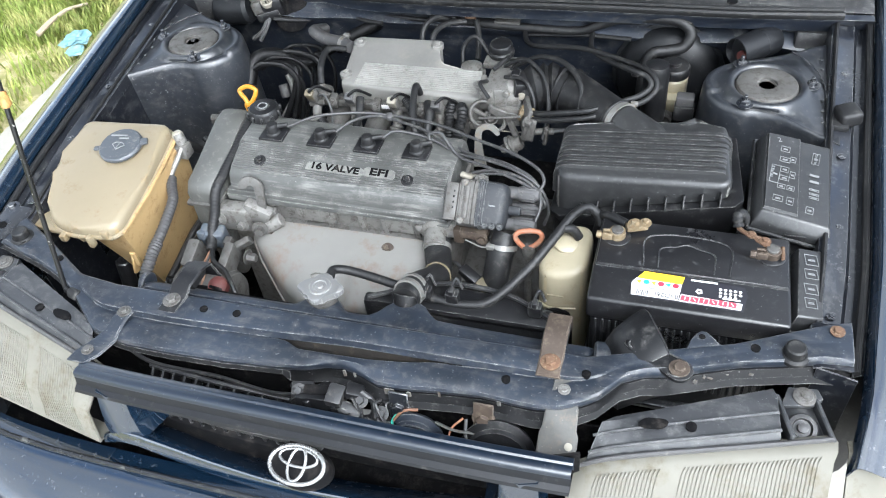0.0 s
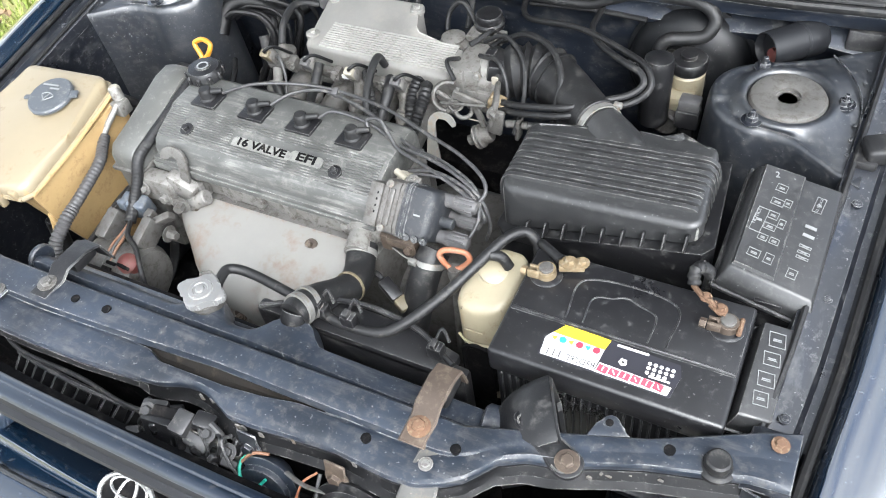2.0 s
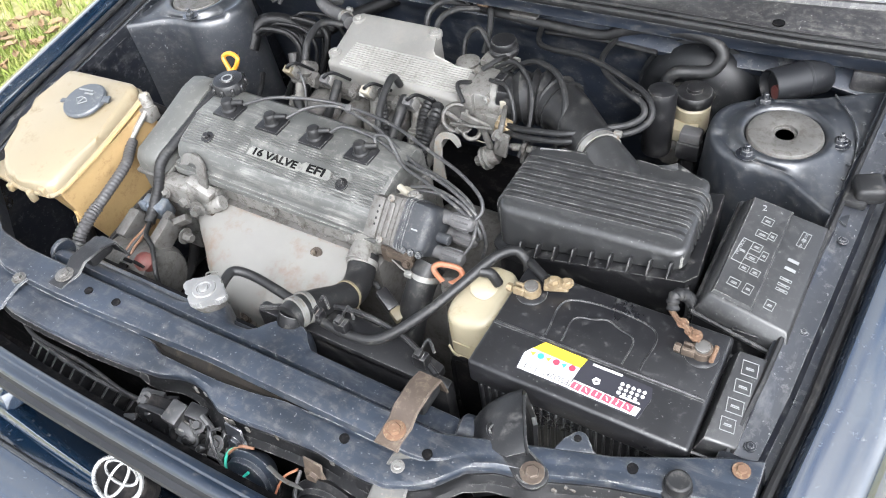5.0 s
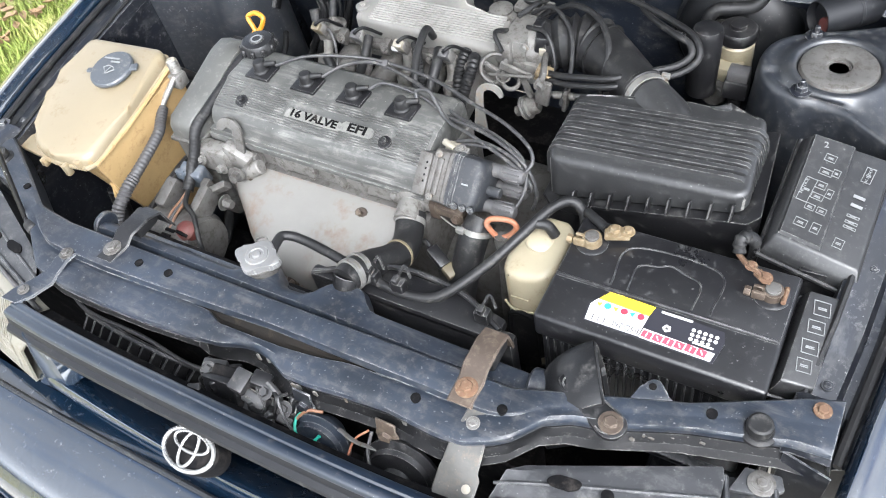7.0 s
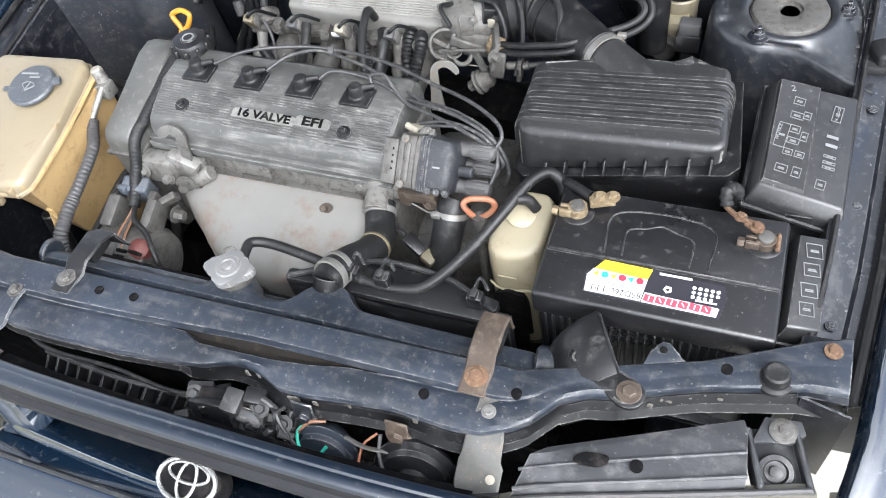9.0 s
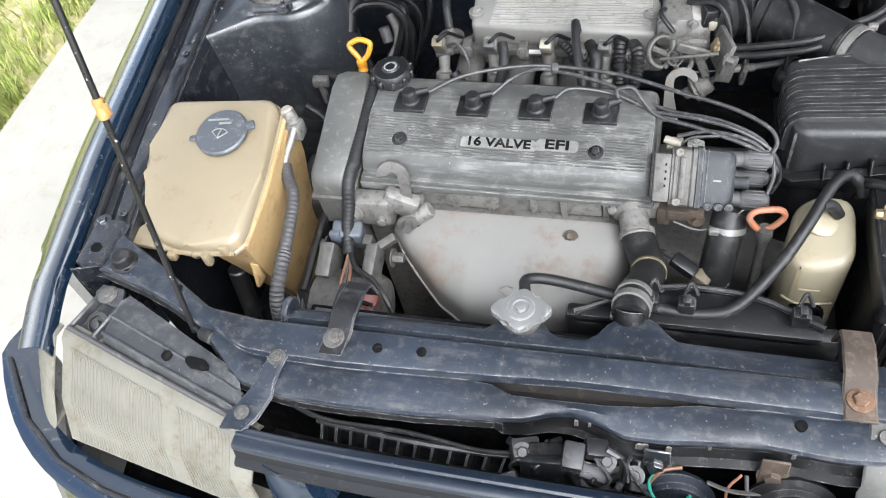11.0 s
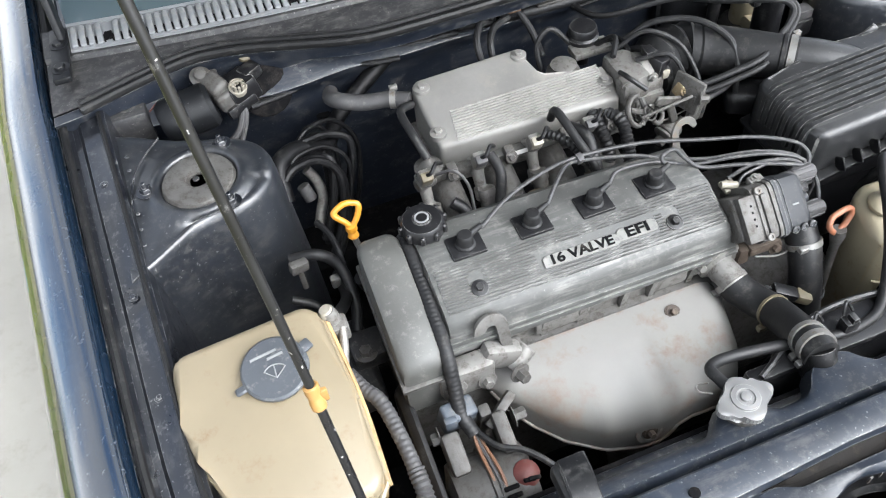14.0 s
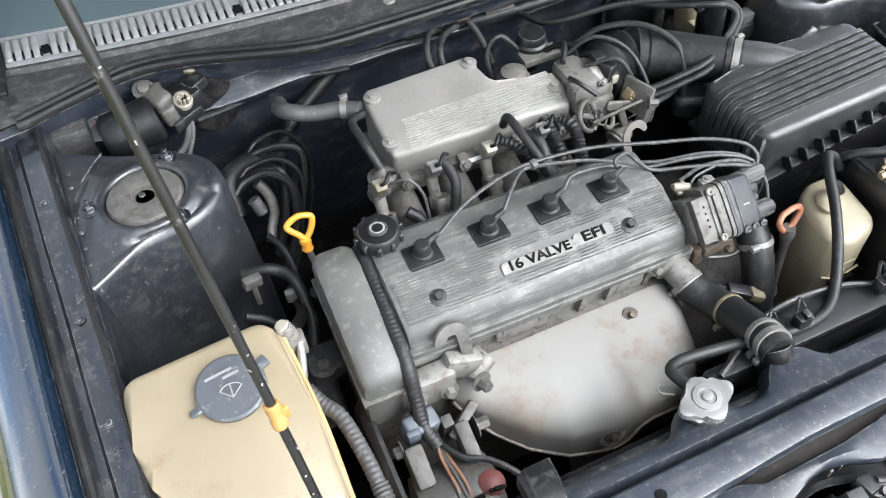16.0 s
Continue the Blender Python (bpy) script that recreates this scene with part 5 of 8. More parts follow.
for x in (-0.248, -0.168, -0.088, -0.002):
    part("injector_seat", lathe((x, 0.516, 0.742), (0, -0.5, -1), [(0.012, -0.012), (0.013, 0), (0.011, 0.004), (0.011, 0.02), (0.014, 0.024), (0.014, 0.034)], 16), CAST, intake, "dull alloy injector seat")
    part("seat_ring", lathe((x - 0.02, 0.486, 0.752), (0, -0.6, -1), [(0.012, 0), (0.013, 0.003), (0.011, 0.008)], 16), BRASS if x == -0.088 else RUST, intake)
for x, z in ((-0.21, 0.785), (-0.125, 0.783), (-0.04, 0.782), (0.03, 0.781)):
    part("rail_clip", merged([box((x, 0.540, z), (0.014, 0.020, 0.024), 0.003, 2, (15, 0, 0)), bolt((x, 0.530, z + 0.004), (0, -1, 0.4), 0.005, 0.005)]), CASTDK, intake)

# throttle body
throttle = thing("throttle_body", (0.10, 0.60, 0.74), "grimy cast throttle body with cable wheel and linkage", "throttle body")
part("throttle_housing", merged([box((0.088, 0.603, 0.786), (0.045, 0.075, 0.07), 0.010), lathe((0.10, 0.605, 0.788), (1, 0, 0), [(0.030, 0), (0.036, 0.006), (0.036, 0.03), (0.033, 0.034)], 24), box((0.075, 0.572, 0.800), (0.028, 0.03, 0.04), 0.006), box((0.11, 0.575, 0.765), (0.05, 0.025, 0.04), 0.007)]), CAST, throttle, "cast aluminium housing")
for x in (0.068, 0.11):
    for z in (0.762, 0.815):
        part("housing_screw", bolt((x, 0.565, z), (0, -1, 0), 0.0045, 0.005), STEEL, throttle)
wn_, wc = V(0.5, -0.7, 0.5).normalized(), V(0.086, 0.533, 0.783)
wu = wn_.cross(V(0, 0, 1)).normalized()
wv = wn_.cross(wu)


def around(r, a0, a1, h=0.0, n=18):
    """Points on an arc about the wheel's centre."""
    return [wc + wn_ * h + (wu * math.cos(a) + wv * math.sin(a)) * r for a in (radians(a0 + (a1 - a0) * k / n) for k in range(n + 1))]


w2 = V(0.099, 0.532, 0.776) - wc
wheel = part("cable_wheel", merged([tube([p + V(-0.015, 0.004, 0.006) for p in around(0.0210, -128, 72)], 0.0046, 10, 1, flat=0.85), tube([p + w2 for p in around(0.0130, 5, 235, 0.004)], 0.0036, 10, 1), lathe(wc - wn_ * 0.012, wn_, [(0.0095, 0), (0.0095, 0.012), (0.0065, 0.014), (0.006, 0.020), (0.002, 0.021)], 16)]), CASTDK, throttle, "two grey cable quadrants on the throttle shaft")
for a, b in ((75, 0), (-40, 0), (215, 0)):
    part("wheel_spoke", rod(wc, around(0.0205, a, a + 1)[0] + V(-0.012, 0.003, 0.005), 0.0042, 8), CASTDK, wheel)
part("wheel_spring", tube([p + wn_ * (0.0006 * k) for k, p in enumerate(around(0.011, 0, 900, -0.014, 40))], 0.0014, 6, 1), CASTDK, wheel)
part("wheel_wire", rod(wc + V(0.004, -0.006, 0.020), wc + V(0.040, -0.002, 0.016), 0.0011, 6), STEEL, wheel, "bright cable wire")
part("wheel_wire", tube([(0.096, 0.528, 0.762), (0.13, 0.534, 0.757), (0.172, 0.541, 0.758)], 0.0011, 6), DULL, wheel)
part("sheathed_cable", tube([(0.160, 0.541, 0.757), (0.190, 0.545, 0.758), (0.228, 0.552, 0.761), (0.250, 0.560, 0.767), (0.268, 0.575, 0.768)], 0.0046, 10), GREYRUB, throttle, "grey sheathed throttle cable")
part("cable_stay", merged([box((0.184, 0.542, 0.752), (0.007, 0.018, 0.036), 0.002, 2, (0, 6, 0)), rod((0.164, 0.541, 0.757), (0.180, 0.543, 0.758), 0.0062, 12), rod((0.188, 0.543, 0.758), (0.197, 0.545, 0.759), 0.0062, 12)]), CASTDK, throttle, "steel cable stay with locknuts")
part("cable_clamp", merged([box((0.149, 0.546, 0.793), (0.024, 0.014, 0.018), 0.002, 2, (10, 25, 10)), box((0.151, 0.541, 0.783), (0.030, 0.005, 0.022), 0.002, 1, (0, 30, 0)), bolt((0.146, 0.538, 0.797), (0.2, -1, 0.4), 0.004, 0.004)]), BRASS, throttle, "dull tan cable clamp")
part("linkage", merged([box((0.112, 0.525, 0.802), (0.05, 0.006, 0.014), 0.002, 1, (0, 25, 10)), box((0.125, 0.53, 0.775), (0.012, 0.006, 0.05), 0.002, 1, (0, -20, 0)), rod((0.07, 0.52, 0.79), (0.145, 0.515, 0.806), 0.0022, 8)]), CASTDK, throttle, "grimy linkage arms")
part("cable_bracket", merged([box((0.150, 0.535, 0.795), (0.008, 0.05, 0.05), 0.003, 2, (0, 15, 20)), box((0.158, 0.52, 0.776), (0.022, 0.008, 0.045), 0.003, 2, (0, 10, 0)), bolt((0.156, 0.512, 0.80), (1, -0.6, 0), 0.006, 0.012)]), CASTDK, throttle, "steel cable bracket")
part("dashpot", lathe((0.118, 0.528, 0.727), (0.8, 0.25, 0.42), [(0.004, -0.014), (0.008, -0.012), (0.009, -0.003), (0.0175, 0), (0.0190, 0.002), (0.0180, 0.0045), (0.0160, 0.0055), (0.0185, 0.0075), (0.0185, 0.010), (0.0150, 0.013), (0.0150, 0.022), (0.012, 0.027), (0.005, 0.028), (0.0035, 0.040)], 28), CASTDK, throttle, "round metal dashpot")
part("sensor_plug", merged([box((0.130, 0.585, 0.815), (0.022, 0.024, 0.028), 0.004, 2, (0, 10, 20)), box((0.12, 0.60, 0.832), (0.016, 0.02, 0.012), 0.003)]), BLACKP, throttle)
part("white_plug", box((0.136, 0.575, 0.806), (0.012, 0.01, 0.014), 0.002), WHITEP, throttle, "small white connector")
for q in ([(0.07, 0.59, 0.82), (0.065, 0.56, 0.835), (0.085, 0.54, 0.82)], [(0.10, 0.60, 0.825), (0.14, 0.58, 0.835), (0.16, 0.56, 0.80), (0.15, 0.55, 0.76)], [(0.09, 0.64, 0.82), (0.13, 0.63, 0.845), (0.17, 0.60, 0.83), (0.185, 0.56, 0.79), (0.18, 0.53, 0.75)]):
    part("vacuum_line", tube(q, 0.0035, 8), RUBBER, throttle)
egr = thing("vacuum_valve", (0.069, 0.70, 0.76), "round grey vacuum valve on steel bracket", "valve")
part("valve_head", lathe((0.069, 0.705, 0.80), (0, 0, 1), [(0.012, -0.04), (0.012, 0), (0.024, 0.002), (0.025, 0.010), (0.022, 0.013), (0.022, 0.022), (0.020, 0.026), (0.006, 0.028)], 24), BLACKP, egr)
part("valve_base", merged([box((0.072, 0.685, 0.797), (0.062, 0.03, 0.012), 0.003), lathe((0.02, 0.668, 0.775), (0, 0, 1), [(0.018, 0), (0.026, 0.006), (0.026, 0.01), (0.018, 0.016), (0.02, 0.022), (0.008, 0.026)], 24)]), CAST, egr, "cast bracket")
for q in ([(0.05, 0.70, 0.80), (0.02, 0.715, 0.83), (-0.005, 0.71, 0.81), (-0.005, 0.69, 0.77)], [(0.09, 0.69, 0.80), (0.11, 0.665, 0.815), (0.105, 0.63, 0.82)], [(0.08, 0.685, 0.80), (0.095, 0.655, 0.83), (0.075, 0.62, 0.825)]):
    part("vacuum_line", tube(q, 0.0042, 8), RUBBER, egr)

# ---- intake hose and air cleaner ----
ihose = thing("air_intake_hose", (0.22, 0.59, 0.70), "black ribbed rubber air intake hose", "hose")
part("ribbed_section", tube([(0.125, 0.606, 0.79), (0.155, 0.618, 0.795), (0.19, 0.625, 0.795), (0.215, 0.615, 0.793)], 0.040, 26, 6, ripple=0.10, pitch=0.016), RUBBER, ihose)
part("smooth_section", tube([(0.208, 0.618, 0.795), (0.235, 0.598, 0.797), (0.275, 0.560, 0.803), (0.318, 0.520, 0.808)], (0.040, 0.030), 26), RUBBER, ihose)
part("hose_clamp", band((0.312, 0.5255, 0.8072), (0.043, -0.040, 0.005), 0.0315, 0.010), STEEL, ihose, "bright steel hose clamp")
part("hose_cuff", lathe((0.300, 0.537, 0.8055), (0.043, -0.040, 0.005), [(0.031, 0), (0.0335, 0.003), (0.0335, 0.008), (0.031, 0.010)], 26), RUBBER, ihose)
part("resonator", box((0.262, 0.535, 0.745), (0.07, 0.05, 0.04), 0.012, 3, (0, 0, -30)), BLACKP, ihose)

air = thing("air_cleaner", (0.36, 0.43, 0.62), "black ribbed plastic air cleaner box, dusty", "air cleaner")


def air_z(x, y):
    return 0.822 + (x - 0.236) * 0.075 + (y - 0.43) * 0.03


out = [(0.232, 0.372), (0.242, 0.360), (0.478, 0.357), (0.490, 0.368), (0.478, 0.490), (0.470, 0.498), (0.425, 0.500), (0.400, 0.506), (0.375, 0.522), (0.345, 0.536), (0.322, 0.520), (0.316, 0.500), (0.236, 0.492), (0.226, 0.482)]
lid = part("lid", prism(out, 0.740, 0, 0.010, 4, lift=lambda x, y: air_z(x, y) - (0.030 if y > 0.51 else 0), under=lambda x, y: (x - 0.24) * 0.17), LIDP, air, "ribbed black lid")


def strap(line, y0, y1, h):
    pts = [V(x, 0, z) for x, z in line]
    rings = []
    for i, p in enumerate(pts):
        d = (pts[min(i + 1, len(pts) - 1)] - pts[max(i - 1, 0)]).normalized()
        n = V(-d.z, 0, d.x) * h
        rings.append([p + V(0, y0, 0) - n * 0.5, p + n + V(0, y0 + 0.0012, 0), p + n + V(0, y1 - 0.0012, 0), p + V(0, y1, 0) - n * 0.5])
    return loft(rings)


for k in range(8):
    y0 = 0.379 + k * 0.0118
    y1, z = y0 + 0.0088, lambda x: air_z(x, y0 + 0.005)
    part("lid_rib", strap([(0.2300, 0.770), (0.2310, z(0.23) - 0.016), (0.2335, z(0.233) - 0.007), (0.2395, z(0.24) - 0.0012), (0.246, z(0.246)), (0.36, z(0.36)), (0.464, z(0.464)), (0.472, z(0.472) - 0.0012), (0.4785, z(0.478) - 0.007), (0.4815, z(0.481) - 0.016), (0.485, 0.80)], y0, y1, 0.0052), LIDP, lid)
part("case", merged([prism([(0.228, 0.366), (0.245, 0.350), (0.492, 0.346), (0.502, 0.36), (0.488, 0.50), (0.228, 0.495)], 0.60, 0.750, 0.008, 3, lift=lambda x, y: (x - 0.24) * 0.25),
                     prism([(0.224, 0.362), (0.242, 0.345), (0.496, 0.341), (0.508, 0.355), (0.494, 0.505), (0.224, 0.50)], 0.738, 0.750, 0.003, 2, lift=lambda x, y: (x - 0.24) * 0.25)]), BLACKP, air, "black lower case")
for k in range(9):
    x = 0.275 + k * 0.025
    part("case_rib", box((x, 0.350, 0.758 + (x - 0.24) * 0.25), (0.003, 0.018, 0.020), 0.001, 1, (-35, 0, 0)), BLACKP, air)
part("clip", merged([box((0.495, 0.352, 0.785), (0.016, 0.012, 0.032), 0.003, 2, (0, 0, 30)), box((0.492, 0.345, 0.797), (0.02, 0.006, 0.008), 0.002)]), GREYRUB, air, "dull lid clip")
part("inlet_neck", tube([(0.3155, 0.5235, 0.8075), (0.338, 0.504, 0.806), (0.366, 0.482, 0.799), (0.395, 0.460, 0.786)], (0.0298, 0.036), 24), LIDP, air, "moulded inlet neck")
# added black block that darkens the hollow under the case
part("case_shade_block", box((0.36, 0.43, 0.50), (0.18, 0.10, 0.22), 0.01), VOID, air)

# ---- battery ----
batt = thing("battery", (0.442, 0.212, 0.60), "black car battery with yellow, white and red label", "battery")
BX, BY, BZ = (0.316, 0.569), (0.136, 0.291), 0.812
case = part("battery_case", box((0.4425, 0.2135, 0.69), (0.245, 0.148, 0.19), 0.006, 3), BATP, batt, "ribbed black case")
for k in range(25):
    part("case_rib", box((BX[0] + 0.012 + k * 0.0095, 0.140, 0.70), (0.004, 0.006, 0.13), 0.0015, 1), BATP, case)
part("battery_lid", merged([box((0.4425, 0.2135, 0.790), (0.256, 0.158, 0.040), 0.005, 3), box((0.4425, 0.242, 0.8105), (0.25, 0.092, 0.005), 0.002)]), BATP, batt, "black moulded lid")
hx, hy = 0.437, 0.235
part("carry_handle", merged([tube([(hx - 0.056, 0.203, BZ + 0.001), (hx - 0.050, 0.262, BZ + 0.001), (hx + 0.050, 0.262, BZ + 0.001), (hx + 0.056, 0.203, BZ + 0.0008)], 0.0015, 6, 8, flat=0.7),
                             tube([(hx - 0.036, 0.203, BZ + 0.001), (hx - 0.036, 0.238, BZ + 0.001), (hx - 0.016, 0.246, BZ + 0.001), (hx, 0.252, BZ + 0.001), (hx + 0.016, 0.246, BZ + 0.001), (hx + 0.036, 0.238, BZ + 0.001), (hx + 0.036, 0.203, BZ + 0.0008)], 0.0013, 6, 4, flat=0.7),
                             box((0.4425, 0.198, BZ), (0.245, 0.002, 0.004), 0.0006, 1)]), BATP, batt, "folded black carry handle")
LZ = 0.8103
lab = [(0.384, 0.196), (0.513, 0.190), (0.517, 0.176), (0.512, 0.148), (0.369, 0.150), (0.368, 0.172)]
label = part("label", prism(lab, LZ - 0.002, LZ + 0.0004, 0), LABELK, batt, "black printed battery label")
part("yellow_field", prism([(0.385, 0.195), (0.437, 0.1935), (0.434, 0.180), (0.376, 0.182)], LZ, LZ + 0.0009, 0), LABELY, label)
part("white_field", prism([(0.375, 0.1815), (0.434, 0.1795), (0.431, 0.151), (0.371, 0.151), (0.3695, 0.172)], LZ, LZ + 0.0009, 0), LABELW, label)
for k, m in enumerate((LABELY, LABELB, LABELY, LABELR, LABELB, LABELR)):
    part("warning_mark", lathe((0.379 + k * 0.0095, 0.1755, LZ + 0.0006), (0, 0, 1), [(0.0042, 0), (0.0042, 0.0006), (0.0025, 0.0007)], 14 if k % 2 else 3), m, label)
part("model_lettering", words("85D26L", (0.4145, 0.157, LZ + 0.0011), 0.0102, (0, 0, 180), 0.0002), LABELK, label)
part("barcode", merged([box((0.378 + k * 0.0022, 0.1565, LZ + 0.0009), (0.0007 + 0.0006 * (k % 3 == 0), 0.009, 0.0006), 0) for k in range(7)]), LABELK, label)
part("fine_print", merged([box((0.398 + 0.012 * (k % 2), 0.1665 - 0.0016 * (k // 2), LZ + 0.0009), (0.011, 0.0006, 0.0005), 0) for k in range(4)]), LABELK, label)
part("logo_shape", merged([prism([(0.434, 0.163), (0.511, 0.1605), (0.509, 0.1495), (0.432, 0.1505)], LZ, LZ + 0.0009, 0)]), LABELW, label, "white logo band")
for k in range(6):
    part("logo_bar", box((0.4395 + k * 0.0118, 0.1562, LZ + 0.0010), (0.0098 if k % 2 else 0.0108, 0.0088, 0.0007), 0, 1, (0, 0, -8)), LABELP, label)
    part("logo_slit", box((0.4395 + k * 0.0118, 0.1562, LZ + 0.0013), (0.0012, 0.0055, 0.0006), 0, 1, (0, 0, -8 + 40 * (k % 2))), LABELW, label)
part("print_dots", merged([lathe((0.483 + 0.0062 * (k % 5), 0.1805 - 0.0058 * (k // 5), LZ + 0.0004), (0, 0, 1), [(0.0021, 0), (0.0021, 0.0006), (0.001, 0.0007)], 8) for k in range(14)]), LABELW, label)
part("print_bars", merged([box((0.462, 0.1905, LZ + 0.0006), (0.034, 0.0026, 0.0006), 0)]), LABELW, label)
part("print_mark", merged([box((0.497, 0.1655, LZ + 0.0006), (0.022, 0.002, 0.0006), 0), lathe((0.4565, 0.172, LZ + 0.0004), (0, 0, 1), [(0.0048, 0), (0.0048, 0.0006), (0.0024, 0.0006), (0.0022, 0)], 5)]), LABELW, label)
for x, m, nm in ((0.340, BRASS, "brass"), (0.545, RUST, "corroded")):
    part("terminal_seat", lathe((x, 0.252, 0.808), (0, 0, 1), [(0.019, 0), (0.019, 0.006), (0.016, 0.0075)], 24), BATP, batt)
    post = part("terminal_clamp", merged([lathe((x, 0.252, 0.813), (0, 0, 1), [(0.0115, 0), (0.012, 0.002), (0.0112, 0.012), (0.0085, 0.012)], 20), box((x - 0.013, 0.243, 0.820), (0.014, 0.004, 0.012), 0.001), box((x - 0.013, 0.251, 0.820), (0.014, 0.004, 0.012), 0.001), bolt((x - 0.021, 0.244, 0.821), (-1, 0, 0), 0.0055, 0.007, False)]), m, batt, nm + " battery terminal clamp")
    part("terminal_post", lathe((x, 0.252, 0.82), (0, 0, 1), [(0.0085, 0), (0.0082, 0.008), (0.0072, 0.0085)], 18), CASTDK, post)
part("cable_lug", merged([box((0.365, 0.268, 0.822), (0.030, 0.014, 0.008), 0.002, 2, (0, 0, 20)), bolt((0.362, 0.268, 0.826), r=0.006, h=0.007), bolt((0.376, 0.273, 0.826), r=0.005, h=0.006)]), BRASS, batt)
part("cable_lug", merged([tube([(0.540, 0.258, 0.824), (0.525, 0.266, 0.829), (0.512, 0.273, 0.828), (0.500, 0.284, 0.827)], (0.0062, 0.0052), 8, 3, flat=0.6), box((0.530, 0.262, 0.829), (0.016, 0.011, 0.004), 0.001, 1, (0, 8, -30)), bolt((0.534, 0.260, 0.831), r=0.0045, h=0.005), bolt((0.516, 0.271, 0.830), r=0.0040, h=0.004), rod((0.558, 0.240, 0.822), (0.558, 0.262, 0.822), 0.0028, 8)]), RUSTBR, batt, "corroded cable lug")
part("battery_cable", merged([tube([(0.500, 0.285, 0.828), (0.497, 0.295, 0.838), (0.503, 0.308, 0.832), (0.512, 0.325, 0.80), (0.51, 0.33, 0.74)], 0.007, 10, 8, ripple=0.12, pitch=0.007)]), RUBBER, batt, "black corrugated battery cable")
part("battery_cable", merged([tube([(0.35, 0.272, 0.822), (0.325, 0.29, 0.815), (0.31, 0.31, 0.79), (0.30, 0.33, 0.72)], 0.006, 10)]), RUBBER, batt, "black corrugated battery cable")
part("battery_tray", box((0.4425, 0.212, 0.592), (0.27, 0.17, 0.012), 0.004), BAYDARK, batt)

# ---- fuse boxes ----
def fuse_box(name, corners, low, label, taper, marks, ridge):
    """corners: front-left, front-right, rear-right, rear-left of the lid's top."""
    fl, fr, rr, rl = [Vector(c) for c in corners]
    mid = (fl + fr + rr + rl) / 4
    f = thing(name, (mid.x, mid.y, low), label, "fuse box")

    def at(u, v, h=0.0):
        p = fl.lerp(fr, u).lerp(rl.lerp(rr, u), v)
        n = (fr - fl).cross(rl - fl).normalized()
        return p + n * h

    bm = loft([[at(-taper, -taper, -0.03), at(1 + taper, -taper, -0.03), at(1 + taper, 1 + taper * 0.6, -0.03), at(-taper, 1 + taper * 0.6, -0.03)],
               [at(-taper * 0.7, -taper * 0.7, -0.014), at(1 + taper * 0.7, -taper * 0.7, -0.014), at(1 + taper * 0.7, 1 + taper * 0.4, -0.014), at(-taper * 0.7, 1 + taper * 0.4, -0.014)],
               [at(0, 0), at(1, 0), at(1, 1), at(0, 1)]])
    bmesh.ops.bevel(bm, geom=bm.edges[:], offset=0.003, segments=2, affect="EDGES", profile=0.5)
    lid = part("lid", bm, LIDP, f, "black moulded fuse box lid")
    base = loft([[Vector((p.x, p.y, low)) for p in (at(-taper, -taper), at(1 + taper, -taper), at(1 + taper, 1), at(-taper, 1))], [at(-taper, -taper, -0.032), at(1 + taper, -taper, -0.032), at(1 + taper, 1, -0.032), at(-taper, 1, -0.032)]])
    bmesh.ops.bevel(base, geom=base.edges[:], offset=0.003, segments=2, affect="EDGES", profile=0.5)
    part("base", base, BLACKP, f)
    rim_pts = [at(-taper * 1.15, -taper * 1.15, -0.028), at(1 + taper * 1.15, -taper * 1.15, -0.028), at(1 + taper * 1.15, 1 + taper * 0.7, -0.028), at(-taper * 1.15, 1 + taper * 0.7, -0.028)]
    part("lid_rim", merged([rod(a, b, 0.003, 8) for a, b in zip(rim_pts, rim_pts[1:] + rim_pts[:1])]), BLACKP, lid)
    ux, uy = (fr - fl), (rl - fl)
    rot = Matrix((ux.normalized(), (uy - ux.normalized() * uy.dot(ux.normalized())).normalized(), ux.cross(uy).normalized())).transposed().to_4x4()
    if ridge:
        part("lid_step", merged([loft([[at(u0, v0, -0.001), at(u1, v0, -0.001), at(u1, v1, -0.001), at(u0, v1, -0.001)], [at(u0 + 0.02, v0 + 0.02, h), at(u1 - 0.02, v0 + 0.02, h), at(u1 - 0.02, v1 - 0.02, h), at(u0 + 0.02, v1 - 0.02, h)]]) for u0, u1, v0, v1, h in ridge]), LIDP, lid)
    for k, (u, v, w, d, solid, hh) in enumerate(marks):
        m = Matrix.Translation(at(u, v, hh)) @ rot
        if solid:
            b = box((0, 0, 0), (w, d, 0.0006), 0)
        else:
            t = 0.0007
            b = merged([box((0, s * d / 2, 0), (w, t, 0.0006), 0) for s in (-1, 1)] + [box((s * w / 2, 0, 0), (t, d + t, 0.0006), 0) for s in (-1, 1)] + [box((0, 0.0006, 0), (w * 0.5, 0.0011, 0.0006), 0), box((0, -0.0012, 0), (w * 0.55, 0.0009, 0.0006), 0)])
        bmesh.ops.transform(b, matrix=m, verts=b.verts)
        part("print_mark", b, PRINT, lid)
    return f, at, rot, lid


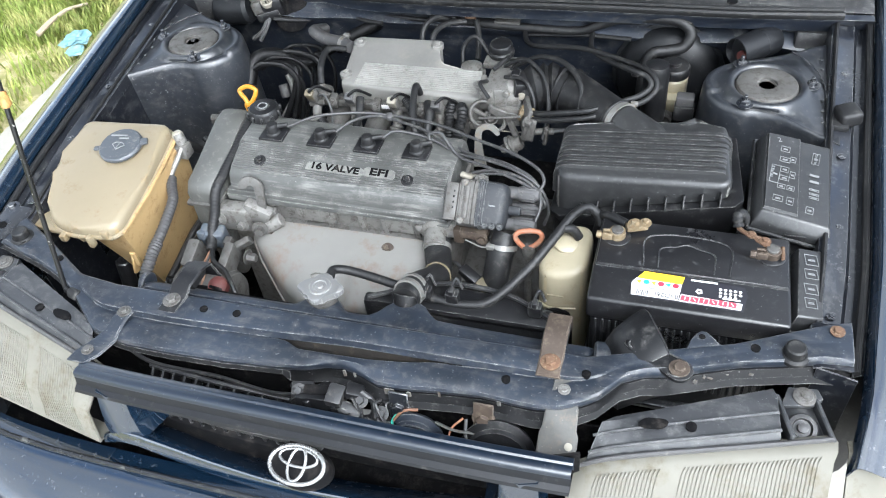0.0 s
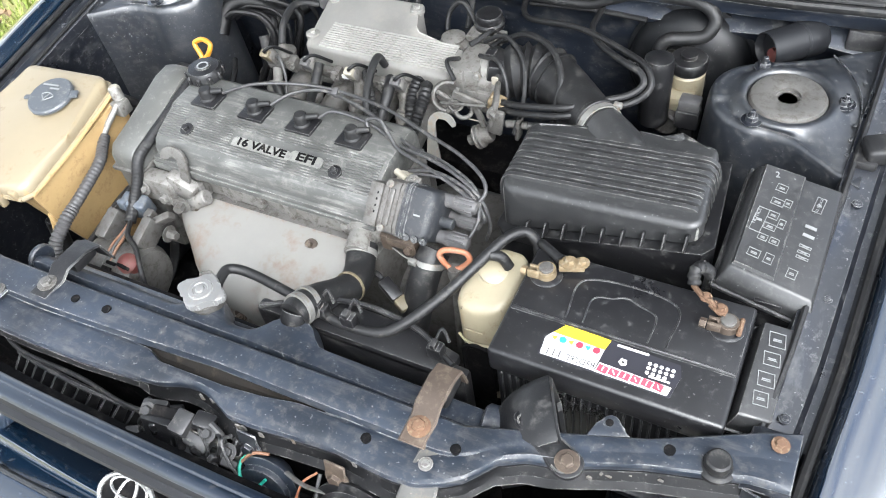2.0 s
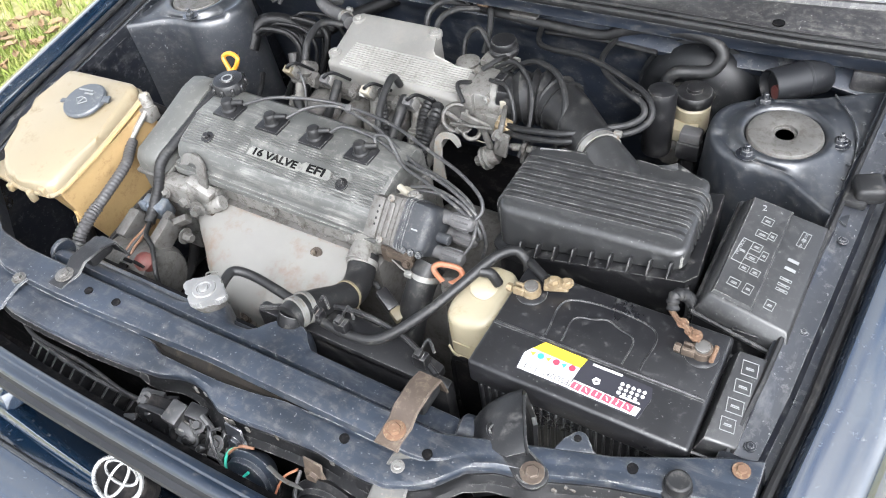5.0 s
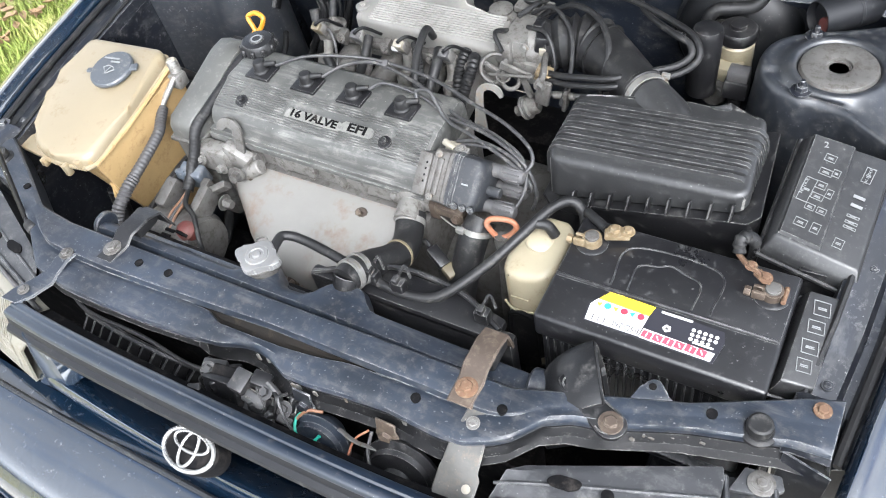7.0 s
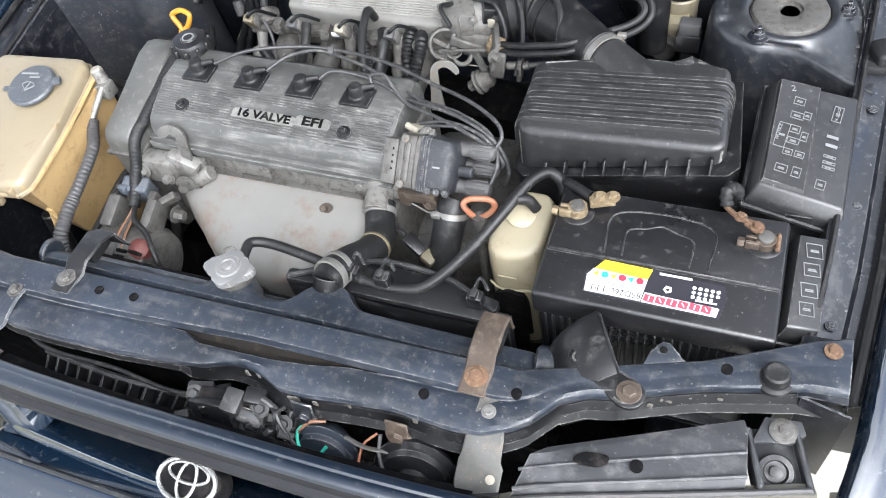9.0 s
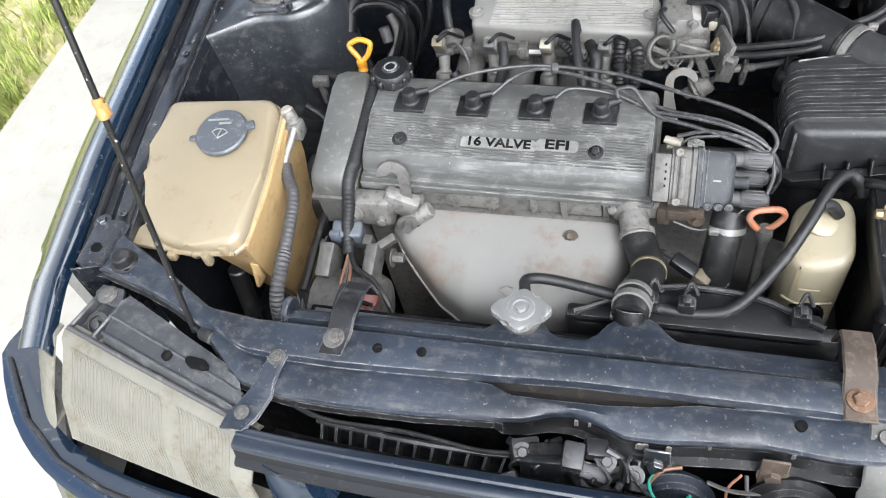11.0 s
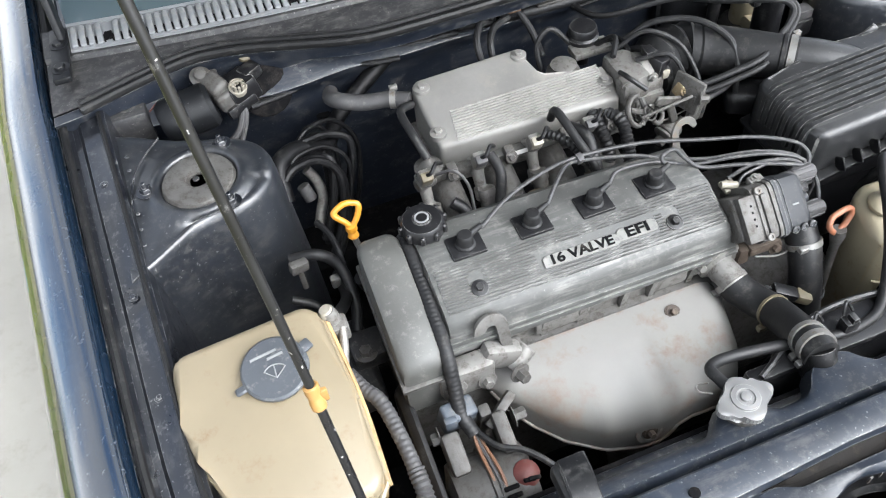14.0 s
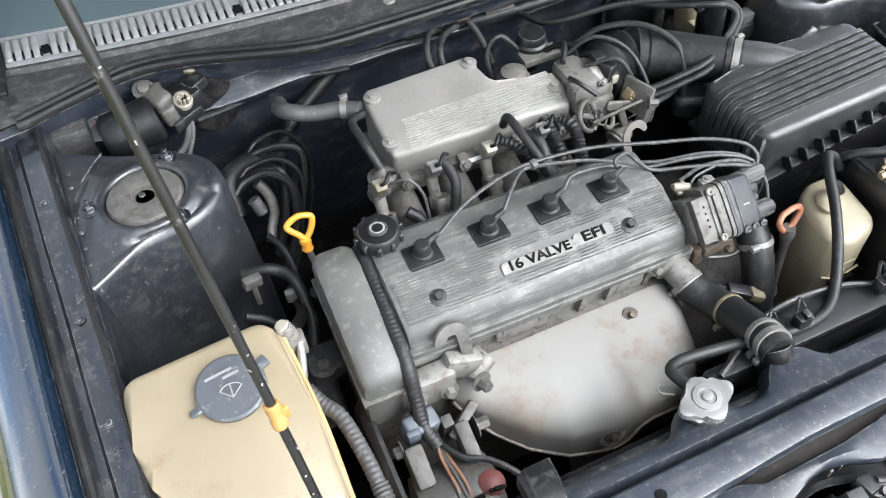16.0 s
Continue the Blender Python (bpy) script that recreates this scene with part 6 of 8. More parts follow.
marks = [(0.30, 0.82, 0.012, 0.010, 0, 0.004), (0.30, 0.68, 0.014, 0.009, 0, 0.004), (0.42, 0.70, 0.008, 0.010, 0, 0.004), (0.16, 0.47, 0.012, 0.034, 0, 0.004), (0.30, 0.55, 0.011, 0.010, 0, 0.004), (0.30, 0.44, 0.013, 0.008, 0, 0.004), (0.42, 0.50, 0.007, 0.012, 0, 0.004),
         (0.26, 0.33, 0.010, 0.008, 0, 0.004), (0.40, 0.33, 0.010, 0.008, 0, 0.004), (0.22, 0.17, 0.013, 0.010, 0, 0.004), (0.40, 0.17, 0.009, 0.013, 0, 0.004),
         (0.78, 0.80, 0.010, 0.022, 0, 0.001), (0.76, 0.58, 0.013, 0.004, 1, 0.001), (0.76, 0.50, 0.013, 0.004, 1, 0.001), (0.76, 0.40, 0.013, 0.003, 0, 0.001), (0.76, 0.345, 0.013, 0.003, 0, 0.001), (0.76, 0.30, 0.013, 0.003, 0, 0.001), (0.70, 0.14, 0.010, 0.012, 0, 0.001)]
fb, fat, frot, flid = fuse_box("fuse_box", [(0.528, 0.322, 0.832), (0.619, 0.312, 0.820), (0.623, 0.472, 0.834), (0.531, 0.470, 0.851)], 0.66, "large black fuse box with pale printed symbols", 0.09, marks, [(0.02, 0.54, 0.02, 1.02, 0.0035)])
b = words("2", None, 0.012, Matrix.Translation(fat(0.20, 0.93, 0.004)) @ frot @ Euler((0, 0, radians(20))).to_matrix().to_4x4(), 0.0002)
part("numeral", b, PRINT, flid)
side_turn = Euler((0, 0, radians(90))).to_matrix().to_4x4()
for text, u, v, size, hh in (("NOTICE", 0.115, 0.49, 0.0062, 0.0046), ("FL BLOCK", 0.78, 0.80, 0.0046, 0.0018)):
    part("lettering", words(text, None, size, Matrix.Translation(fat(u, v, hh)) @ frot @ side_turn, 0.0002), PRINT, flid)
part("latch", box((0.578, 0.309, 0.795), (0.03, 0.008, 0.02), 0.002), BLACKP, flid)
marks = [(0.5, 0.83, 0.017, 0.017, 0, 0.001), (0.5, 0.62, 0.017, 0.015, 0, 0.001), (0.5, 0.40, 0.017, 0.016, 0, 0.001), (0.5, 0.20, 0.015, 0.015, 0, 0.001)]
fuse_box("small_fuse_box", [(0.578, 0.160, 0.805), (0.611, 0.166, 0.797), (0.613, 0.280, 0.806), (0.580, 0.274, 0.814)], 0.70, "small black fuse box with four printed squares", 0.06, marks, [])

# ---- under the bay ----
# floor and crossmembers: the shade deep in the bay is put in their black
part("undertray", box((0, 0.42, 0.27), (1.22, 0.98, 0.012), 0.004), VOID, car, "grimy undertray with the bay's deep shade in its black")
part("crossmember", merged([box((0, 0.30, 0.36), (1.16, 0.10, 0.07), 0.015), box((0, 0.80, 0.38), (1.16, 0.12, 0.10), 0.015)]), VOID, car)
for side in (-1, 1):
    part("side_rail", mirror(box((0.50, 0.40, 0.46), (0.09, 0.90, 0.10), 0.015), side), BAYDARK, car)
    tyre = part("tyre", mirror(lathe((0.62, 0.60, 0.295), (1, 0, 0), [(0.19, 0), (0.27, 0.0), (0.293, 0.02), (0.295, 0.09), (0.293, 0.16), (0.27, 0.18), (0.19, 0.18)], 40), side), RUBBER, car, "black front tyre")
    part("wheel_disc", mirror(lathe((0.66, 0.60, 0.295), (1, 0, 0), [(0.02, 0.05), (0.19, 0.05), (0.19, 0.13), (0.15, 0.13), (0.05, 0.11), (0.02, 0.12)], 32), side), STEEL, tyre)
# added black sheet closing the nose, stands in for the shade behind the grille
part("front_shade_sheet", sheet([[V(x, -0.015, 0.74), V(x, -0.02, 0.55), V(x, -0.05, 0.40), V(x, -0.2, 0.34)] for x in (-0.62 + k * 0.062 for k in range(21))], 0.003), VOID, car, "black sheet added behind the grille as shade")

# second added black sheet, for the shade behind the bumper
part("nose_shade_sheet", sheet([[V(x, -0.02, 0.56), V(x, -0.12, 0.53), V(x, -0.24, 0.52)] for x in (-0.62 + k * 0.062 for k in range(21))], 0.003), VOID, car, "black sheet added behind the bumper as shade")

# ---- washer reservoir ----
wash = thing("washer_reservoir", (-0.52, 0.25, 0.50), "yellowed translucent plastic washer reservoir with grey cap", "washer reservoir")
plan = [(-0.603, 0.362), (-0.455, 0.372), (-0.440, 0.360), (-0.430, 0.25), (-0.428, 0.155), (-0.440, 0.140), (-0.50, 0.134), (-0.525, 0.135), (-0.548, 0.142), (-0.566, 0.155), (-0.578, 0.174), (-0.587, 0.196), (-0.595, 0.217), (-0.605, 0.234), (-0.612, 0.252), (-0.614, 0.28), (-0.614, 0.350)]


def wash_z(x, y):
    return 0.832 - (0.36 - y) * 0.155


tank = part("tank", prism(plan, -0.034, 0, 0.013, 5, lift=wash_z, under=wash_z), TANK, wash, "yellowed plastic tank top")
part("lower_tank", loft([[V(-0.480, 0.235, 0.52), V(-0.452, 0.23, 0.52), V(-0.452, 0.33, 0.52), V(-0.49, 0.33, 0.52)], [V(-0.485, 0.205, 0.60), V(-0.446, 0.200, 0.60), V(-0.444, 0.340, 0.60), V(-0.50, 0.345, 0.60)], [V(-0.490, 0.180, 0.68), V(-0.438, 0.172, 0.68), V(-0.437, 0.352, 0.68), V(-0.52, 0.35, 0.68)], [V(-0.505, 0.165, 0.735), V(-0.432, 0.158, 0.735), V(-0.432, 0.362, 0.735), V(-0.54, 0.355, 0.735)], [V(-0.53, 0.160, 0.776), V(-0.4285, 0.150, 0.776), V(-0.4295, 0.364, 0.802), V(-0.57, 0.36, 0.79)]]), TANKDK, wash, "amber stained lower tank")
part("lip", merged([rod((a[0], a[1], wash_z(*a) - 0.021), (b[0], b[1], wash_z(*b) - 0.021), 0.004, 8) for a, b in zip(plan, plan[1:] + plan[:1])]), TANK, wash, "moulded seam lip")
part("side_seam", tube([(-0.4265, 0.15, 0.779), (-0.426, 0.25, 0.794), (-0.4355, 0.362, 0.811)], 0.0030, 6), TANKDK, wash, "amber side seam")
part("front_lip", merged([prism([(-0.608, 0.146), (-0.580, 0.190), (-0.556, 0.150), (-0.51, 0.136), (-0.50, 0.130), (-0.555, 0.136), (-0.590, 0.138)], 0.772, 0.779, 0.002), box((-0.53, 0.131, 0.772), (0.012, 0.012, 0.014), 0.003), box((-0.478, 0.131, 0.772), (0.010, 0.012, 0.022), 0.003), box((-0.452, 0.141, 0.784), (0.014, 0.014, 0.016), 0.003)]), TANK, wash, "moulded mounting lip")
part("clip_tab", merged([box((-0.447, 0.168, 0.70), (0.006, 0.022, 0.05), 0.002, 2, (-18, 0, 0)), box((-0.443, 0.162, 0.705), (0.012, 0.004, 0.03), 0.001), box((-0.443, 0.172, 0.70), (0.012, 0.004, 0.03), 0.001)]), TANKDK, wash)
part("drain_pump", merged([rod((-0.505, 0.19, 0.66), (-0.51, 0.175, 0.56), 0.014), rod((-0.51, 0.175, 0.56), (-0.50, 0.16, 0.54), 0.009)]), BLACKP, wash, "black washer pump")
cz = wash_z(-0.5, 0.304)
capw = part("filler_cap", merged([lathe((-0.503, 0.302, cz - 0.002), (0, -0.155, 1), [(0.030, 0), (0.030, 0.006), (0.0375, 0.007), (0.0375, 0.011), (0.035, 0.0135), (0.004, 0.0138)], 40), box((-0.466, 0.314, cz + 0.010), (0.016, 0.014, 0.005), 0.002, 2, (8, 0, 25)), box((-0.541, 0.290, cz + 0.005), (0.018, 0.010, 0.005), 0.002, 1, (0, 0, 15))]), CAPGREY, wash, "dusty grey filler cap")
for k, (dx, dy, w) in enumerate(((-0.008, 0.014, 0.030), (0.004, 0.009, 0.018))):
    part("cap_print", box((-0.503 + dx, 0.302 + dy, cz + 0.0142 + dy * 0.155), (w, 0.003, 0.0008), 0, 1, (8.8, 0, 8)), PRINT, capw)
part("cap_symbol", merged([tube([(-0.503 + 0.012 * math.cos(a), 0.294 + 0.008 * math.sin(a), cz + 0.0122 + 0.00124 * math.sin(a)) for a in (radians(20 + k * 14) for k in range(11))], 0.0008, 5, 1), tube([(-0.515, 0.297, cz + 0.0126), (-0.503, 0.286, cz + 0.0112), (-0.491, 0.297, cz + 0.0126)], 0.0008, 5, 1), box((-0.503, 0.294, cz + 0.0123), (0.0015, 0.016, 0.001), 0)]), PRINT, capw)

# ---- refrigerant line and fittings beside the reservoir ----
acl = thing("refrigerant_line", (-0.41, 0.25, 0.60), "aluminium pipe joined to dusty corrugated grey hose", "pipe")
part("service_fitting", merged([box((-0.423, 0.352, 0.790), (0.022, 0.024, 0.026), 0.004), lathe((-0.427, 0.358, 0.800), (-0.2, 0.1, 1), [(0.010, 0), (0.010, 0.012), (0.0085, 0.020), (0.003, 0.021)], 14)]), CAST, acl, "cast service fitting")
part("fitting_cap", lathe((-0.430, 0.360, 0.808), (-0.2, 0.1, 1), [(0.0095, 0), (0.0098, 0.010), (0.007, 0.014), (0.003, 0.0145)], 14), WHITEP, acl, "cream fitting cap")
part("alloy_pipe", tube([(-0.420, 0.345, 0.800), (-0.424, 0.328, 0.788), (-0.431, 0.310, 0.772), (-0.430, 0.298, 0.762)], 0.0052, 10), STEEL, acl, "bare alloy pipe")
part("hose", tube([(-0.431, 0.304, 0.765), (-0.420, 0.282, 0.759), (-0.406, 0.258, 0.756), (-0.398, 0.210, 0.747), (-0.395, 0.170, 0.738)], 0.0088, 12, 8, ripple=0.05, pitch=0.007), GREYRUB, acl)
part("conduit", tube([(-0.395, 0.175, 0.739), (-0.394, 0.150, 0.732), (-0.396, 0.115, 0.705), (-0.397, 0.09, 0.62)], 0.0098, 12, 6, ripple=0.09), GREYRUB, acl, "split corrugated conduit")
part("line_down", tube([(-0.424, 0.36, 0.80), (-0.42, 0.40, 0.75), (-0.40, 0.46, 0.70), (-0.40, 0.55, 0.64)], 0.008, 10), RUBBER, acl)

mount = thing("engine_mount", (-0.42, 0.40, 0.55), "grimy black engine mount bracket with bolts", "engine mount")
part("mount_bracket", merged([box((-0.425, 0.40, 0.62), (0.07, 0.13, 0.05), 0.010, 3), box((-0.455, 0.40, 0.58), (0.05, 0.09, 0.12), 0.010, 3), box((-0.395, 0.40, 0.655), (0.05, 0.05, 0.03), 0.008, 2)]), LATCHM, mount, "dark cast mount bracket")
for p in ((-0.400, 0.385, 0.668), (-0.428, 0.360, 0.646), (-0.440, 0.43, 0.646)):
    part("mount_bolt", bolt(p, r=0.009, h=0.010), CASTDK, mount)
for q, r in (([(-0.455, 0.52, 0.74), (-0.42, 0.51, 0.745), (-0.396, 0.50, 0.72), (-0.390, 0.46, 0.689), (-0.40, 0.43, 0.66)], 0.008), ([(-0.47, 0.47, 0.72), (-0.44, 0.46, 0.70), (-0.425, 0.44, 0.67)], 0.006)):
    part("mount_hose", tube(q, r, 10), RUBBER, mount)
part("hose_clip", merged([box((-0.447, 0.50, 0.745), (0.026, 0.014, 0.016), 0.003, 2, (0, 10, 15)), box((-0.447, 0.498, 0.722), (0.008, 0.010, 0.04), 0.002)]), CASTDK, mount)

# ---- radiator ----
CAPM = material("pale_zinc_cap", (0.145, 0.145, 0.144), 0.45, 0.35, var=0.15, dirt=(0.18, 0.165, 0.14), amount=0.3, dscale=40, bump=0.15, wear=(0.34, 0.34, 0.33), wide=0.0015)
rad = thing("radiator", (0.0, 0.09, 0.30), "dark blue-black radiator with silver pressure cap", "radiator")
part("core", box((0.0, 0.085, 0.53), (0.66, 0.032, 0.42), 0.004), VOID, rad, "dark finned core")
rings = []
for k in range(65):
    x = -0.338 + k * 0.676 / 64
    wide = 0.030 * math.exp(-((x - 0.070) / 0.035) ** 4) + 0.026 * math.exp(-((x + 0.055) / 0.030) ** 4) + 0.010 * max(0, min(1, (x - 0.02) / 0.1))
    z = 0.776 + 0.004 * math.exp(-((x - 0.06) / 0.1) ** 2)
    e = 0.004 if k in (0, 64) else 0
    rings.append([V(x, 0.050 + e, 0.735), V(x, 0.048 + e, 0.755), V(x, 0.052 + e, z - 0.006), V(x, 0.058, z - e), V(x, 0.066 + wide * 0.5, z - e), V(x, 0.074 + wide - e, z - 0.006), V(x, 0.080 + wide - e, 0.758), V(x, 0.080 + wide - e, 0.735)])
part("upper_tank", loft(rings), BAY, rad, "dark painted upper tank")
part("tank_seam", merged([box((0, 0.086, 0.744), (0.64, 0.012, 0.006), 0.002), box((0, 0.045, 0.744), (0.66, 0.008, 0.006), 0.002)]), BAYDARK, rad)
part("end_cap", merged([rod((0.335, 0.075, 0.763), (0.372, 0.078, 0.762), 0.021, 22, 0.003), lathe((0.366, 0.0775, 0.762), (1, 0.08, 0), [(0.023, 0), (0.0235, 0.002), (0.0235, 0.006), (0.020, 0.008)], 22)]), BAY, rad, "rounded end of the upper tank")
part("end_cap", merged([rod((-0.338, 0.072, 0.762), (-0.346, 0.072, 0.762), 0.020, 18)]), BAY, rad)
part("filler_neck", lathe((-0.053, 0.088, 0.77), (0, 0, 1), [(0.020, 0), (0.020, 0.012), (0.024, 0.016), (0.024, 0.022)], 24), CASTDK, rad)
star = []
for k in range(48):
    a = 2 * math.pi * k / 48
    r = 0.0245 + 0.0075 * max(0, math.cos(2 * (a - 0.15))) ** 3 + 0.003 * math.cos(4 * a)
    star.append((-0.053 + r * math.cos(a), 0.088 + r * math.sin(a)))
rcap = part("pressure_cap", merged([prism(star, 0.792, 0.803, 0.003, 2), lathe((-0.053, 0.088, 0.802), (0, 0, 1), [(0.016, 0), (0.015, 0.003), (0.010, 0.0035), (0.009, 0.002), (0.006, 0.002), (0.005, 0.0045), (0.002, 0.005)], 28)]), CAPM, rad, "dull silver pressure cap")
part("neck_wire", tube([(-0.075, 0.11, 0.79), (-0.085, 0.12, 0.785), (-0.08, 0.13, 0.78), (-0.07, 0.125, 0.785)], 0.0012, 5), STEEL, rcap)
for x, m, lab, sgn in ((-0.258, BLACKP, "black radiator bracket", 0.010), (0.287, RUST, "rusty radiator bracket", 0)):
    b = thing("radiator_bracket", (x, 0.05, 0.79), lab + " bolted over the tank", "bracket", group="radiator brackets")
    z = 0.797 if x < 0 else 0.803
    path = [(0.004, z - 0.001), (0.035, z + 0.001), (0.048, z + 0.010), (0.080, z + 0.011), (0.100, z + 0.004), (0.108, z - 0.03)]
    part("strap", sheet([[V(x - 0.0155 + sgn * (y * 10), y, zz), V(x - 0.0135 + sgn * (y * 10), y, zz + 0.002), V(x + 0.0135 + sgn * (y * 10), y, zz + 0.002), V(x + 0.0155 + sgn * (y * 10), y, zz)] for y, zz in path], 0.003), m, b)
    part("strap_bolt", bolt((x, 0.024, z + 0.003), r=0.0075, h=0.006), RUSTBR if x > 0 else CASTDK, b, "worn hex bolt")
    part("rubber_bush", box((x, 0.078, z - 0.003), (0.030, 0.040, 0.022), 0.006), RUBBER, b)

# fan shroud behind the radiator
shroud = thing("fan_shroud", (0.14, 0.15, 0.45), "dusty black plastic fan shroud with wiring clips", "fan shroud")
part("shroud_panel", merged([box((0.14, 0.128, 0.60), (0.30, 0.02, 0.30), 0.006), prism([(0.0, 0.118), (0.27, 0.118), (0.27, 0.150), (0.20, 0.165), (0.10, 0.168), (0.04, 0.150)], 0.735, 0.752, 0.004, 2)]), BLACKP, shroud)
for x in (0.085, 0.125, 0.245):
    part("wiring_clip", merged([box((x, 0.138, 0.764), (0.020, 0.016, 0.022), 0.004), box((x, 0.136, 0.778), (0.008, 0.012, 0.010), 0.002), tube([(x - 0.004, 0.145, 0.77), (x + 0.003, 0.155, 0.785), (x + 0.012, 0.15, 0.77)], 0.0022, 6)]), BLACKP, shroud, "black wiring clip")
part("shroud_edge", tube([(0.0, 0.120, 0.756), (0.10, 0.165, 0.757), (0.20, 0.162, 0.757), (0.27, 0.13, 0.757)], 0.004, 8), BLACKP, shroud)
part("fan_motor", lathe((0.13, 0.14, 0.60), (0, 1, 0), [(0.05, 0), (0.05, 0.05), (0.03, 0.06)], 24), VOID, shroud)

# ---- radiator hose ----
hose = thing("radiator_hose", (0.07, 0.19, 0.65), "thick black rubber radiator hose with steel clamps", "hose")
part("elbow_hose", tube([(0.059, 0.276, 0.729), (0.064, 0.258, 0.722), (0.073, 0.235, 0.720), (0.080, 0.208, 0.727), (0.078, 0.182, 0.741), (0.071, 0.155, 0.760), (0.0665, 0.130, 0.774), (0.0645, 0.110, 0.777)], 0.0208, 22), RUBBER, hose)
part("thermostat_neck", merged([lathe((0.052, 0.300, 0.738), (0.2, -1, -0.15), [(0.026, 0), (0.026, 0.012), (0.019, 0.016), (0.019, 0.045)], 22), box((0.052, 0.298, 0.738), (0.07, 0.016, 0.03), 0.004), bolt((0.028, 0.288, 0.745), (0, -1, 0.3), 0.006, 0.008)]), CAST, hose, "cast thermostat neck")
part("tank_neck", tube([(0.0648, 0.118, 0.7775), (0.0645, 0.110, 0.768), (0.0645, 0.106, 0.745)], 0.0185, 20), FLANGEM, hose, "dark tank outlet")
for at, ax, r, w in (((0.062, 0.264, 0.724), (0.25, -1, -0.35), 0.0212, 0.008), ((0.0672, 0.136, 0.772), (-0.2, -1, 0.55), 0.0212, 0.007), ((0.0655, 0.122, 0.777), (-0.15, -1, 0.4), 0.0212, 0.009)):
    part("hose_clamp", band(at, ax, r, w), STEEL, hose, "zinc hose clamp")
part("cable_tie", band((0.0800, 0.203, 0.7295), (-0.02, -1, 0.45), 0.0210, 0.004), AMBERG, hose, "dirty amber cable tie")
part("lower_hose", tube([(0.170, 0.285, 0.752), (0.166, 0.262, 0.735), (0.160, 0.235, 0.69), (0.150, 0.20, 0.60), (0.13, 0.17, 0.50)], 0.021, 18), RUBBER, hose)
part("hose_clamp", band((0.168, 0.270, 0.742), (0, -0.6, -0.8), 0.0215, 0.008), STEEL, hose)
part("stay", merged([tube([(0.093, 0.190, 0.735), (0.080, 0.165, 0.70), (0.07, 0.14, 0.66)], 0.0035, 8)]), STEEL, hose)

over = thing("overflow_hose", (0.12, 0.15, 0.70), "black rubber overflow hose from radiator to coolant bottle", "hose")
part("hose", tube([(-0.050, 0.104, 0.783), (-0.056, 0.125, 0.783), (-0.056, 0.142, 0.780), (-0.030, 0.150, 0.772), (0.03, 0.146, 0.763), (0.09, 0.137, 0.756), (0.14, 0.135, 0.753), (0.180, 0.148, 0.757), (0.222, 0.196, 0.779), (0.250, 0.242, 0.799), (0.272, 0.285, 0.812), (0.290, 0.306, 0.812), (0.306, 0.306, 0.800), (0.312, 0.300, 0.785)], 0.0068, 12), RUBBER, over)
part("hose_branch", tube([(0.262, 0.262, 0.806), (0.275, 0.268, 0.800), (0.285, 0.268, 0.785)], 0.007, 10), RUBBER, over)

# ---- coolant bottle ----
jug = thing("coolant_bottle", (0.27, 0.25, 0.55), "cream plastic coolant overflow bottle with rubber hose", "coolant bottle")
jp = [(0.231, 0.228), (0.238, 0.208), (0.255, 0.200), (0.292, 0.205), (0.304, 0.220), (0.306, 0.282), (0.296, 0.298), (0.262, 0.302), (0.240, 0.285)]
body = prism(jp, 0.56, 0, 0.012, 4, lift=lambda x, y: 0.766 + (x - 0.24) * 0.15 + (y - 0.2) * 0.12)
part("bottle", body, JUG, jug, sharp=55)
part("bottle_cap", lathe((0.268, 0.262, 0.776), (0.1, -0.1, 1), [(0.020, 0), (0.020, 0.004), (0.016, 0.007), (0.006, 0.008)], 24), JUG, jug, "cream bottle cap")
part("level_rib", merged([tube([(0.236, 0.207, 0.70), (0.254, 0.198, 0.70), (0.292, 0.203, 0.70)], 0.0018, 6, 3), box((0.262, 0.1995, 0.727), (0.024, 0.002, 0.0012), 0)]), JUG, jug)
part("bottle_bracket", merged([prism([(0.246, 0.196), (0.282, 0.199), (0.282, 0.206), (0.246, 0.203)], 0.56, 0.692, 0.003), tube([(0.244, 0.198, 0.60), (0.246, 0.197, 0.68), (0.256, 0.196, 0.697), (0.272, 0.197, 0.697), (0.284, 0.199, 0.68), (0.286, 0.200, 0.60)], 0.0035, 8, 4)]), VOID, jug, "black bottle bracket")

# ---- alternator ----
alt = thing("alternator", (-0.31, 0.16, 0.55), "grimy cast alternator with red rubber boot", "alternator")
part("housing", merged([lathe((-0.365, 0.150, 0.648), (1, 0, 0), [(0.030, 0), (0.052, 0.006), (0.055, 0.014), (0.055, 0.045), (0.058, 0.047), (0.058, 0.052), (0.055, 0.054), (0.055, 0.085), (0.048, 0.098), (0.025, 0.102)], 32), box((-0.345, 0.19, 0.700), (0.022, 0.05, 0.045), 0.005, 2, (20, 0, 0)), box((-0.283, 0.195, 0.700), (0.018, 0.05, 0.04), 0.005, 2, (20, 0, 0))]), CASTDK, alt, "cast alternator housing")
part("vent_slots", merged([box((-0.278 + 0.006 * (k % 2), 0.130 + 0.010 * (k // 2), 0.703 - 0.003 * (k // 2)), (0.016, 0.005, 0.003), 0.001, 1, (20, 20, 0)) for k in range(6)] + [box((-0.300, 0.120 + 0.010 * k, 0.7005), (0.018, 0.0055, 0.004), 0.001, 1, (20, 0, 0)) for k in range(2)]), VOID, alt, "dark vent slots")
part("boot", merged([lathe((-0.279, 0.143, 0.690), (0.15, -0.4, 1), [(0.014, -0.012), (0.017, 0), (0.016, 0.010), (0.010, 0.016), (0.003, 0.018)], 20)]), REDRUB, alt, "faded red rubber boot")
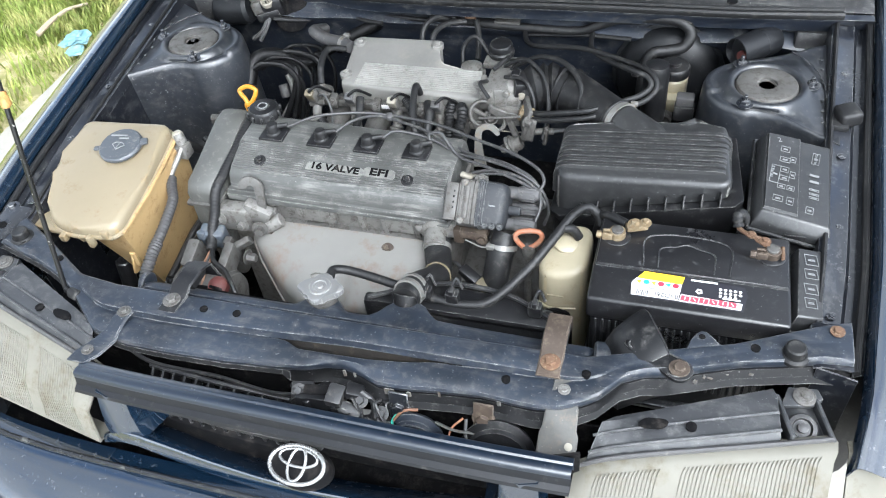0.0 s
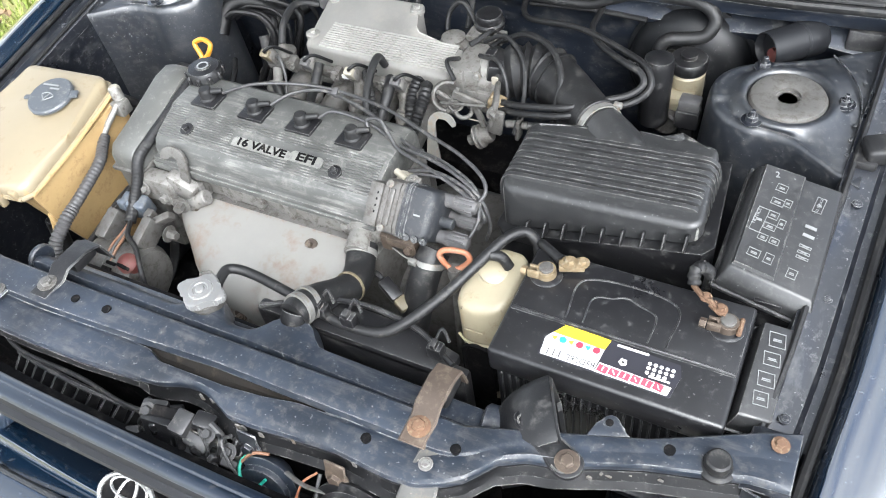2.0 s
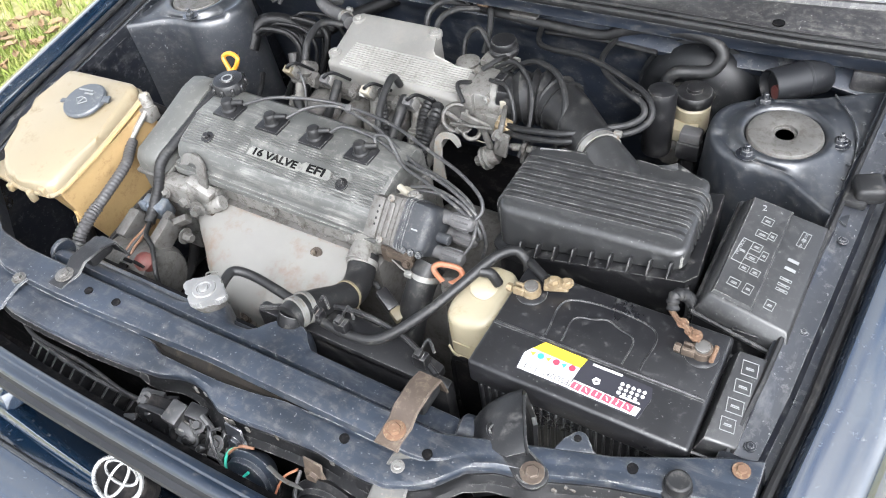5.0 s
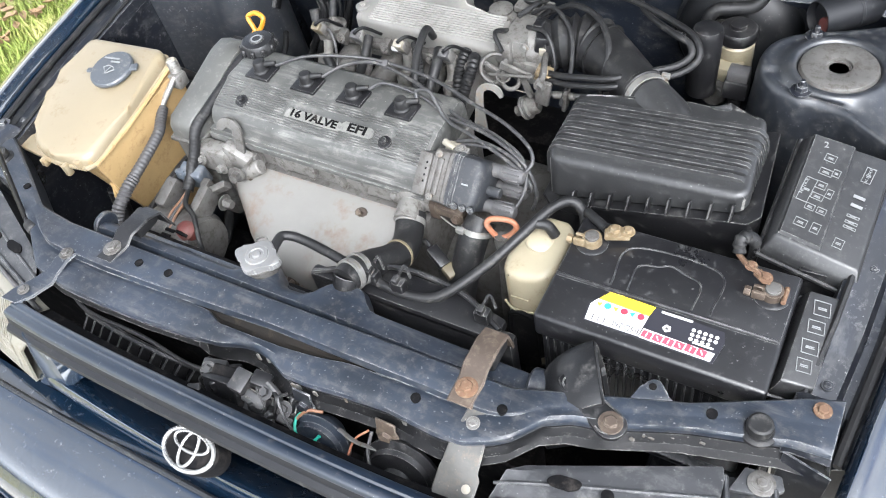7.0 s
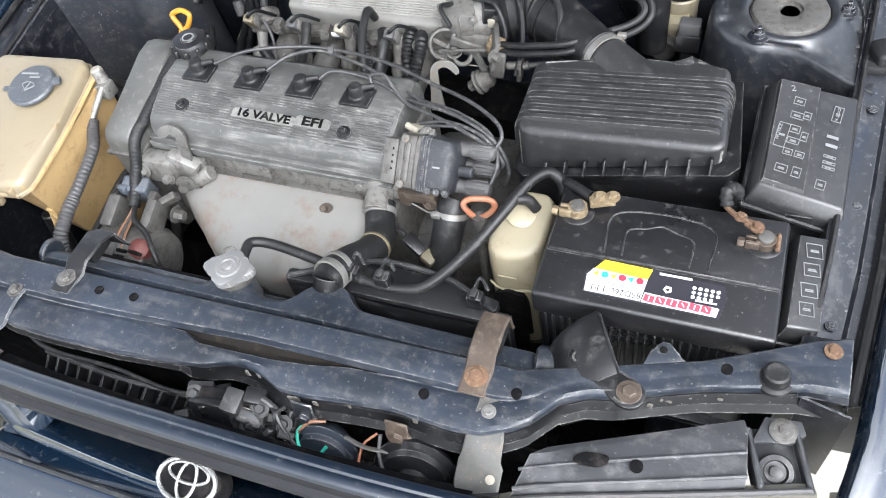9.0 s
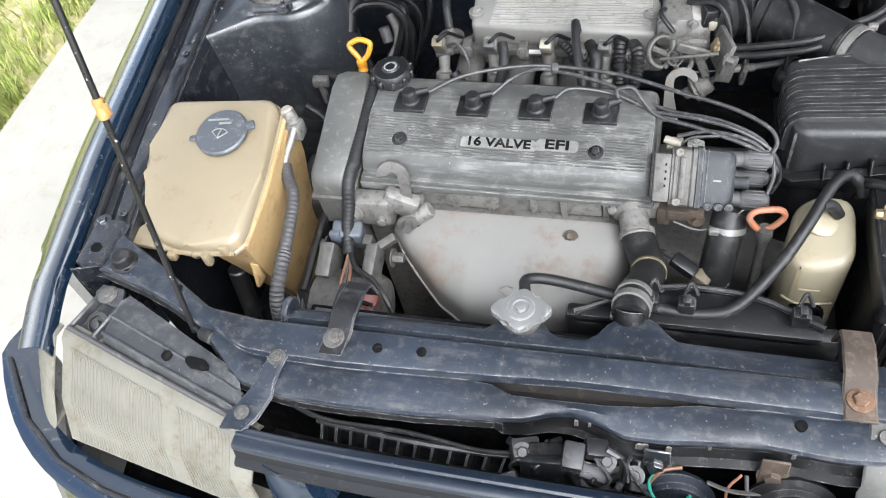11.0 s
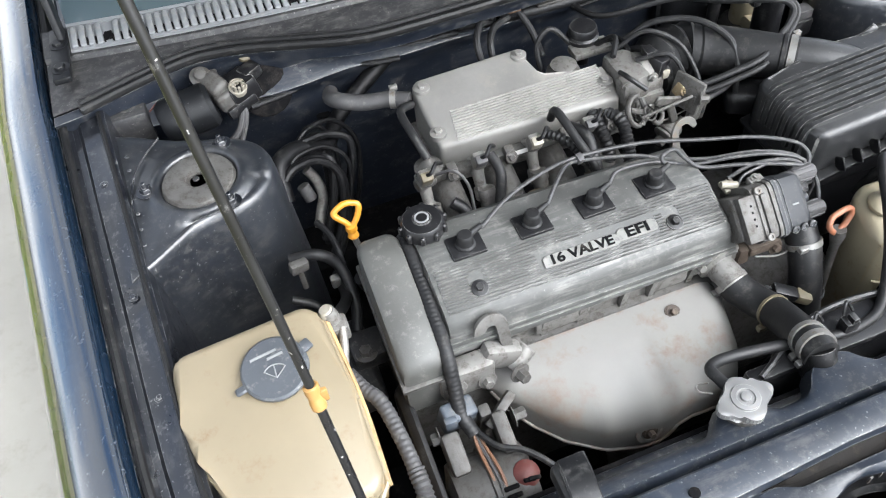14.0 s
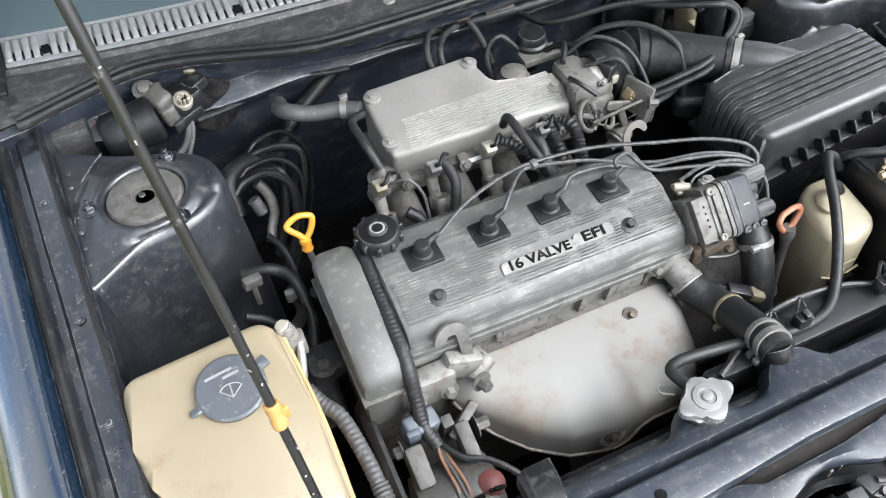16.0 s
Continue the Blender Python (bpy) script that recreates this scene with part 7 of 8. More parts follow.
part("pulley", lathe((-0.385, 0.150, 0.648), (1, 0, 0), [(0.02, 0), (0.034, 0.001), (0.030, 0.005), (0.034, 0.009), (0.030, 0.013), (0.02, 0.016)], 28), CASTDK, alt)
part("adjuster_arm", merged([box((-0.276, 0.220, 0.709), (0.050, 0.012, 0.018), 0.003, 2, (25, -20, 30)), box((-0.295, 0.228, 0.685), (0.014, 0.016, 0.07), 0.003, 2, (10, 0, 0)), bolt((-0.262, 0.215, 0.690), (1, 0, 0), 0.008, 0.016)]), CASTDK, alt, "cast adjuster arm")
part("adjuster_bolt", bolt((-0.240, 0.244, 0.733), (0.3, -1, 0.2), 0.008, 0.014), CASTDK, alt)
part("adjuster_bolt", bolt((-0.355, 0.215, 0.705), (-1, 0, 0), 0.008, 0.010), CASTDK, alt)
part("connector_block", merged([box((-0.326, 0.232, 0.713), (0.042, 0.026, 0.040), 0.005, 3, (12, 6, 8)), box((-0.338, 0.218, 0.725), (0.016, 0.010, 0.018), 0.003)]), BLUEGREY, alt, "dusty blue-grey connector block")
part("mount_casting", merged([box((-0.30, 0.268, 0.732), (0.07, 0.03, 0.05), 0.008), box((-0.255, 0.272, 0.742), (0.05, 0.022, 0.035), 0.006, 2, (0, 25, 0)), bolt((-0.318, 0.250, 0.738), (0, -1, 0.2), 0.008, 0.009), bolt((-0.278, 0.252, 0.728), (0, -1, 0.2), 0.007, 0.009), rod((-0.245, 0.262, 0.715), (-0.215, 0.275, 0.73), 0.012)]), CAST, alt, "grimy mount casting")
part("conduit", tube([(-0.314, 0.432, 0.815), (-0.314, 0.40, 0.817), (-0.315, 0.35, 0.806), (-0.317, 0.30, 0.794), (-0.319, 0.268, 0.783), (-0.321, 0.248, 0.752), (-0.323, 0.225, 0.725), (-0.316, 0.200, 0.712)], 0.0088, 12, 6, ripple=0.03), RUBBER, alt, "black corrugated conduit")
for k, m in enumerate((BROWNW, GREYRUB, BROWNW, RUBBER)):
    d = 0.004 * k
    part("wire", tube([(-0.316 + d * 0.4, 0.205, 0.714), (-0.318 + d, 0.185, 0.708), (-0.316 + d * 1.4, 0.150, 0.706), (-0.312 + d, 0.12, 0.69)] if k < 3 else [(-0.314, 0.202, 0.716), (-0.297, 0.175, 0.716), (-0.270, 0.160, 0.712), (-0.245, 0.135, 0.700), (-0.235, 0.12, 0.67)], 0.0022 if k < 3 else 0.004, 7), m, alt)
part("belt", tube([(-0.377, 0.150, 0.684), (-0.377, 0.28, 0.70), (-0.377, 0.32, 0.62), (-0.377, 0.24, 0.50), (-0.377, 0.12, 0.62), (-0.377, 0.150, 0.684)], 0.006, 8, flat=1.6), RUBBER, alt, "black drive belt")

# ---- distributor and leads ----
CAPDK = material("dark_grey_bakelite", (0.0165, 0.018, 0.021), 0.55, var=0.3, dirt=(0.07, 0.068, 0.065), amount=0.35, dscale=26, bump=0.2, spec=0.28, wear=(0.24, 0.24, 0.23), wide=0.0025)
LEADM = material("dusty_lead_rubber", (0.020, 0.020, 0.021), 0.5, var=0.3, dirt=(0.12, 0.115, 0.105), amount=0.35, dscale=40, bump=0.15)
dist = thing("distributor", (0.14, 0.32, 0.70), "black distributor with cast flange and four leads", "distributor")
def cap_ring(x, r, n=40):
    """Rounded square section of the cap, set on its corner."""
    out = []
    for k in range(n):
        a = 2 * math.pi * k / n
        g = r / (abs(math.cos(a)) ** 7.0 + abs(math.sin(a)) ** 7.0) ** (1 / 7.0)
        out.append(V(x, 0.314 + g * math.cos(a + radians(42)), 0.782 + g * math.sin(a + radians(42))))
    return out


on_cap = lambda x, u, h: (x, 0.314 - 0.669 * h + 0.743 * u, 0.782 + 0.743 * h + 0.669 * u)
part("flange", loft([cap_ring(0.072, 0.026), cap_ring(0.074, 0.0285), cap_ring(0.094, 0.0285), cap_ring(0.0955, 0.027)]), CASTDK, dist, "grimy cast neck")
fl = part("side_plate", box(on_cap(0.0855, -0.002, 0.033), (0.0190, 0.058, 0.012), 0.0015, 2, (42, 0, 0)), CASTDK, dist, "grimy alloy plate")
for k in range(4):
    part("plate_mark", box(on_cap(0.0895, 0.014 - 0.0085 * k, 0.0392), (0.0022, 0.0030, 0.0006), 0, 1, (42, 0, 0)), VOID, fl)
housing = part("housing", loft([cap_ring(0.095, 0.0345), cap_ring(0.0960, 0.0365), cap_ring(0.1175, 0.0365), cap_ring(0.1185, 0.0350), cap_ring(0.1195, 0.0350), cap_ring(0.1200, 0.0375), cap_ring(0.1245, 0.0375)]), CASTDK, dist, "grimy cast housing")
part("housing_rib", merged([box(on_cap(0.1090, -0.001, 0.0375), (0.0075, 0.050, 0.005), 0.002, 2, (42, 0, 0)), box(on_cap(0.1010, -0.001, 0.0368), (0.0050, 0.062, 0.003), 0.001, 1, (42, 0, 0))]), CASTDK, housing)
for u in (0.029, -0.030):
    part("housing_screw", lathe(on_cap(0.1040, u, 0.036), (0, -0.669, 0.743), [(0.0052, 0), (0.0052, 0.0035), (0.0042, 0.0045), (0.0022, 0.0045), (0.002, 0.003)], 16), DULL, housing)
capd = part("cap", loft([cap_ring(0.124, 0.0365), cap_ring(0.126, 0.0385), cap_ring(0.131, 0.0385), cap_ring(0.1325, 0.0365), cap_ring(0.158, 0.0358), cap_ring(0.165, 0.0335), cap_ring(0.169, 0.028), cap_ring(0.170, 0.012)]), CAPDK, dist, "dark grey bakelite distributor cap")
part("cap_seam", tube(cap_ring(0.1365, 0.0366) + cap_ring(0.1365, 0.0366)[:1], 0.0008, 6, 1), CAPDK, capd)
part("cap_mark", box(on_cap(0.1490, -0.002, 0.0364), (0.0095, 0.0022, 0.0012), 0.0003, 1, (42, 0, 0)), PRINT, capd)
for k in range(3):
    part("cap_dimple", lathe(on_cap(0.141 + 0.012 * k, -0.0325, 0.0335), (0, -0.8, 0.4), [(0.0052, -0.002), (0.0050, 0.0022), (0.003, 0.0028), (0.002, 0.0015)], 14), CAPDK, capd)
part("cap_clip", merged([box((0.122, 0.336, 0.815), (0.020, 0.012, 0.010), 0.002), bolt((0.122, 0.336, 0.820), r=0.004, h=0.004)]), CAST, dist, "dull clip on the housing")
for y, z, full in ((0.336, 0.796, 1), (0.301, 0.762, 1), (0.311, 0.781, 0), (0.338, 0.762, 1)):
    if not full:
        part("cap_nub", rod((0.166, y, z), (0.188, y, z), 0.0075, 12), CAPDK, capd)
        continue
    boot = part("lead_tower", merged([rod((0.163, y, z), (0.184, y, z), 0.0095, 14), lathe((0.180, y, z), (1, 0, 0), [(0.010, 0), (0.0112, 0.003), (0.0108, 0.026), (0.0085, 0.032), (0.005, 0.034)], 16)]), GREYRUB, capd, "ribbed grey rubber lead boot")
    for a in (k * math.pi / 4 for k in range(8)):
        part("boot_rib", box((0.196, y + 0.0108 * math.cos(a), z + 0.0108 * math.sin(a)), (0.024, 0.0028, 0.0028), 0.001, 1, (math.degrees(a), 0, 0)), GREYRUB, boot)
part("base_clamp", merged([box((0.118, 0.292, 0.745), (0.046, 0.026, 0.018), 0.005), bolt((0.132, 0.280, 0.742), (0, -1, 0.3), 0.006, 0.008), box((0.092, 0.296, 0.735), (0.018, 0.025, 0.03), 0.004)]), RUST, dist, "rusty clamp bracket")
part("braided_wire", merged([tube([(0.105, 0.280, 0.735), (0.135, 0.272, 0.732), (0.165, 0.275, 0.745), (0.185, 0.288, 0.758)], 0.0012, 5), tube([(0.108, 0.279, 0.735), (0.14, 0.270, 0.735), (0.168, 0.277, 0.75)], 0.001, 5)]), STEEL, dist)
leads = (
    [(-0.226, 0.389, 0.837), (-0.18, 0.413, 0.846), (-0.12, 0.438, 0.841), (-0.065, 0.452, 0.832), (0.02, 0.443, 0.829), (0.10, 0.417, 0.825), (0.16, 0.395, 0.824), (0.203, 0.372, 0.818), (0.216, 0.356, 0.808), (0.210, 0.342, 0.798)],
    [(-0.139, 0.389, 0.836), (-0.115, 0.413, 0.844), (-0.09, 0.438, 0.838), (-0.065, 0.447, 0.829), (0.0, 0.431, 0.825), (0.04, 0.416, 0.817), (0.09, 0.395, 0.814), (0.15, 0.378, 0.817), (0.20, 0.358, 0.806), (0.216, 0.330, 0.785), (0.210, 0.306, 0.764)],
    [(-0.056, 0.389, 0.834), (-0.035, 0.402, 0.840), (0.02, 0.406, 0.828), (0.07, 0.394, 0.813), (0.12, 0.380, 0.818), (0.168, 0.364, 0.818), (0.210, 0.350, 0.800), (0.226, 0.340, 0.765), (0.220, 0.336, 0.735)],
    [(0.026, 0.389, 0.831), (0.022, 0.397, 0.844), (0.040, 0.400, 0.847), (0.054, 0.394, 0.832), (0.075, 0.383, 0.816), (0.12, 0.368, 0.815), (0.17, 0.350, 0.812), (0.205, 0.340, 0.802), (0.212, 0.337, 0.798)],
    [(0.10, 0.360, 0.806), (0.14, 0.362, 0.814), (0.19, 0.352, 0.808), (0.220, 0.338, 0.778), (0.210, 0.338, 0.764)])
for q in leads:
    ld = thing("spark_plug_lead", q[0], "thin dusty black ignition lead", "ignition lead", group="ignition leads")
    part("lead", tube(q, 0.0027, 9, 8), LEADM, ld)
cl = thing("lead_clip", (-0.065, 0.45, 0.825), "small grey clip joining two leads", "clip")
part("clip_body", box((-0.065, 0.4495, 0.8305), (0.010, 0.013, 0.012), 0.003, 2, (20, 5, 10)), GREYRUB, cl)
wt = thing("ground_terminal", (0.10, 0.345, 0.79), "pale taped ring terminal on a thin dark wire", "terminal")
part("terminal", merged([rod((0.085, 0.352, 0.808), (0.105, 0.345, 0.806), 0.005, 10), box((0.098, 0.352, 0.80), (0.02, 0.02, 0.006), 0.002)]), WHITEP, wt)
part("wire", tube([(0.105, 0.345, 0.806), (0.118, 0.352, 0.812), (0.150, 0.356, 0.813), (0.165, 0.362, 0.806)], 0.0022, 7), LEADM, wt)
hk = thing("transmission_dipstick", (0.21, 0.264, 0.70), "faded orange dipstick handle on steel tube", "dipstick")
part("handle", tube([(0.205, 0.262, 0.752), (0.194, 0.262, 0.765), (0.190, 0.263, 0.776), (0.198, 0.268, 0.782), (0.222, 0.272, 0.782), (0.229, 0.270, 0.772), (0.218, 0.265, 0.758), (0.205, 0.262, 0.752)], 0.004, 10), ORANGE, hk)
part("dipstick_tube", merged([lathe((0.210, 0.262, 0.758), (0, -0.1, -1), [(0.009, 0), (0.010, 0.01), (0.008, 0.02), (0.006, 0.03), (0.006, 0.16)], 14)]), CASTDK, hk)
gp = thing("loose_connector", (0.13, 0.228, 0.69), "grey two-pin connector with brown tip on cut wires", "connector")
part("plug", box((0.122, 0.232, 0.708), (0.034, 0.018, 0.014), 0.003, 2, (0, 20, -25)), BLACKP, gp)
part("plug_tip", box((0.145, 0.222, 0.699), (0.020, 0.018, 0.014), 0.003, 2, (0, 20, -25)), AMBERG, gp)
part("wire", tube([(0.106, 0.24, 0.714), (0.095, 0.245, 0.717), (0.085, 0.25, 0.70)], 0.0035, 7), RUBBER, gp)
part("wire", tube([(0.155, 0.218, 0.695), (0.17, 0.215, 0.69), (0.178, 0.222, 0.695)], 0.002, 6), RUBBER, gp)

# ---- engine dipstick ----
dip = thing("oil_dipstick", (-0.363, 0.50, 0.70), "yellow looped oil dipstick handle", "dipstick")
part("handle", merged([tube([(-0.366, 0.497, 0.789), (-0.372, 0.501, 0.798), (-0.382, 0.506, 0.808), (-0.382, 0.509, 0.814), (-0.367, 0.512, 0.820), (-0.352, 0.510, 0.817), (-0.350, 0.507, 0.811), (-0.356, 0.502, 0.799), (-0.366, 0.497, 0.789)], 0.0042, 10), lathe((-0.3665, 0.495, 0.772), (0, 0.15, 1), [(0.006, 0), (0.008, 0.003), (0.006, 0.010), (0.008, 0.014), (0.0075, 0.020), (0.004, 0.022)], 14)]), YELLOW, dip)
part("dipstick_tube", tube([(-0.3665, 0.495, 0.776), (-0.363, 0.488, 0.755), (-0.35, 0.47, 0.70), (-0.34, 0.46, 0.60)], 0.0045, 8), CASTDK, dip)

# ---- air scoop, strap brackets at the front ----
scoop = thing("air_scoop", (0.38, 0.10, 0.70), "dusty black plastic air scoop with mounting flange", "air scoop")
rings = []
for k in range(9):
    a = radians(k * 90 / 8)
    c = V(0.414 - 0.050 * math.cos(a), 0.096 + 0.008 * k / 8, 0.742 + 0.052 * math.sin(a))
    d, up, side = V(math.sin(a), 0, math.cos(a)), V(-math.cos(a), 0, math.sin(a)), V(0, 1, 0)
    g = 1 + 0.12 * k / 8
    rings.append([c + (up * u * 0.032 + side * w * 0.034) * g for u, w in ((-1, -0.8), (-0.8, -1), (0.8, -1), (1, -0.7), (1, 0.7), (0.8, 1), (-0.8, 1), (-1, 0.8))])
turned = Matrix.Translation((0.418, 0.094, 0.752)) @ Euler((0, radians(-10), radians(28))).to_matrix().to_4x4() @ Matrix.Translation((-0.412, -0.100, -0.76))
rings = [[turned @ p for p in r] for r in rings]
part("scoop_duct", loft(rings, caps=False), BLACKP, scoop, sharp=50)
mid = sum(rings[-1], V(0, 0, 0)) / 8
inward = (sum(rings[-2], V(0, 0, 0)) / 8 - mid).normalized()
part("scoop_mouth", loft([[p.lerp(mid, 0.02) - inward * 0.0005 for p in rings[-1]], [p.lerp(mid, 0.10) - inward * 0.003 for p in rings[-1]], [p.lerp(mid, 0.16) + inward * 0.004 for p in rings[-1]]], caps=False), BLACKP, scoop, "rolled lip of the scoop")
part("scoop_throat", loft([[p.lerp(mid, 0.15) + inward * 0.002 for p in rings[-1]], [p.lerp(mid, 0.5) + inward * 0.04 for p in rings[-1]]]), VOID, scoop, "dark scoop throat")
ends = [(0.441 + 0.017 * math.cos(radians(a)), 0.045 + 0.017 * math.sin(radians(a))) for a in range(-130, 41, 17)] + [(0.385 + 0.013 * math.cos(radians(a)), 0.075 + 0.010 * math.sin(radians(a))) for a in range(60, 231, 28)]
part("scoop_flange", prism(ends, 0.801, 0.8055, 0.0018, 2, lift=lambda x, y: (x - 0.37) * 0.03), BLACKP, scoop, "dusty dark mounting flange")
part("flange_groove", tube([(x * 0.86 + 0.058, y * 0.86 + 0.0085, 0.8062 + (x - 0.37) * 0.03) for x, y in ends], 0.0012, 6, 1), LIDP, scoop)
part("flange_bolt", bolt((0.441, 0.045, 0.8088), r=0.0075, h=0.005), RUST, scoop)
lug = thing("mounting_lug", (0.462, 0.092, 0.80), "dusty pressed steel mounting lug with hole", "bracket")
part("lug", merged([prism([(0.444, 0.078), (0.490, 0.096), (0.480, 0.100), (0.476, 0.108), (0.470, 0.113), (0.463, 0.113), (0.457, 0.107), (0.455, 0.098)], 0.799, 0.804, 0.002)]), BAY, lug)
part("lug_hole", lathe((0.465, 0.103, 0.8035), (0, 0, 1), [(0.0042, 0), (0.0042, 0.001), (0.003, 0.0012)], 14), VOID, lug)
STRAPM = material("weathered_grey_strap", (0.058, 0.057, 0.053), 0.65, 0.15, var=0.4, dirt=(0.10, 0.085, 0.068), amount=0.45, dscale=26, bump=0.4, specks=0.8, wear=(0.2, 0.195, 0.185))
tag = thing("grille_bracket", (0.31, -0.03, 0.78), "bare weathered steel grille bracket", "bracket", group="grille brackets")
path = [(0.012, 0.799, 0.015), (-0.010, 0.797, 0.017), (-0.030, 0.788, 0.020), (-0.048, 0.776, 0.021), (-0.052, 0.768, 0.024), (-0.072, 0.757, 0.024), (-0.086, 0.757, 0.020)]
part("strap", sheet([[V(0.311 - w, y, z - 0.002), V(0.311 - w + 0.002, y, z), V(0.311 + w - 0.002, y, z), V(0.311 + w, y, z - 0.002)] for y, z, w in path], 0.002), STRAPM, tag)
part("strap_screw", merged([bolt((0.310, -0.008, 0.7992), r=0.0045, h=0.0025)]), CAST, tag)
part("strap_screw", lathe((0.325, -0.064, 0.763), (0, -0.4, 1), [(0.005, 0), (0.005, 0.002), (0.002, 0.0025)], 14), WHITEP, tag)
tag2 = thing("grille_bracket", (-0.325, -0.03, 0.78), "dark blue grille bracket bolted to the support", "bracket", group="grille brackets")
path = [(0.010, 0.797, 0.010), (-0.018, 0.795, 0.012), (-0.034, 0.788, 0.012), (-0.050, 0.784, 0.017), (-0.080, 0.790, 0.020), (-0.098, 0.794, 0.015)]
part("strap", sheet([[V(-0.318 + y * 0.25 - w, y, z - 0.003), V(-0.318 + y * 0.25 - w + 0.002, y, z), V(-0.318 + y * 0.25 + w - 0.002, y, z), V(-0.318 + y * 0.25 + w, y, z - 0.003)] for y, z, w in path], 0.002), BAY, tag2)
part("strap_bolt", bolt((-0.318, -0.008, 0.798), r=0.0058, h=0.006), CASTDK, tag2)
part("strap_screw", bolt((-0.338, -0.076, 0.791), r=0.005, h=0.004), CASTDK, tag2)

# ---- bonnet latch ----
latch = thing("bonnet_latch", (0.01, -0.05, 0.70), "grimy black bonnet latch with springs and worn plate", "bonnet latch")
rnd = random.Random(11)
for c, s, r, m in (((-0.005, -0.055, 0.764), (0.036, 0.014, 0.024), (20, 0, 8), VOID), ((0.022, -0.060, 0.765), (0.022, 0.028, 0.034), (10, 8, 0), LATCHM), ((-0.028, -0.058, 0.758), (0.030, 0.022, 0.026), (0, 12, 20), LATCHM),
                   ((0.0, -0.072, 0.748), (0.06, 0.016, 0.05), (-15, 0, 5), BLACKP), ((0.040, -0.066, 0.748), (0.030, 0.016, 0.034), (20, 20, 0), LATCHM), ((0.060, -0.062, 0.728), (0.05, 0.028, 0.006), (30, 10, 8), STEEL),
                   ((0.085, -0.058, 0.722), (0.045, 0.02, 0.005), (25, 14, -8), RUST), ((0.03, -0.078, 0.72), (0.09, 0.010, 0.04), (-10, 6, 4), VOID), ((0.0, -0.095, 0.722), (0.022, 0.012, 0.04), (-25, 10, 0), HLHOUSE), ((0.045, -0.05, 0.772), (0.024, 0.02, 0.014), (0, 20, 10), BLACKP)):
    part("latch_plate", box(c, s, 0.003, 2, r), m, latch)
for k in range(30):
    c = (rnd.uniform(-0.045, 0.10), rnd.uniform(-0.088, -0.048), 0)
    c = (c[0], c[1], 0.772 - 0.55 * (-0.048 - c[1]) - 0.12 * max(0, c[0]) + rnd.uniform(-0.008, 0.006))
    s = (rnd.uniform(0.006, 0.022), rnd.uniform(0.004, 0.012), rnd.uniform(0.006, 0.022))
    part("latch_link", box(c, s, 0.0015, 1, (rnd.uniform(-40, 40), rnd.uniform(-40, 40), rnd.uniform(-60, 60))), (BLACKP, LATCHM, VOID, RUBBER)[k % 4], latch)
for k in range(6):
    x = -0.03 + 0.022 * k
    part("latch_wire", tube([(x, -0.05, 0.765), (x + rnd.uniform(-0.02, 0.02), -0.062, 0.772), (x + rnd.uniform(-0.02, 0.03), -0.075, 0.755), (x + rnd.uniform(0, 0.03), -0.082, 0.735)], 0.0022, 6), LATCHM if k % 2 else RUBBER, latch)
part("latch_spring", tube([(0.035 + 0.010 * math.cos(a), -0.062 - a * 0.0008, 0.755 + 0.010 * math.sin(a)) for a in (k * 0.7 for k in range(24))], 0.0016, 6, 2), STEEL, latch, "coil spring")
part("latch_hook", tube([(0.055, -0.050, 0.775), (0.072, -0.056, 0.765), (0.070, -0.064, 0.745), (0.052, -0.066, 0.738), (0.045, -0.062, 0.75)], 0.0042, 8), LATCHM, latch)
for k in range(5):
    part("latch_bolt", bolt((-0.03 + 0.028 * k + 0.004 * rnd.random(), -0.058 - 0.01 * rnd.random(), 0.770 - 0.012 * (k % 3)), (0.1, -0.5, 1), 0.006, 0.006), LATCHM, latch)
part("latch_cable", tube([(-0.03, -0.06, 0.755), (-0.08, -0.062, 0.75), (-0.16, -0.055, 0.752), (-0.26, -0.055, 0.755), (-0.33, -0.03, 0.75)], 0.003, 7), RUBBER, latch)

# ---- condenser fan shroud behind the grille ----
fan = thing("condenser_fan_shroud", (-0.15, -0.075, 0.62), "black ribbed plastic condenser fan shroud", "fan shroud")


def arc(t, k):
    """Three nested arcs of the shroud, from end to end."""
    x = -0.268 + 0.225 * t
    z = 0.728 + 0.018 * math.sin(math.pi * min(1, t * 0.9 + 0.1)) - 0.014 * t
    return V(x + 0.010 * k * (1 - t), -0.054 - 0.023 * k - 0.010 * math.sin(math.pi * t), z + 0.012 - 0.012 * k)


for k in range(3):
    part("arc_rail", tube([arc(t / 10, k) for t in range(11)], (0.004, 0.0036, 0.005)[k], 8, 3), BLACKP, fan)
for t in range(12):
    f = 0.03 + t * 0.085
    part("rib", loft([[arc(f, 0) + V(-0.0015, 0, 0.004), arc(f, 0) + V(0.0015, 0, 0.004), arc(f, 0) + V(0.0015, 0, -0.014), arc(f, 0) + V(-0.0015, 0, -0.014)], [arc(f, 1) + V(-0.008, 0, 0.004), arc(f, 1) + V(-0.005, 0, 0.004), arc(f, 1) + V(-0.005, 0, -0.018), arc(f, 1) + V(-0.008, 0, -0.018)], [arc(f, 2) + V(-0.016, 0, 0.004), arc(f, 2) + V(-0.012, 0, 0.004), arc(f, 2) + V(-0.012, 0, -0.02), arc(f, 2) + V(-0.016, 0, -0.02)]]), BLACKP, fan)
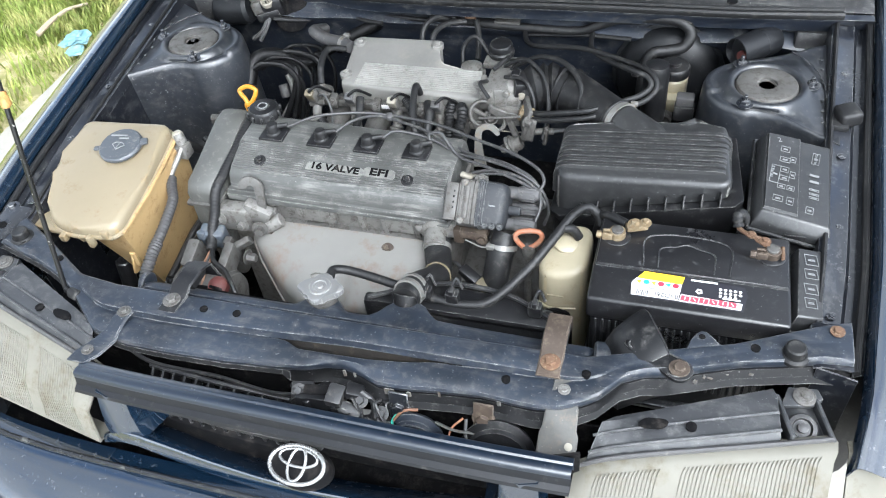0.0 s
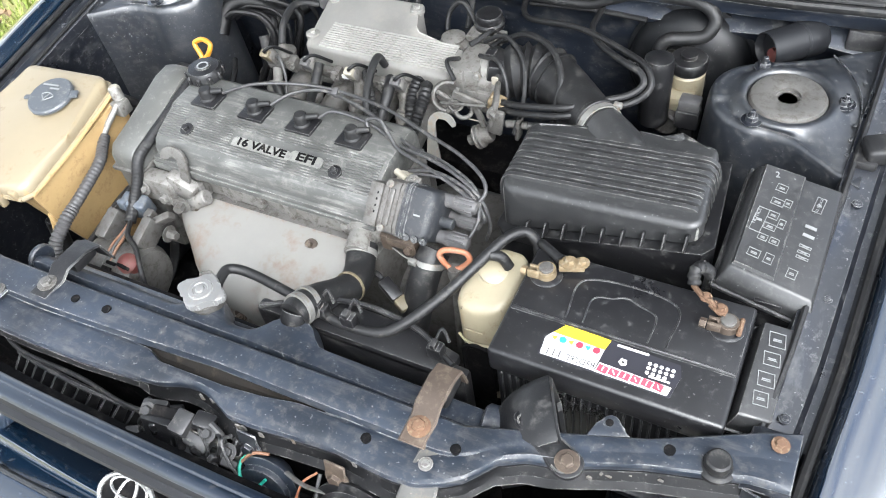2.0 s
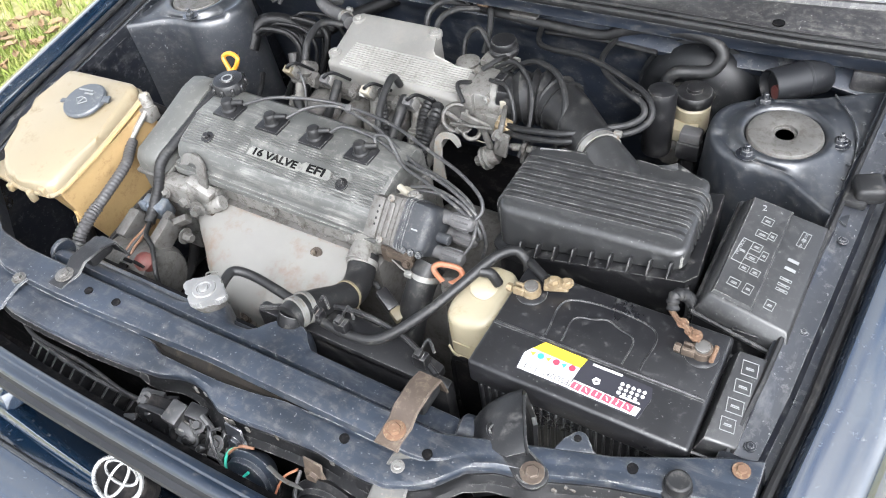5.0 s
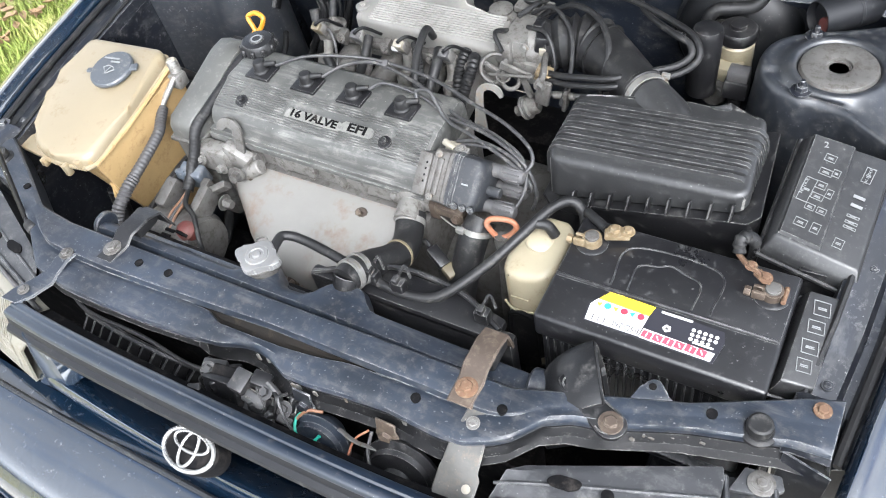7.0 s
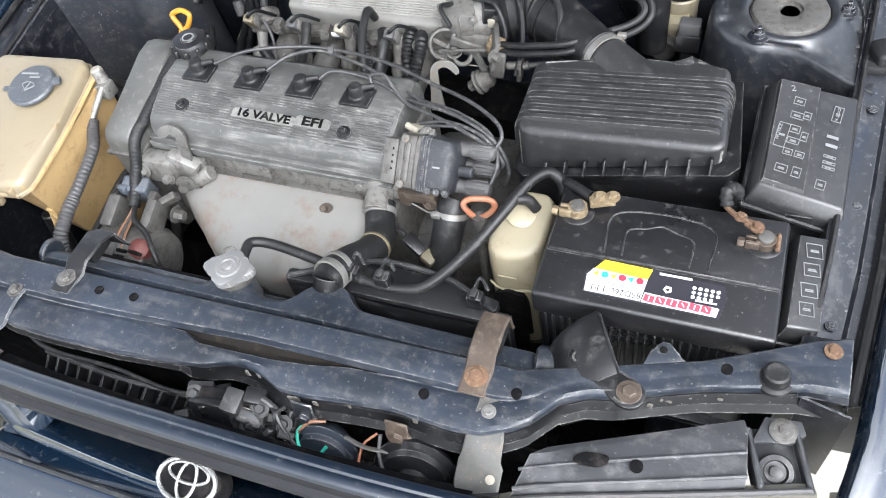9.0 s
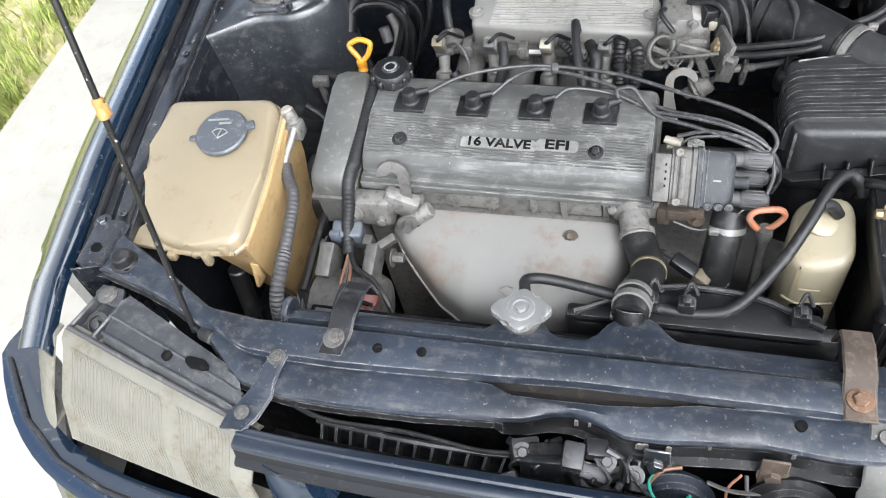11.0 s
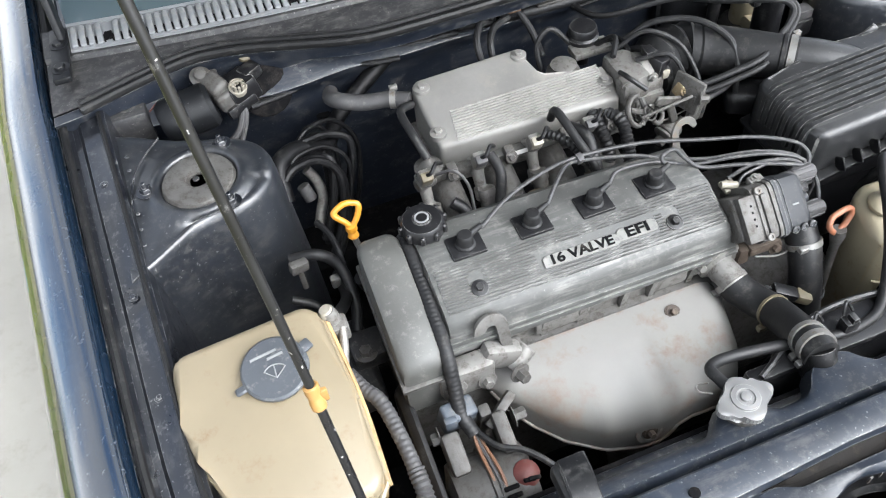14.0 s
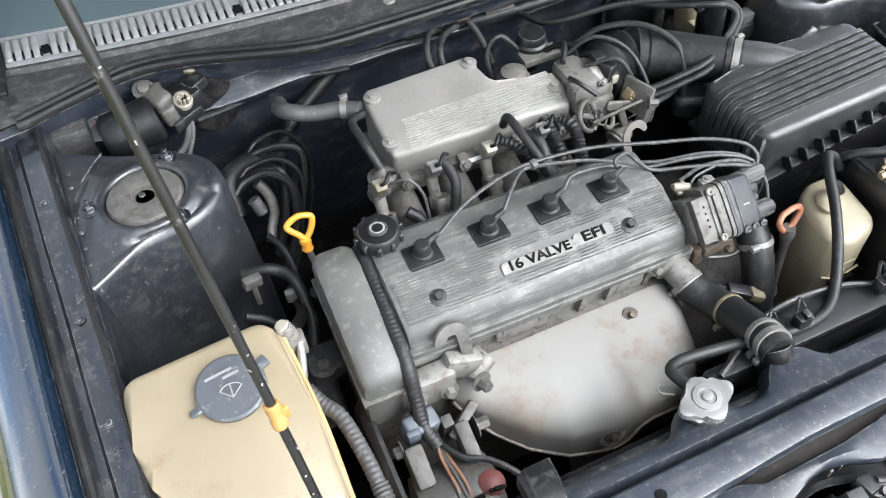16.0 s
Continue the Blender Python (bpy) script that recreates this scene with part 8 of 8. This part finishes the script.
part("shroud_skin", sheet([[arc(t / 10, 0) + V(0, 0.004, -0.016), arc(t / 10, 1) + V(0, 0, -0.022), arc(t / 10, 2) + V(0, 0, -0.03), arc(t / 10, 2) + V(0, -0.004, -0.12)] for t in range(11)], 0.002), VOID, fan)
part("clip", merged([box((-0.205, -0.098, 0.748), (0.022, 0.014, 0.012), 0.002, 2, (0, 10, 10)), lathe((-0.178, -0.102, 0.744), (0, -0.6, 1), [(0.005, 0), (0.008, 0), (0.008, 0.004), (0.005, 0.004)], 14)]), CASTDK, fan, "pale metal clip")

# ---- horns and wiring in front of the support ----
for x, y, z, r, lab in ((0.235, -0.078, 0.715, 0.047, "black disc horn on rusty strap"), (0.125, -0.085, 0.715, 0.040, "dusty blue-black disc horn with wires")):
    h = thing("horn", (x, y, z - 0.05), lab, "horn", group="horns")
    part("horn_disc", lathe((x, y + 0.02, z), (0.1, -1, 0.35), [(0.02, -0.02), (r, 0), (r + 0.002, 0.006), (r * 0.85, 0.010), (r * 0.8, 0.016), (r * 0.4, 0.018), (r * 0.35, 0.026), (0.004, 0.027)], 32), BLACKP if x > 0.2 else BAY, h)
    part("horn_strap", merged([box((x - 0.02, y + 0.028, z + 0.02), (0.026, 0.003, 0.10), 0.001, 1, (-12, 0, 0)), bolt((x - 0.02, y + 0.034, z + 0.042), (0, -1, 0.3), 0.009, 0.008)]), RUST if x > 0.2 else BAYDARK, h, "steel horn strap")
for nm, m, q, r in (("green_wire", GREENW, [(0.115, -0.05, 0.758), (0.100, -0.066, 0.750), (0.108, -0.082, 0.742), (0.130, -0.084, 0.744), (0.140, -0.075, 0.752)], 0.0019),
                    ("orange_wire", ORANGE, [(0.188, -0.045, 0.750), (0.175, -0.060, 0.742), (0.176, -0.085, 0.728), (0.184, -0.095, 0.715)], 0.0015),
                    ("grey_wire", GREYRUB, [(0.192, -0.045, 0.750), (0.196, -0.065, 0.738), (0.212, -0.085, 0.722), (0.235, -0.095, 0.71)], 0.0022),
                    ("brown_wire", BROWNW, [(0.130, -0.050, 0.758), (0.110, -0.058, 0.758), (0.092, -0.078, 0.735), (0.088, -0.095, 0.70)], 0.0019)):
    w = thing(nm, q[0], "loose " + nm.replace("_", " ") + " hanging under the radiator support", "wire", group="horn wires")
    part("wire", tube(q, r, 8), m, w)
part("support_edge", merged([tube([(0.155, -0.058, 0.750), (0.18, -0.062, 0.746), (0.21, -0.058, 0.742)], 0.004, 6, flat=0.4)]), STEEL, car)

part("rail_stop", merged([box((0.650, 0.548, 0.842), (0.034, 0.036, 0.024), 0.006, 3, (0, -6, 20)), box((0.640, 0.548, 0.832), (0.026, 0.05, 0.012), 0.004)]), RUBBER, car, "black rubber stop block on the rail")
part("cowl_hole", lathe((0.468, 0.815, 0.8735), (0, 0, 1), [(0.009, 0), (0.009, 0.002), (0.006, 0.0022)], 18), VOID, car)

# ---- rear of the bay, brake side ----
boost = thing("brake_booster", (0.36, 0.83, 0.60), "large round black brake booster on the firewall", "brake booster")
part("booster_drum", lathe((0.372, 0.860, 0.718), (0, -1, 0.05), [(0.098, 0), (0.102, 0.02), (0.102, 0.045), (0.098, 0.050), (0.098, 0.062), (0.086, 0.080), (0.06, 0.092), (0.035, 0.096), (0.03, 0.112)], 48), MOTORK, boost)
part("booster_rim", lathe((0.372, 0.816, 0.720), (0, -1, 0.05), [(0.0985, 0), (0.1055, 0.002), (0.1055, 0.008), (0.0985, 0.010)], 48), MOTORK, boost, "rolled seam rim")
for a in (60, 120):
    part("booster_stud", bolt((0.372 + 0.045 * math.cos(radians(a)), 0.768, 0.720 + 0.045 * math.sin(radians(a))), (0, -1, 0.05), 0.007, 0.012), CASTDK, boost)
master = thing("master_cylinder", (0.38, 0.73, 0.68), "cream brake fluid reservoir with black cap", "brake reservoir")
part("cylinder", rod((0.372, 0.795, 0.715), (0.372, 0.66, 0.712), 0.020, 20), CASTDK, master, "cast master cylinder")
part("fluid_reservoir", merged([lathe((0.384, 0.722, 0.720), (0, 0, 1), [(0.024, 0), (0.027, 0.01), (0.027, 0.052), (0.022, 0.058), (0.022, 0.064)], 24), box((0.384, 0.70, 0.738), (0.042, 0.05, 0.03), 0.008)]), JUG, master, "yellowed fluid reservoir")
part("reservoir_cap", merged([lathe((0.384, 0.722, 0.778), (0, 0, 1), [(0.028, 0), (0.029, 0.004), (0.029, 0.014), (0.026, 0.018), (0.012, 0.019), (0.012, 0.025), (0.004, 0.026)], 28)]), BLACKP, master, "black reservoir cap")
filt = thing("canister", (0.357, 0.640, 0.74), "upright matt black round canister", "canister")
part("canister_body", lathe((0.357, 0.640, 0.735), (0, 0.06, 1), [(0.020, 0), (0.022, 0.003), (0.022, 0.100), (0.020, 0.108), (0.010, 0.112), (0.003, 0.1125)], 26), BLACKP, filt)
part("canister_pipe", merged([rod((0.340, 0.640, 0.832), (0.318, 0.637, 0.832), 0.005), box((0.322, 0.637, 0.832), (0.014, 0.014, 0.016), 0.003)]), BLACKP, filt)
rel = thing("relay", (0.43, 0.655, 0.75), "small grey-topped black relay", "relay")
part("relay_case", merged([box((0.410, 0.628, 0.765), (0.034, 0.024, 0.030), 0.004)]), BLACKP, rel)
part("relay_top", box((0.410, 0.631, 0.787), (0.030, 0.022, 0.018), 0.003), GREYRUB, rel)
part("relay_foot", box((0.410, 0.635, 0.67), (0.02, 0.02, 0.16), 0.004), VOID, rel)
sock = thing("air_duct_sleeve", (0.515, 0.765, 0.79), "matt black duct sleeve with orange inner end", "duct")
part("sleeve", merged([lathe((0.485, 0.736, 0.820), (0.058, 0.056, -0.003), [(0.022, 0.012), (0.0245, 0), (0.0255, 0.001), (0.0262, 0.052), (0.0272, 0.053), (0.0272, 0.056), (0.0262, 0.057), (0.0262, 0.084), (0.022, 0.090), (0.004, 0.091)], 28)]), MATK, sock)
part("sleeve_end", lathe((0.492, 0.7325, 0.812), (0.058, 0.056, -0.003), [(0.004, 0.004), (0.011, 0.0042), (0.012, 0.012)], 20), REDRUB, sock, "orange-red inner end")
heat = thing("heater_hose", (0.2, 0.79, 0.70), "thick dusty black heater hose looping on the firewall", "hose")
part("pipe", tube([(-0.10, 0.808, 0.812), (0.013, 0.800, 0.808), (0.12, 0.797, 0.806), (0.20, 0.797, 0.807), (0.232, 0.797, 0.820), (0.262, 0.797, 0.832)], 0.0085, 12), RUBBER, heat)
part("hose", tube([(0.245, 0.797, 0.828), (0.27, 0.796, 0.837), (0.299, 0.793, 0.842), (0.344, 0.787, 0.849), (0.385, 0.782, 0.847), (0.405, 0.776, 0.829), (0.395, 0.764, 0.807), (0.365, 0.756, 0.802), (0.346, 0.750, 0.801), (0.335, 0.745, 0.790), (0.330, 0.738, 0.760), (0.328, 0.735, 0.72)], 0.0100, 14), RUBBER, heat)
fv = thing("vacuum_switch", (0.0, 0.80, 0.80), "rusty bracket with vacuum switches and thin black hoses", "valve bracket")
part("bracket", merged([box((0.005, 0.806, 0.828), (0.14, 0.004, 0.022), 0.001, 1, (10, 2, 0)), box((0.06, 0.80, 0.816), (0.05, 0.016, 0.005), 0.001)]), CASTDK, fv)
part("switch_body", merged([box((-0.018, 0.795, 0.826), (0.03, 0.022, 0.020), 0.004), box((-0.05, 0.795, 0.818), (0.022, 0.02, 0.018), 0.004)]), BLACKP, fv)
part("rust_patch", box((-0.010, 0.783, 0.833), (0.022, 0.006, 0.012), 0.002), RUSTBR, fv)
for q in ([(-0.05, 0.785, 0.82), (-0.075, 0.765, 0.835), (-0.092, 0.735, 0.825), (-0.09, 0.71, 0.79)], [(-0.02, 0.785, 0.82), (-0.055, 0.76, 0.825), (-0.072, 0.73, 0.815), (-0.07, 0.71, 0.78)], [(0.0, 0.79, 0.82), (0.01, 0.765, 0.80), (0.015, 0.73, 0.77)]):
    part("vacuum_line", tube(q, 0.0055, 9), RUBBER, fv)
for q in ([(0.152, 0.546, 0.793), (0.18, 0.537, 0.800), (0.215, 0.530, 0.811), (0.26, 0.528, 0.822), (0.30, 0.550, 0.826), (0.335, 0.572, 0.828), (0.351, 0.587, 0.838), (0.343, 0.601, 0.847), (0.317, 0.614, 0.849), (0.27, 0.66, 0.835), (0.235, 0.72, 0.82), (0.225, 0.81, 0.80)],
          [(0.152, 0.543, 0.783), (0.18, 0.533, 0.789), (0.215, 0.525, 0.800), (0.262, 0.523, 0.812), (0.305, 0.548, 0.815), (0.343, 0.572, 0.818), (0.361, 0.590, 0.833), (0.350, 0.612, 0.846), (0.315, 0.64, 0.845), (0.22, 0.70, 0.83), (0.12, 0.74, 0.805), (0.09, 0.81, 0.80)],
          [(0.110, 0.66, 0.812), (0.155, 0.652, 0.838), (0.205, 0.622, 0.846), (0.236, 0.580, 0.834), (0.240, 0.552, 0.808), (0.236, 0.535, 0.76)]):
    c = thing("control_cable", q[0], "black sheathed control cable curving over the intake hose", "cable", group="control cables")
    part("cable", tube(q, 0.0048, 9), RUBBER, c)
wb = thing("pale_hook_bracket", (0.09, 0.447, 0.75), "pale weathered hook-shaped lifting bracket", "bracket")
curl = [(0.021 * math.cos(radians(a)), 0.019 * math.sin(radians(a))) for a in range(180, -1, -15)] + [(0.016, -0.003), (0.012, 0.001)] + [(0.011 * math.cos(radians(a)), 0.010 * math.sin(radians(a))) for a in range(20, 181, 20)]
hookp = prism([(-0.024, -0.058)] + [(-0.022, -0.02)] + curl + [(-0.009, -0.022), (-0.002, -0.058)], -0.002, 0.002, 0.0008, 1)
bmesh.ops.transform(hookp, matrix=pose(0.100, 0.463, 0.803, 72, 0, 8), verts=hookp.verts)
part("hook", hookp, DULL, wb)

# ---- rear of the bay, washer side ----
wm = thing("wiper_motor", (-0.50, 0.80, 0.78), "black wiper motor with cream round connector", "wiper motor")
part("motor", lathe((-0.570, 0.783, 0.812), (1, 0.05, 0.12), [(0.012, 0), (0.027, 0.002), (0.033, 0.010), (0.034, 0.030), (0.034, 0.075), (0.028, 0.082)], 26), MOTORK, wm, "smooth black motor can")
part("motor_plate", box((-0.545, 0.764, 0.838), (0.020, 0.012, 0.002), 0.0006, 1, (25, -7, 0)), GREYRUB, wm)
part("gear_case", merged([box((-0.478, 0.800, 0.838), (0.030, 0.036, 0.030), 0.007, 3, (10, -20, 25)), box((-0.470, 0.79, 0.822), (0.034, 0.030, 0.030), 0.006, 3, (0, -10, 20))]), CASTDK, wm, "dull cast gear case")
part("gear_cover", merged([box((-0.446, 0.802, 0.822), (0.046, 0.045, 0.040), 0.006, 2, (0, -10, 20)), box((-0.452, 0.785, 0.806), (0.050, 0.020, 0.020), 0.004, 2, (0, -10, 20)), box((-0.425, 0.812, 0.838), (0.030, 0.026, 0.020), 0.005, 2, (0, -5, 30))]), BLACKP, wm, "black gear cover")
part("mount_ear", merged([lathe((-0.495, 0.818, 0.846), (0.1, -0.5, 1), [(0.015, 0), (0.016, 0.006), (0.010, 0.008), (0.008, 0.014), (0.003, 0.015)], 20), box((-0.482, 0.818, 0.846), (0.024, 0.020, 0.008), 0.003)]), CASTDK, wm, "grimy mounting ear")
part("mount_ear", merged([lathe((-0.425, 0.835, 0.852), (0.1, -0.5, 1), [(0.012, 0), (0.012, 0.006), (0.006, 0.010)], 16)]), AMBERG, wm)
part("link_disc", lathe((-0.412, 0.812, 0.80), (0.1, -0.8, 0.5), [(0.040, 0), (0.042, 0.004), (0.036, 0.008), (0.010, 0.012)], 28), VOID, wm)
part("red_wire", tube([(-0.58, 0.800, 0.828), (-0.565, 0.808, 0.834), (-0.552, 0.812, 0.830)], 0.0014, 7), REDRUB, wm, "red wire")
part("connector", merged([lathe((-0.450, 0.789, 0.828), (0.15, -0.5, 1), [(0.009, 0), (0.0135, 0.004), (0.0135, 0.014), (0.0115, 0.016), (0.0105, 0.013), (0.003, 0.013)], 18), *[rod((-0.4478 + 0.0075 * math.cos(a), 0.7815 + 0.0075 * math.sin(a), 0.836), (-0.4468 + 0.0075 * math.cos(a), 0.778 + 0.0075 * math.sin(a), 0.847), 0.0020, 8) for a in (k * 0.785 for k in range(8))]]), WHITEP, wm, "cream round connector")
part("wire", merged([tube([(-0.448, 0.792, 0.815), (-0.455, 0.775, 0.795), (-0.468, 0.765, 0.775), (-0.49, 0.76, 0.76)], 0.005, 8), tube([(-0.446, 0.79, 0.815), (-0.452, 0.77, 0.79), (-0.47, 0.755, 0.76)], 0.004, 8)]), GREYRUB, wm)
loom = thing("wiring_loom", (-0.40, 0.68, 0.60), "tangled black wiring loom and taped hoses behind the strut tower", "wiring loom")
rnd = random.Random(5)
for k in range(11):
    p = V(-0.428 + 0.004 * k, 0.635 + 0.008 * k, 0.772 - 0.004 * (k % 3))
    sag, reach = rnd.uniform(0.03, 0.10), rnd.uniform(0.03, 0.09)
    part("loom_branch", tube([p, p + V(0.018, 0.012, 0.006), p + V(0.018 + reach * 0.5, 0.03, -0.01), p + V(0.02 + reach * 0.8, 0.022, -sag * 0.6), p + V(0.012 + reach * 0.7, 0.0, -sag - 0.04), p + V(0.0 + reach * 0.4, -0.02, -sag - 0.10)], rnd.uniform(0.003, 0.0068), 9), LOOMK, loom)
part("loom_trunk", tube([(-0.435, 0.62, 0.745), (-0.43, 0.655, 0.782), (-0.40, 0.685, 0.778), (-0.372, 0.70, 0.755), (-0.345, 0.725, 0.74), (-0.31, 0.77, 0.75), (-0.20, 0.83, 0.79)], 0.013, 10), LOOMK, loom, "taped loom trunk")
part("heater_pipe", tube([(-0.392, 0.700, 0.72), (-0.382, 0.692, 0.70), (-0.380, 0.68, 0.675), (-0.392, 0.665, 0.655), (-0.40, 0.65, 0.64)], 0.008, 10), CAST, loom, "dull alloy pipe")
part("pipe_stub", merged([rod((-0.405, 0.690, 0.70), (-0.398, 0.68, 0.675), 0.010), rod((-0.372, 0.69, 0.67), (-0.378, 0.675, 0.635), 0.004)]), GREYRUB, loom)
part("grommet", lathe((-0.335, 0.865, 0.70), (0.1, -1, 0.2), [(0.035, 0), (0.034, 0.012), (0.022, 0.016), (0.014, 0.03), (0.008, 0.032)], 24), LOOMK, loom)
part("tower_hose", tube([(-0.405, 0.60, 0.71), (-0.392, 0.575, 0.70), (-0.388, 0.545, 0.68), (-0.392, 0.52, 0.63)], 0.005, 9), LOOMK, loom)
part("tower_clip", box((-0.402, 0.50, 0.69), (0.022, 0.012, 0.020), 0.003), STEEL, loom)
part("side_hoses", tube([(-0.375, 0.46, 0.73), (-0.365, 0.47, 0.69), (-0.34, 0.48, 0.67), (-0.30, 0.49, 0.66)], 0.009, 10), LOOMK, loom)
fwl = thing("firewall_lines", (-0.2, 0.84, 0.76), "thin black lines clipped along the firewall", "pipe")
for q in ([(-0.44, 0.78, 0.80), (-0.38, 0.80, 0.79), (-0.30, 0.815, 0.795), (-0.20, 0.81, 0.805), (-0.10, 0.80, 0.808)], [(-0.33, 0.83, 0.805), (-0.25, 0.80, 0.80), (-0.2, 0.79, 0.80)], [(0.10, 0.80, 0.79), (0.20, 0.795, 0.80), (0.30, 0.79, 0.80)]):
    part("line", tube(q, 0.0045, 8), RUBBER, fwl)

# ---- litter on the verge ----
bag = thing("plastic_bag", (-2.05, 1.75, 0.0), "crumpled pale blue plastic bag in the grass", "litter")
BAGM = material("pale_blue_plastic", (0.12, 0.245, 0.27), 0.5, var=0.35, dirt=(0.3, 0.36, 0.36), amount=0.5, dscale=12, bump=0.3, bscale=40)
for c, r, sd in (((-1.985, 1.770, 0.03), 0.055, 1), ((-1.955, 1.700, 0.02), 0.040, 8), ((-2.03, 1.74, 0.02), 0.030, 5)):
    bm = bmesh.new()
    bmesh.ops.create_icosphere(bm, subdivisions=3, radius=r)
    for v in bm.verts:
        n = noise.noise(v.co * 34 + V(sd, 0, 0))
        v.co *= 0.85 + 0.5 * n + 0.35 * noise.noise(v.co * 90)
        v.co.z = v.co.z * 0.35 + 0.012
    bmesh.ops.translate(bm, vec=c, verts=bm.verts)
    part("bag_fold", bm, BAGM, bag)
twig = thing("dry_branch", (-2.3, 1.9, 0.0), "bleached dry branch on the grass", "branch")
part("branch", tube([(-2.205, 1.79, 0.03), (-2.19, 1.87, 0.045), (-2.185, 1.92, 0.045), (-2.165, 1.97, 0.05), (-2.12, 2.04, 0.04)], (0.012, 0.006), 8), material("bleached_wood", (0.27, 0.22, 0.155), 0.8, var=0.3), twig)
leaf = thing("dry_leaves", (-2.35, 1.1, 0.0), "curled brown dry leaves on the grass", "leaves")
LEAFM = material("dry_leaf", (0.16, 0.10, 0.05), 0.7, var=0.35)
for k in range(30):
    x, y, a = -2.34 + rnd.uniform(-0.16, 0.12), 1.12 + rnd.uniform(-0.25, 0.25), rnd.uniform(0, 6.28)
    d, s = V(math.cos(a), math.sin(a), 0) * 0.55, V(-math.sin(a), math.cos(a), 0) * 0.6
    part("leaf", sheet([[V(x, y, 0.03 + 0.012 * rnd.random()) + d * u + s * w * (0.022 * math.sin(math.pi * (u + 0.06) / 0.12) + 0.001) + V(0, 0, 0.012 * abs(w)) for w in (-1, 0, 1)] for u in (-0.06, -0.03, 0, 0.03, 0.06)], 0.001), LEAFM, leaf)
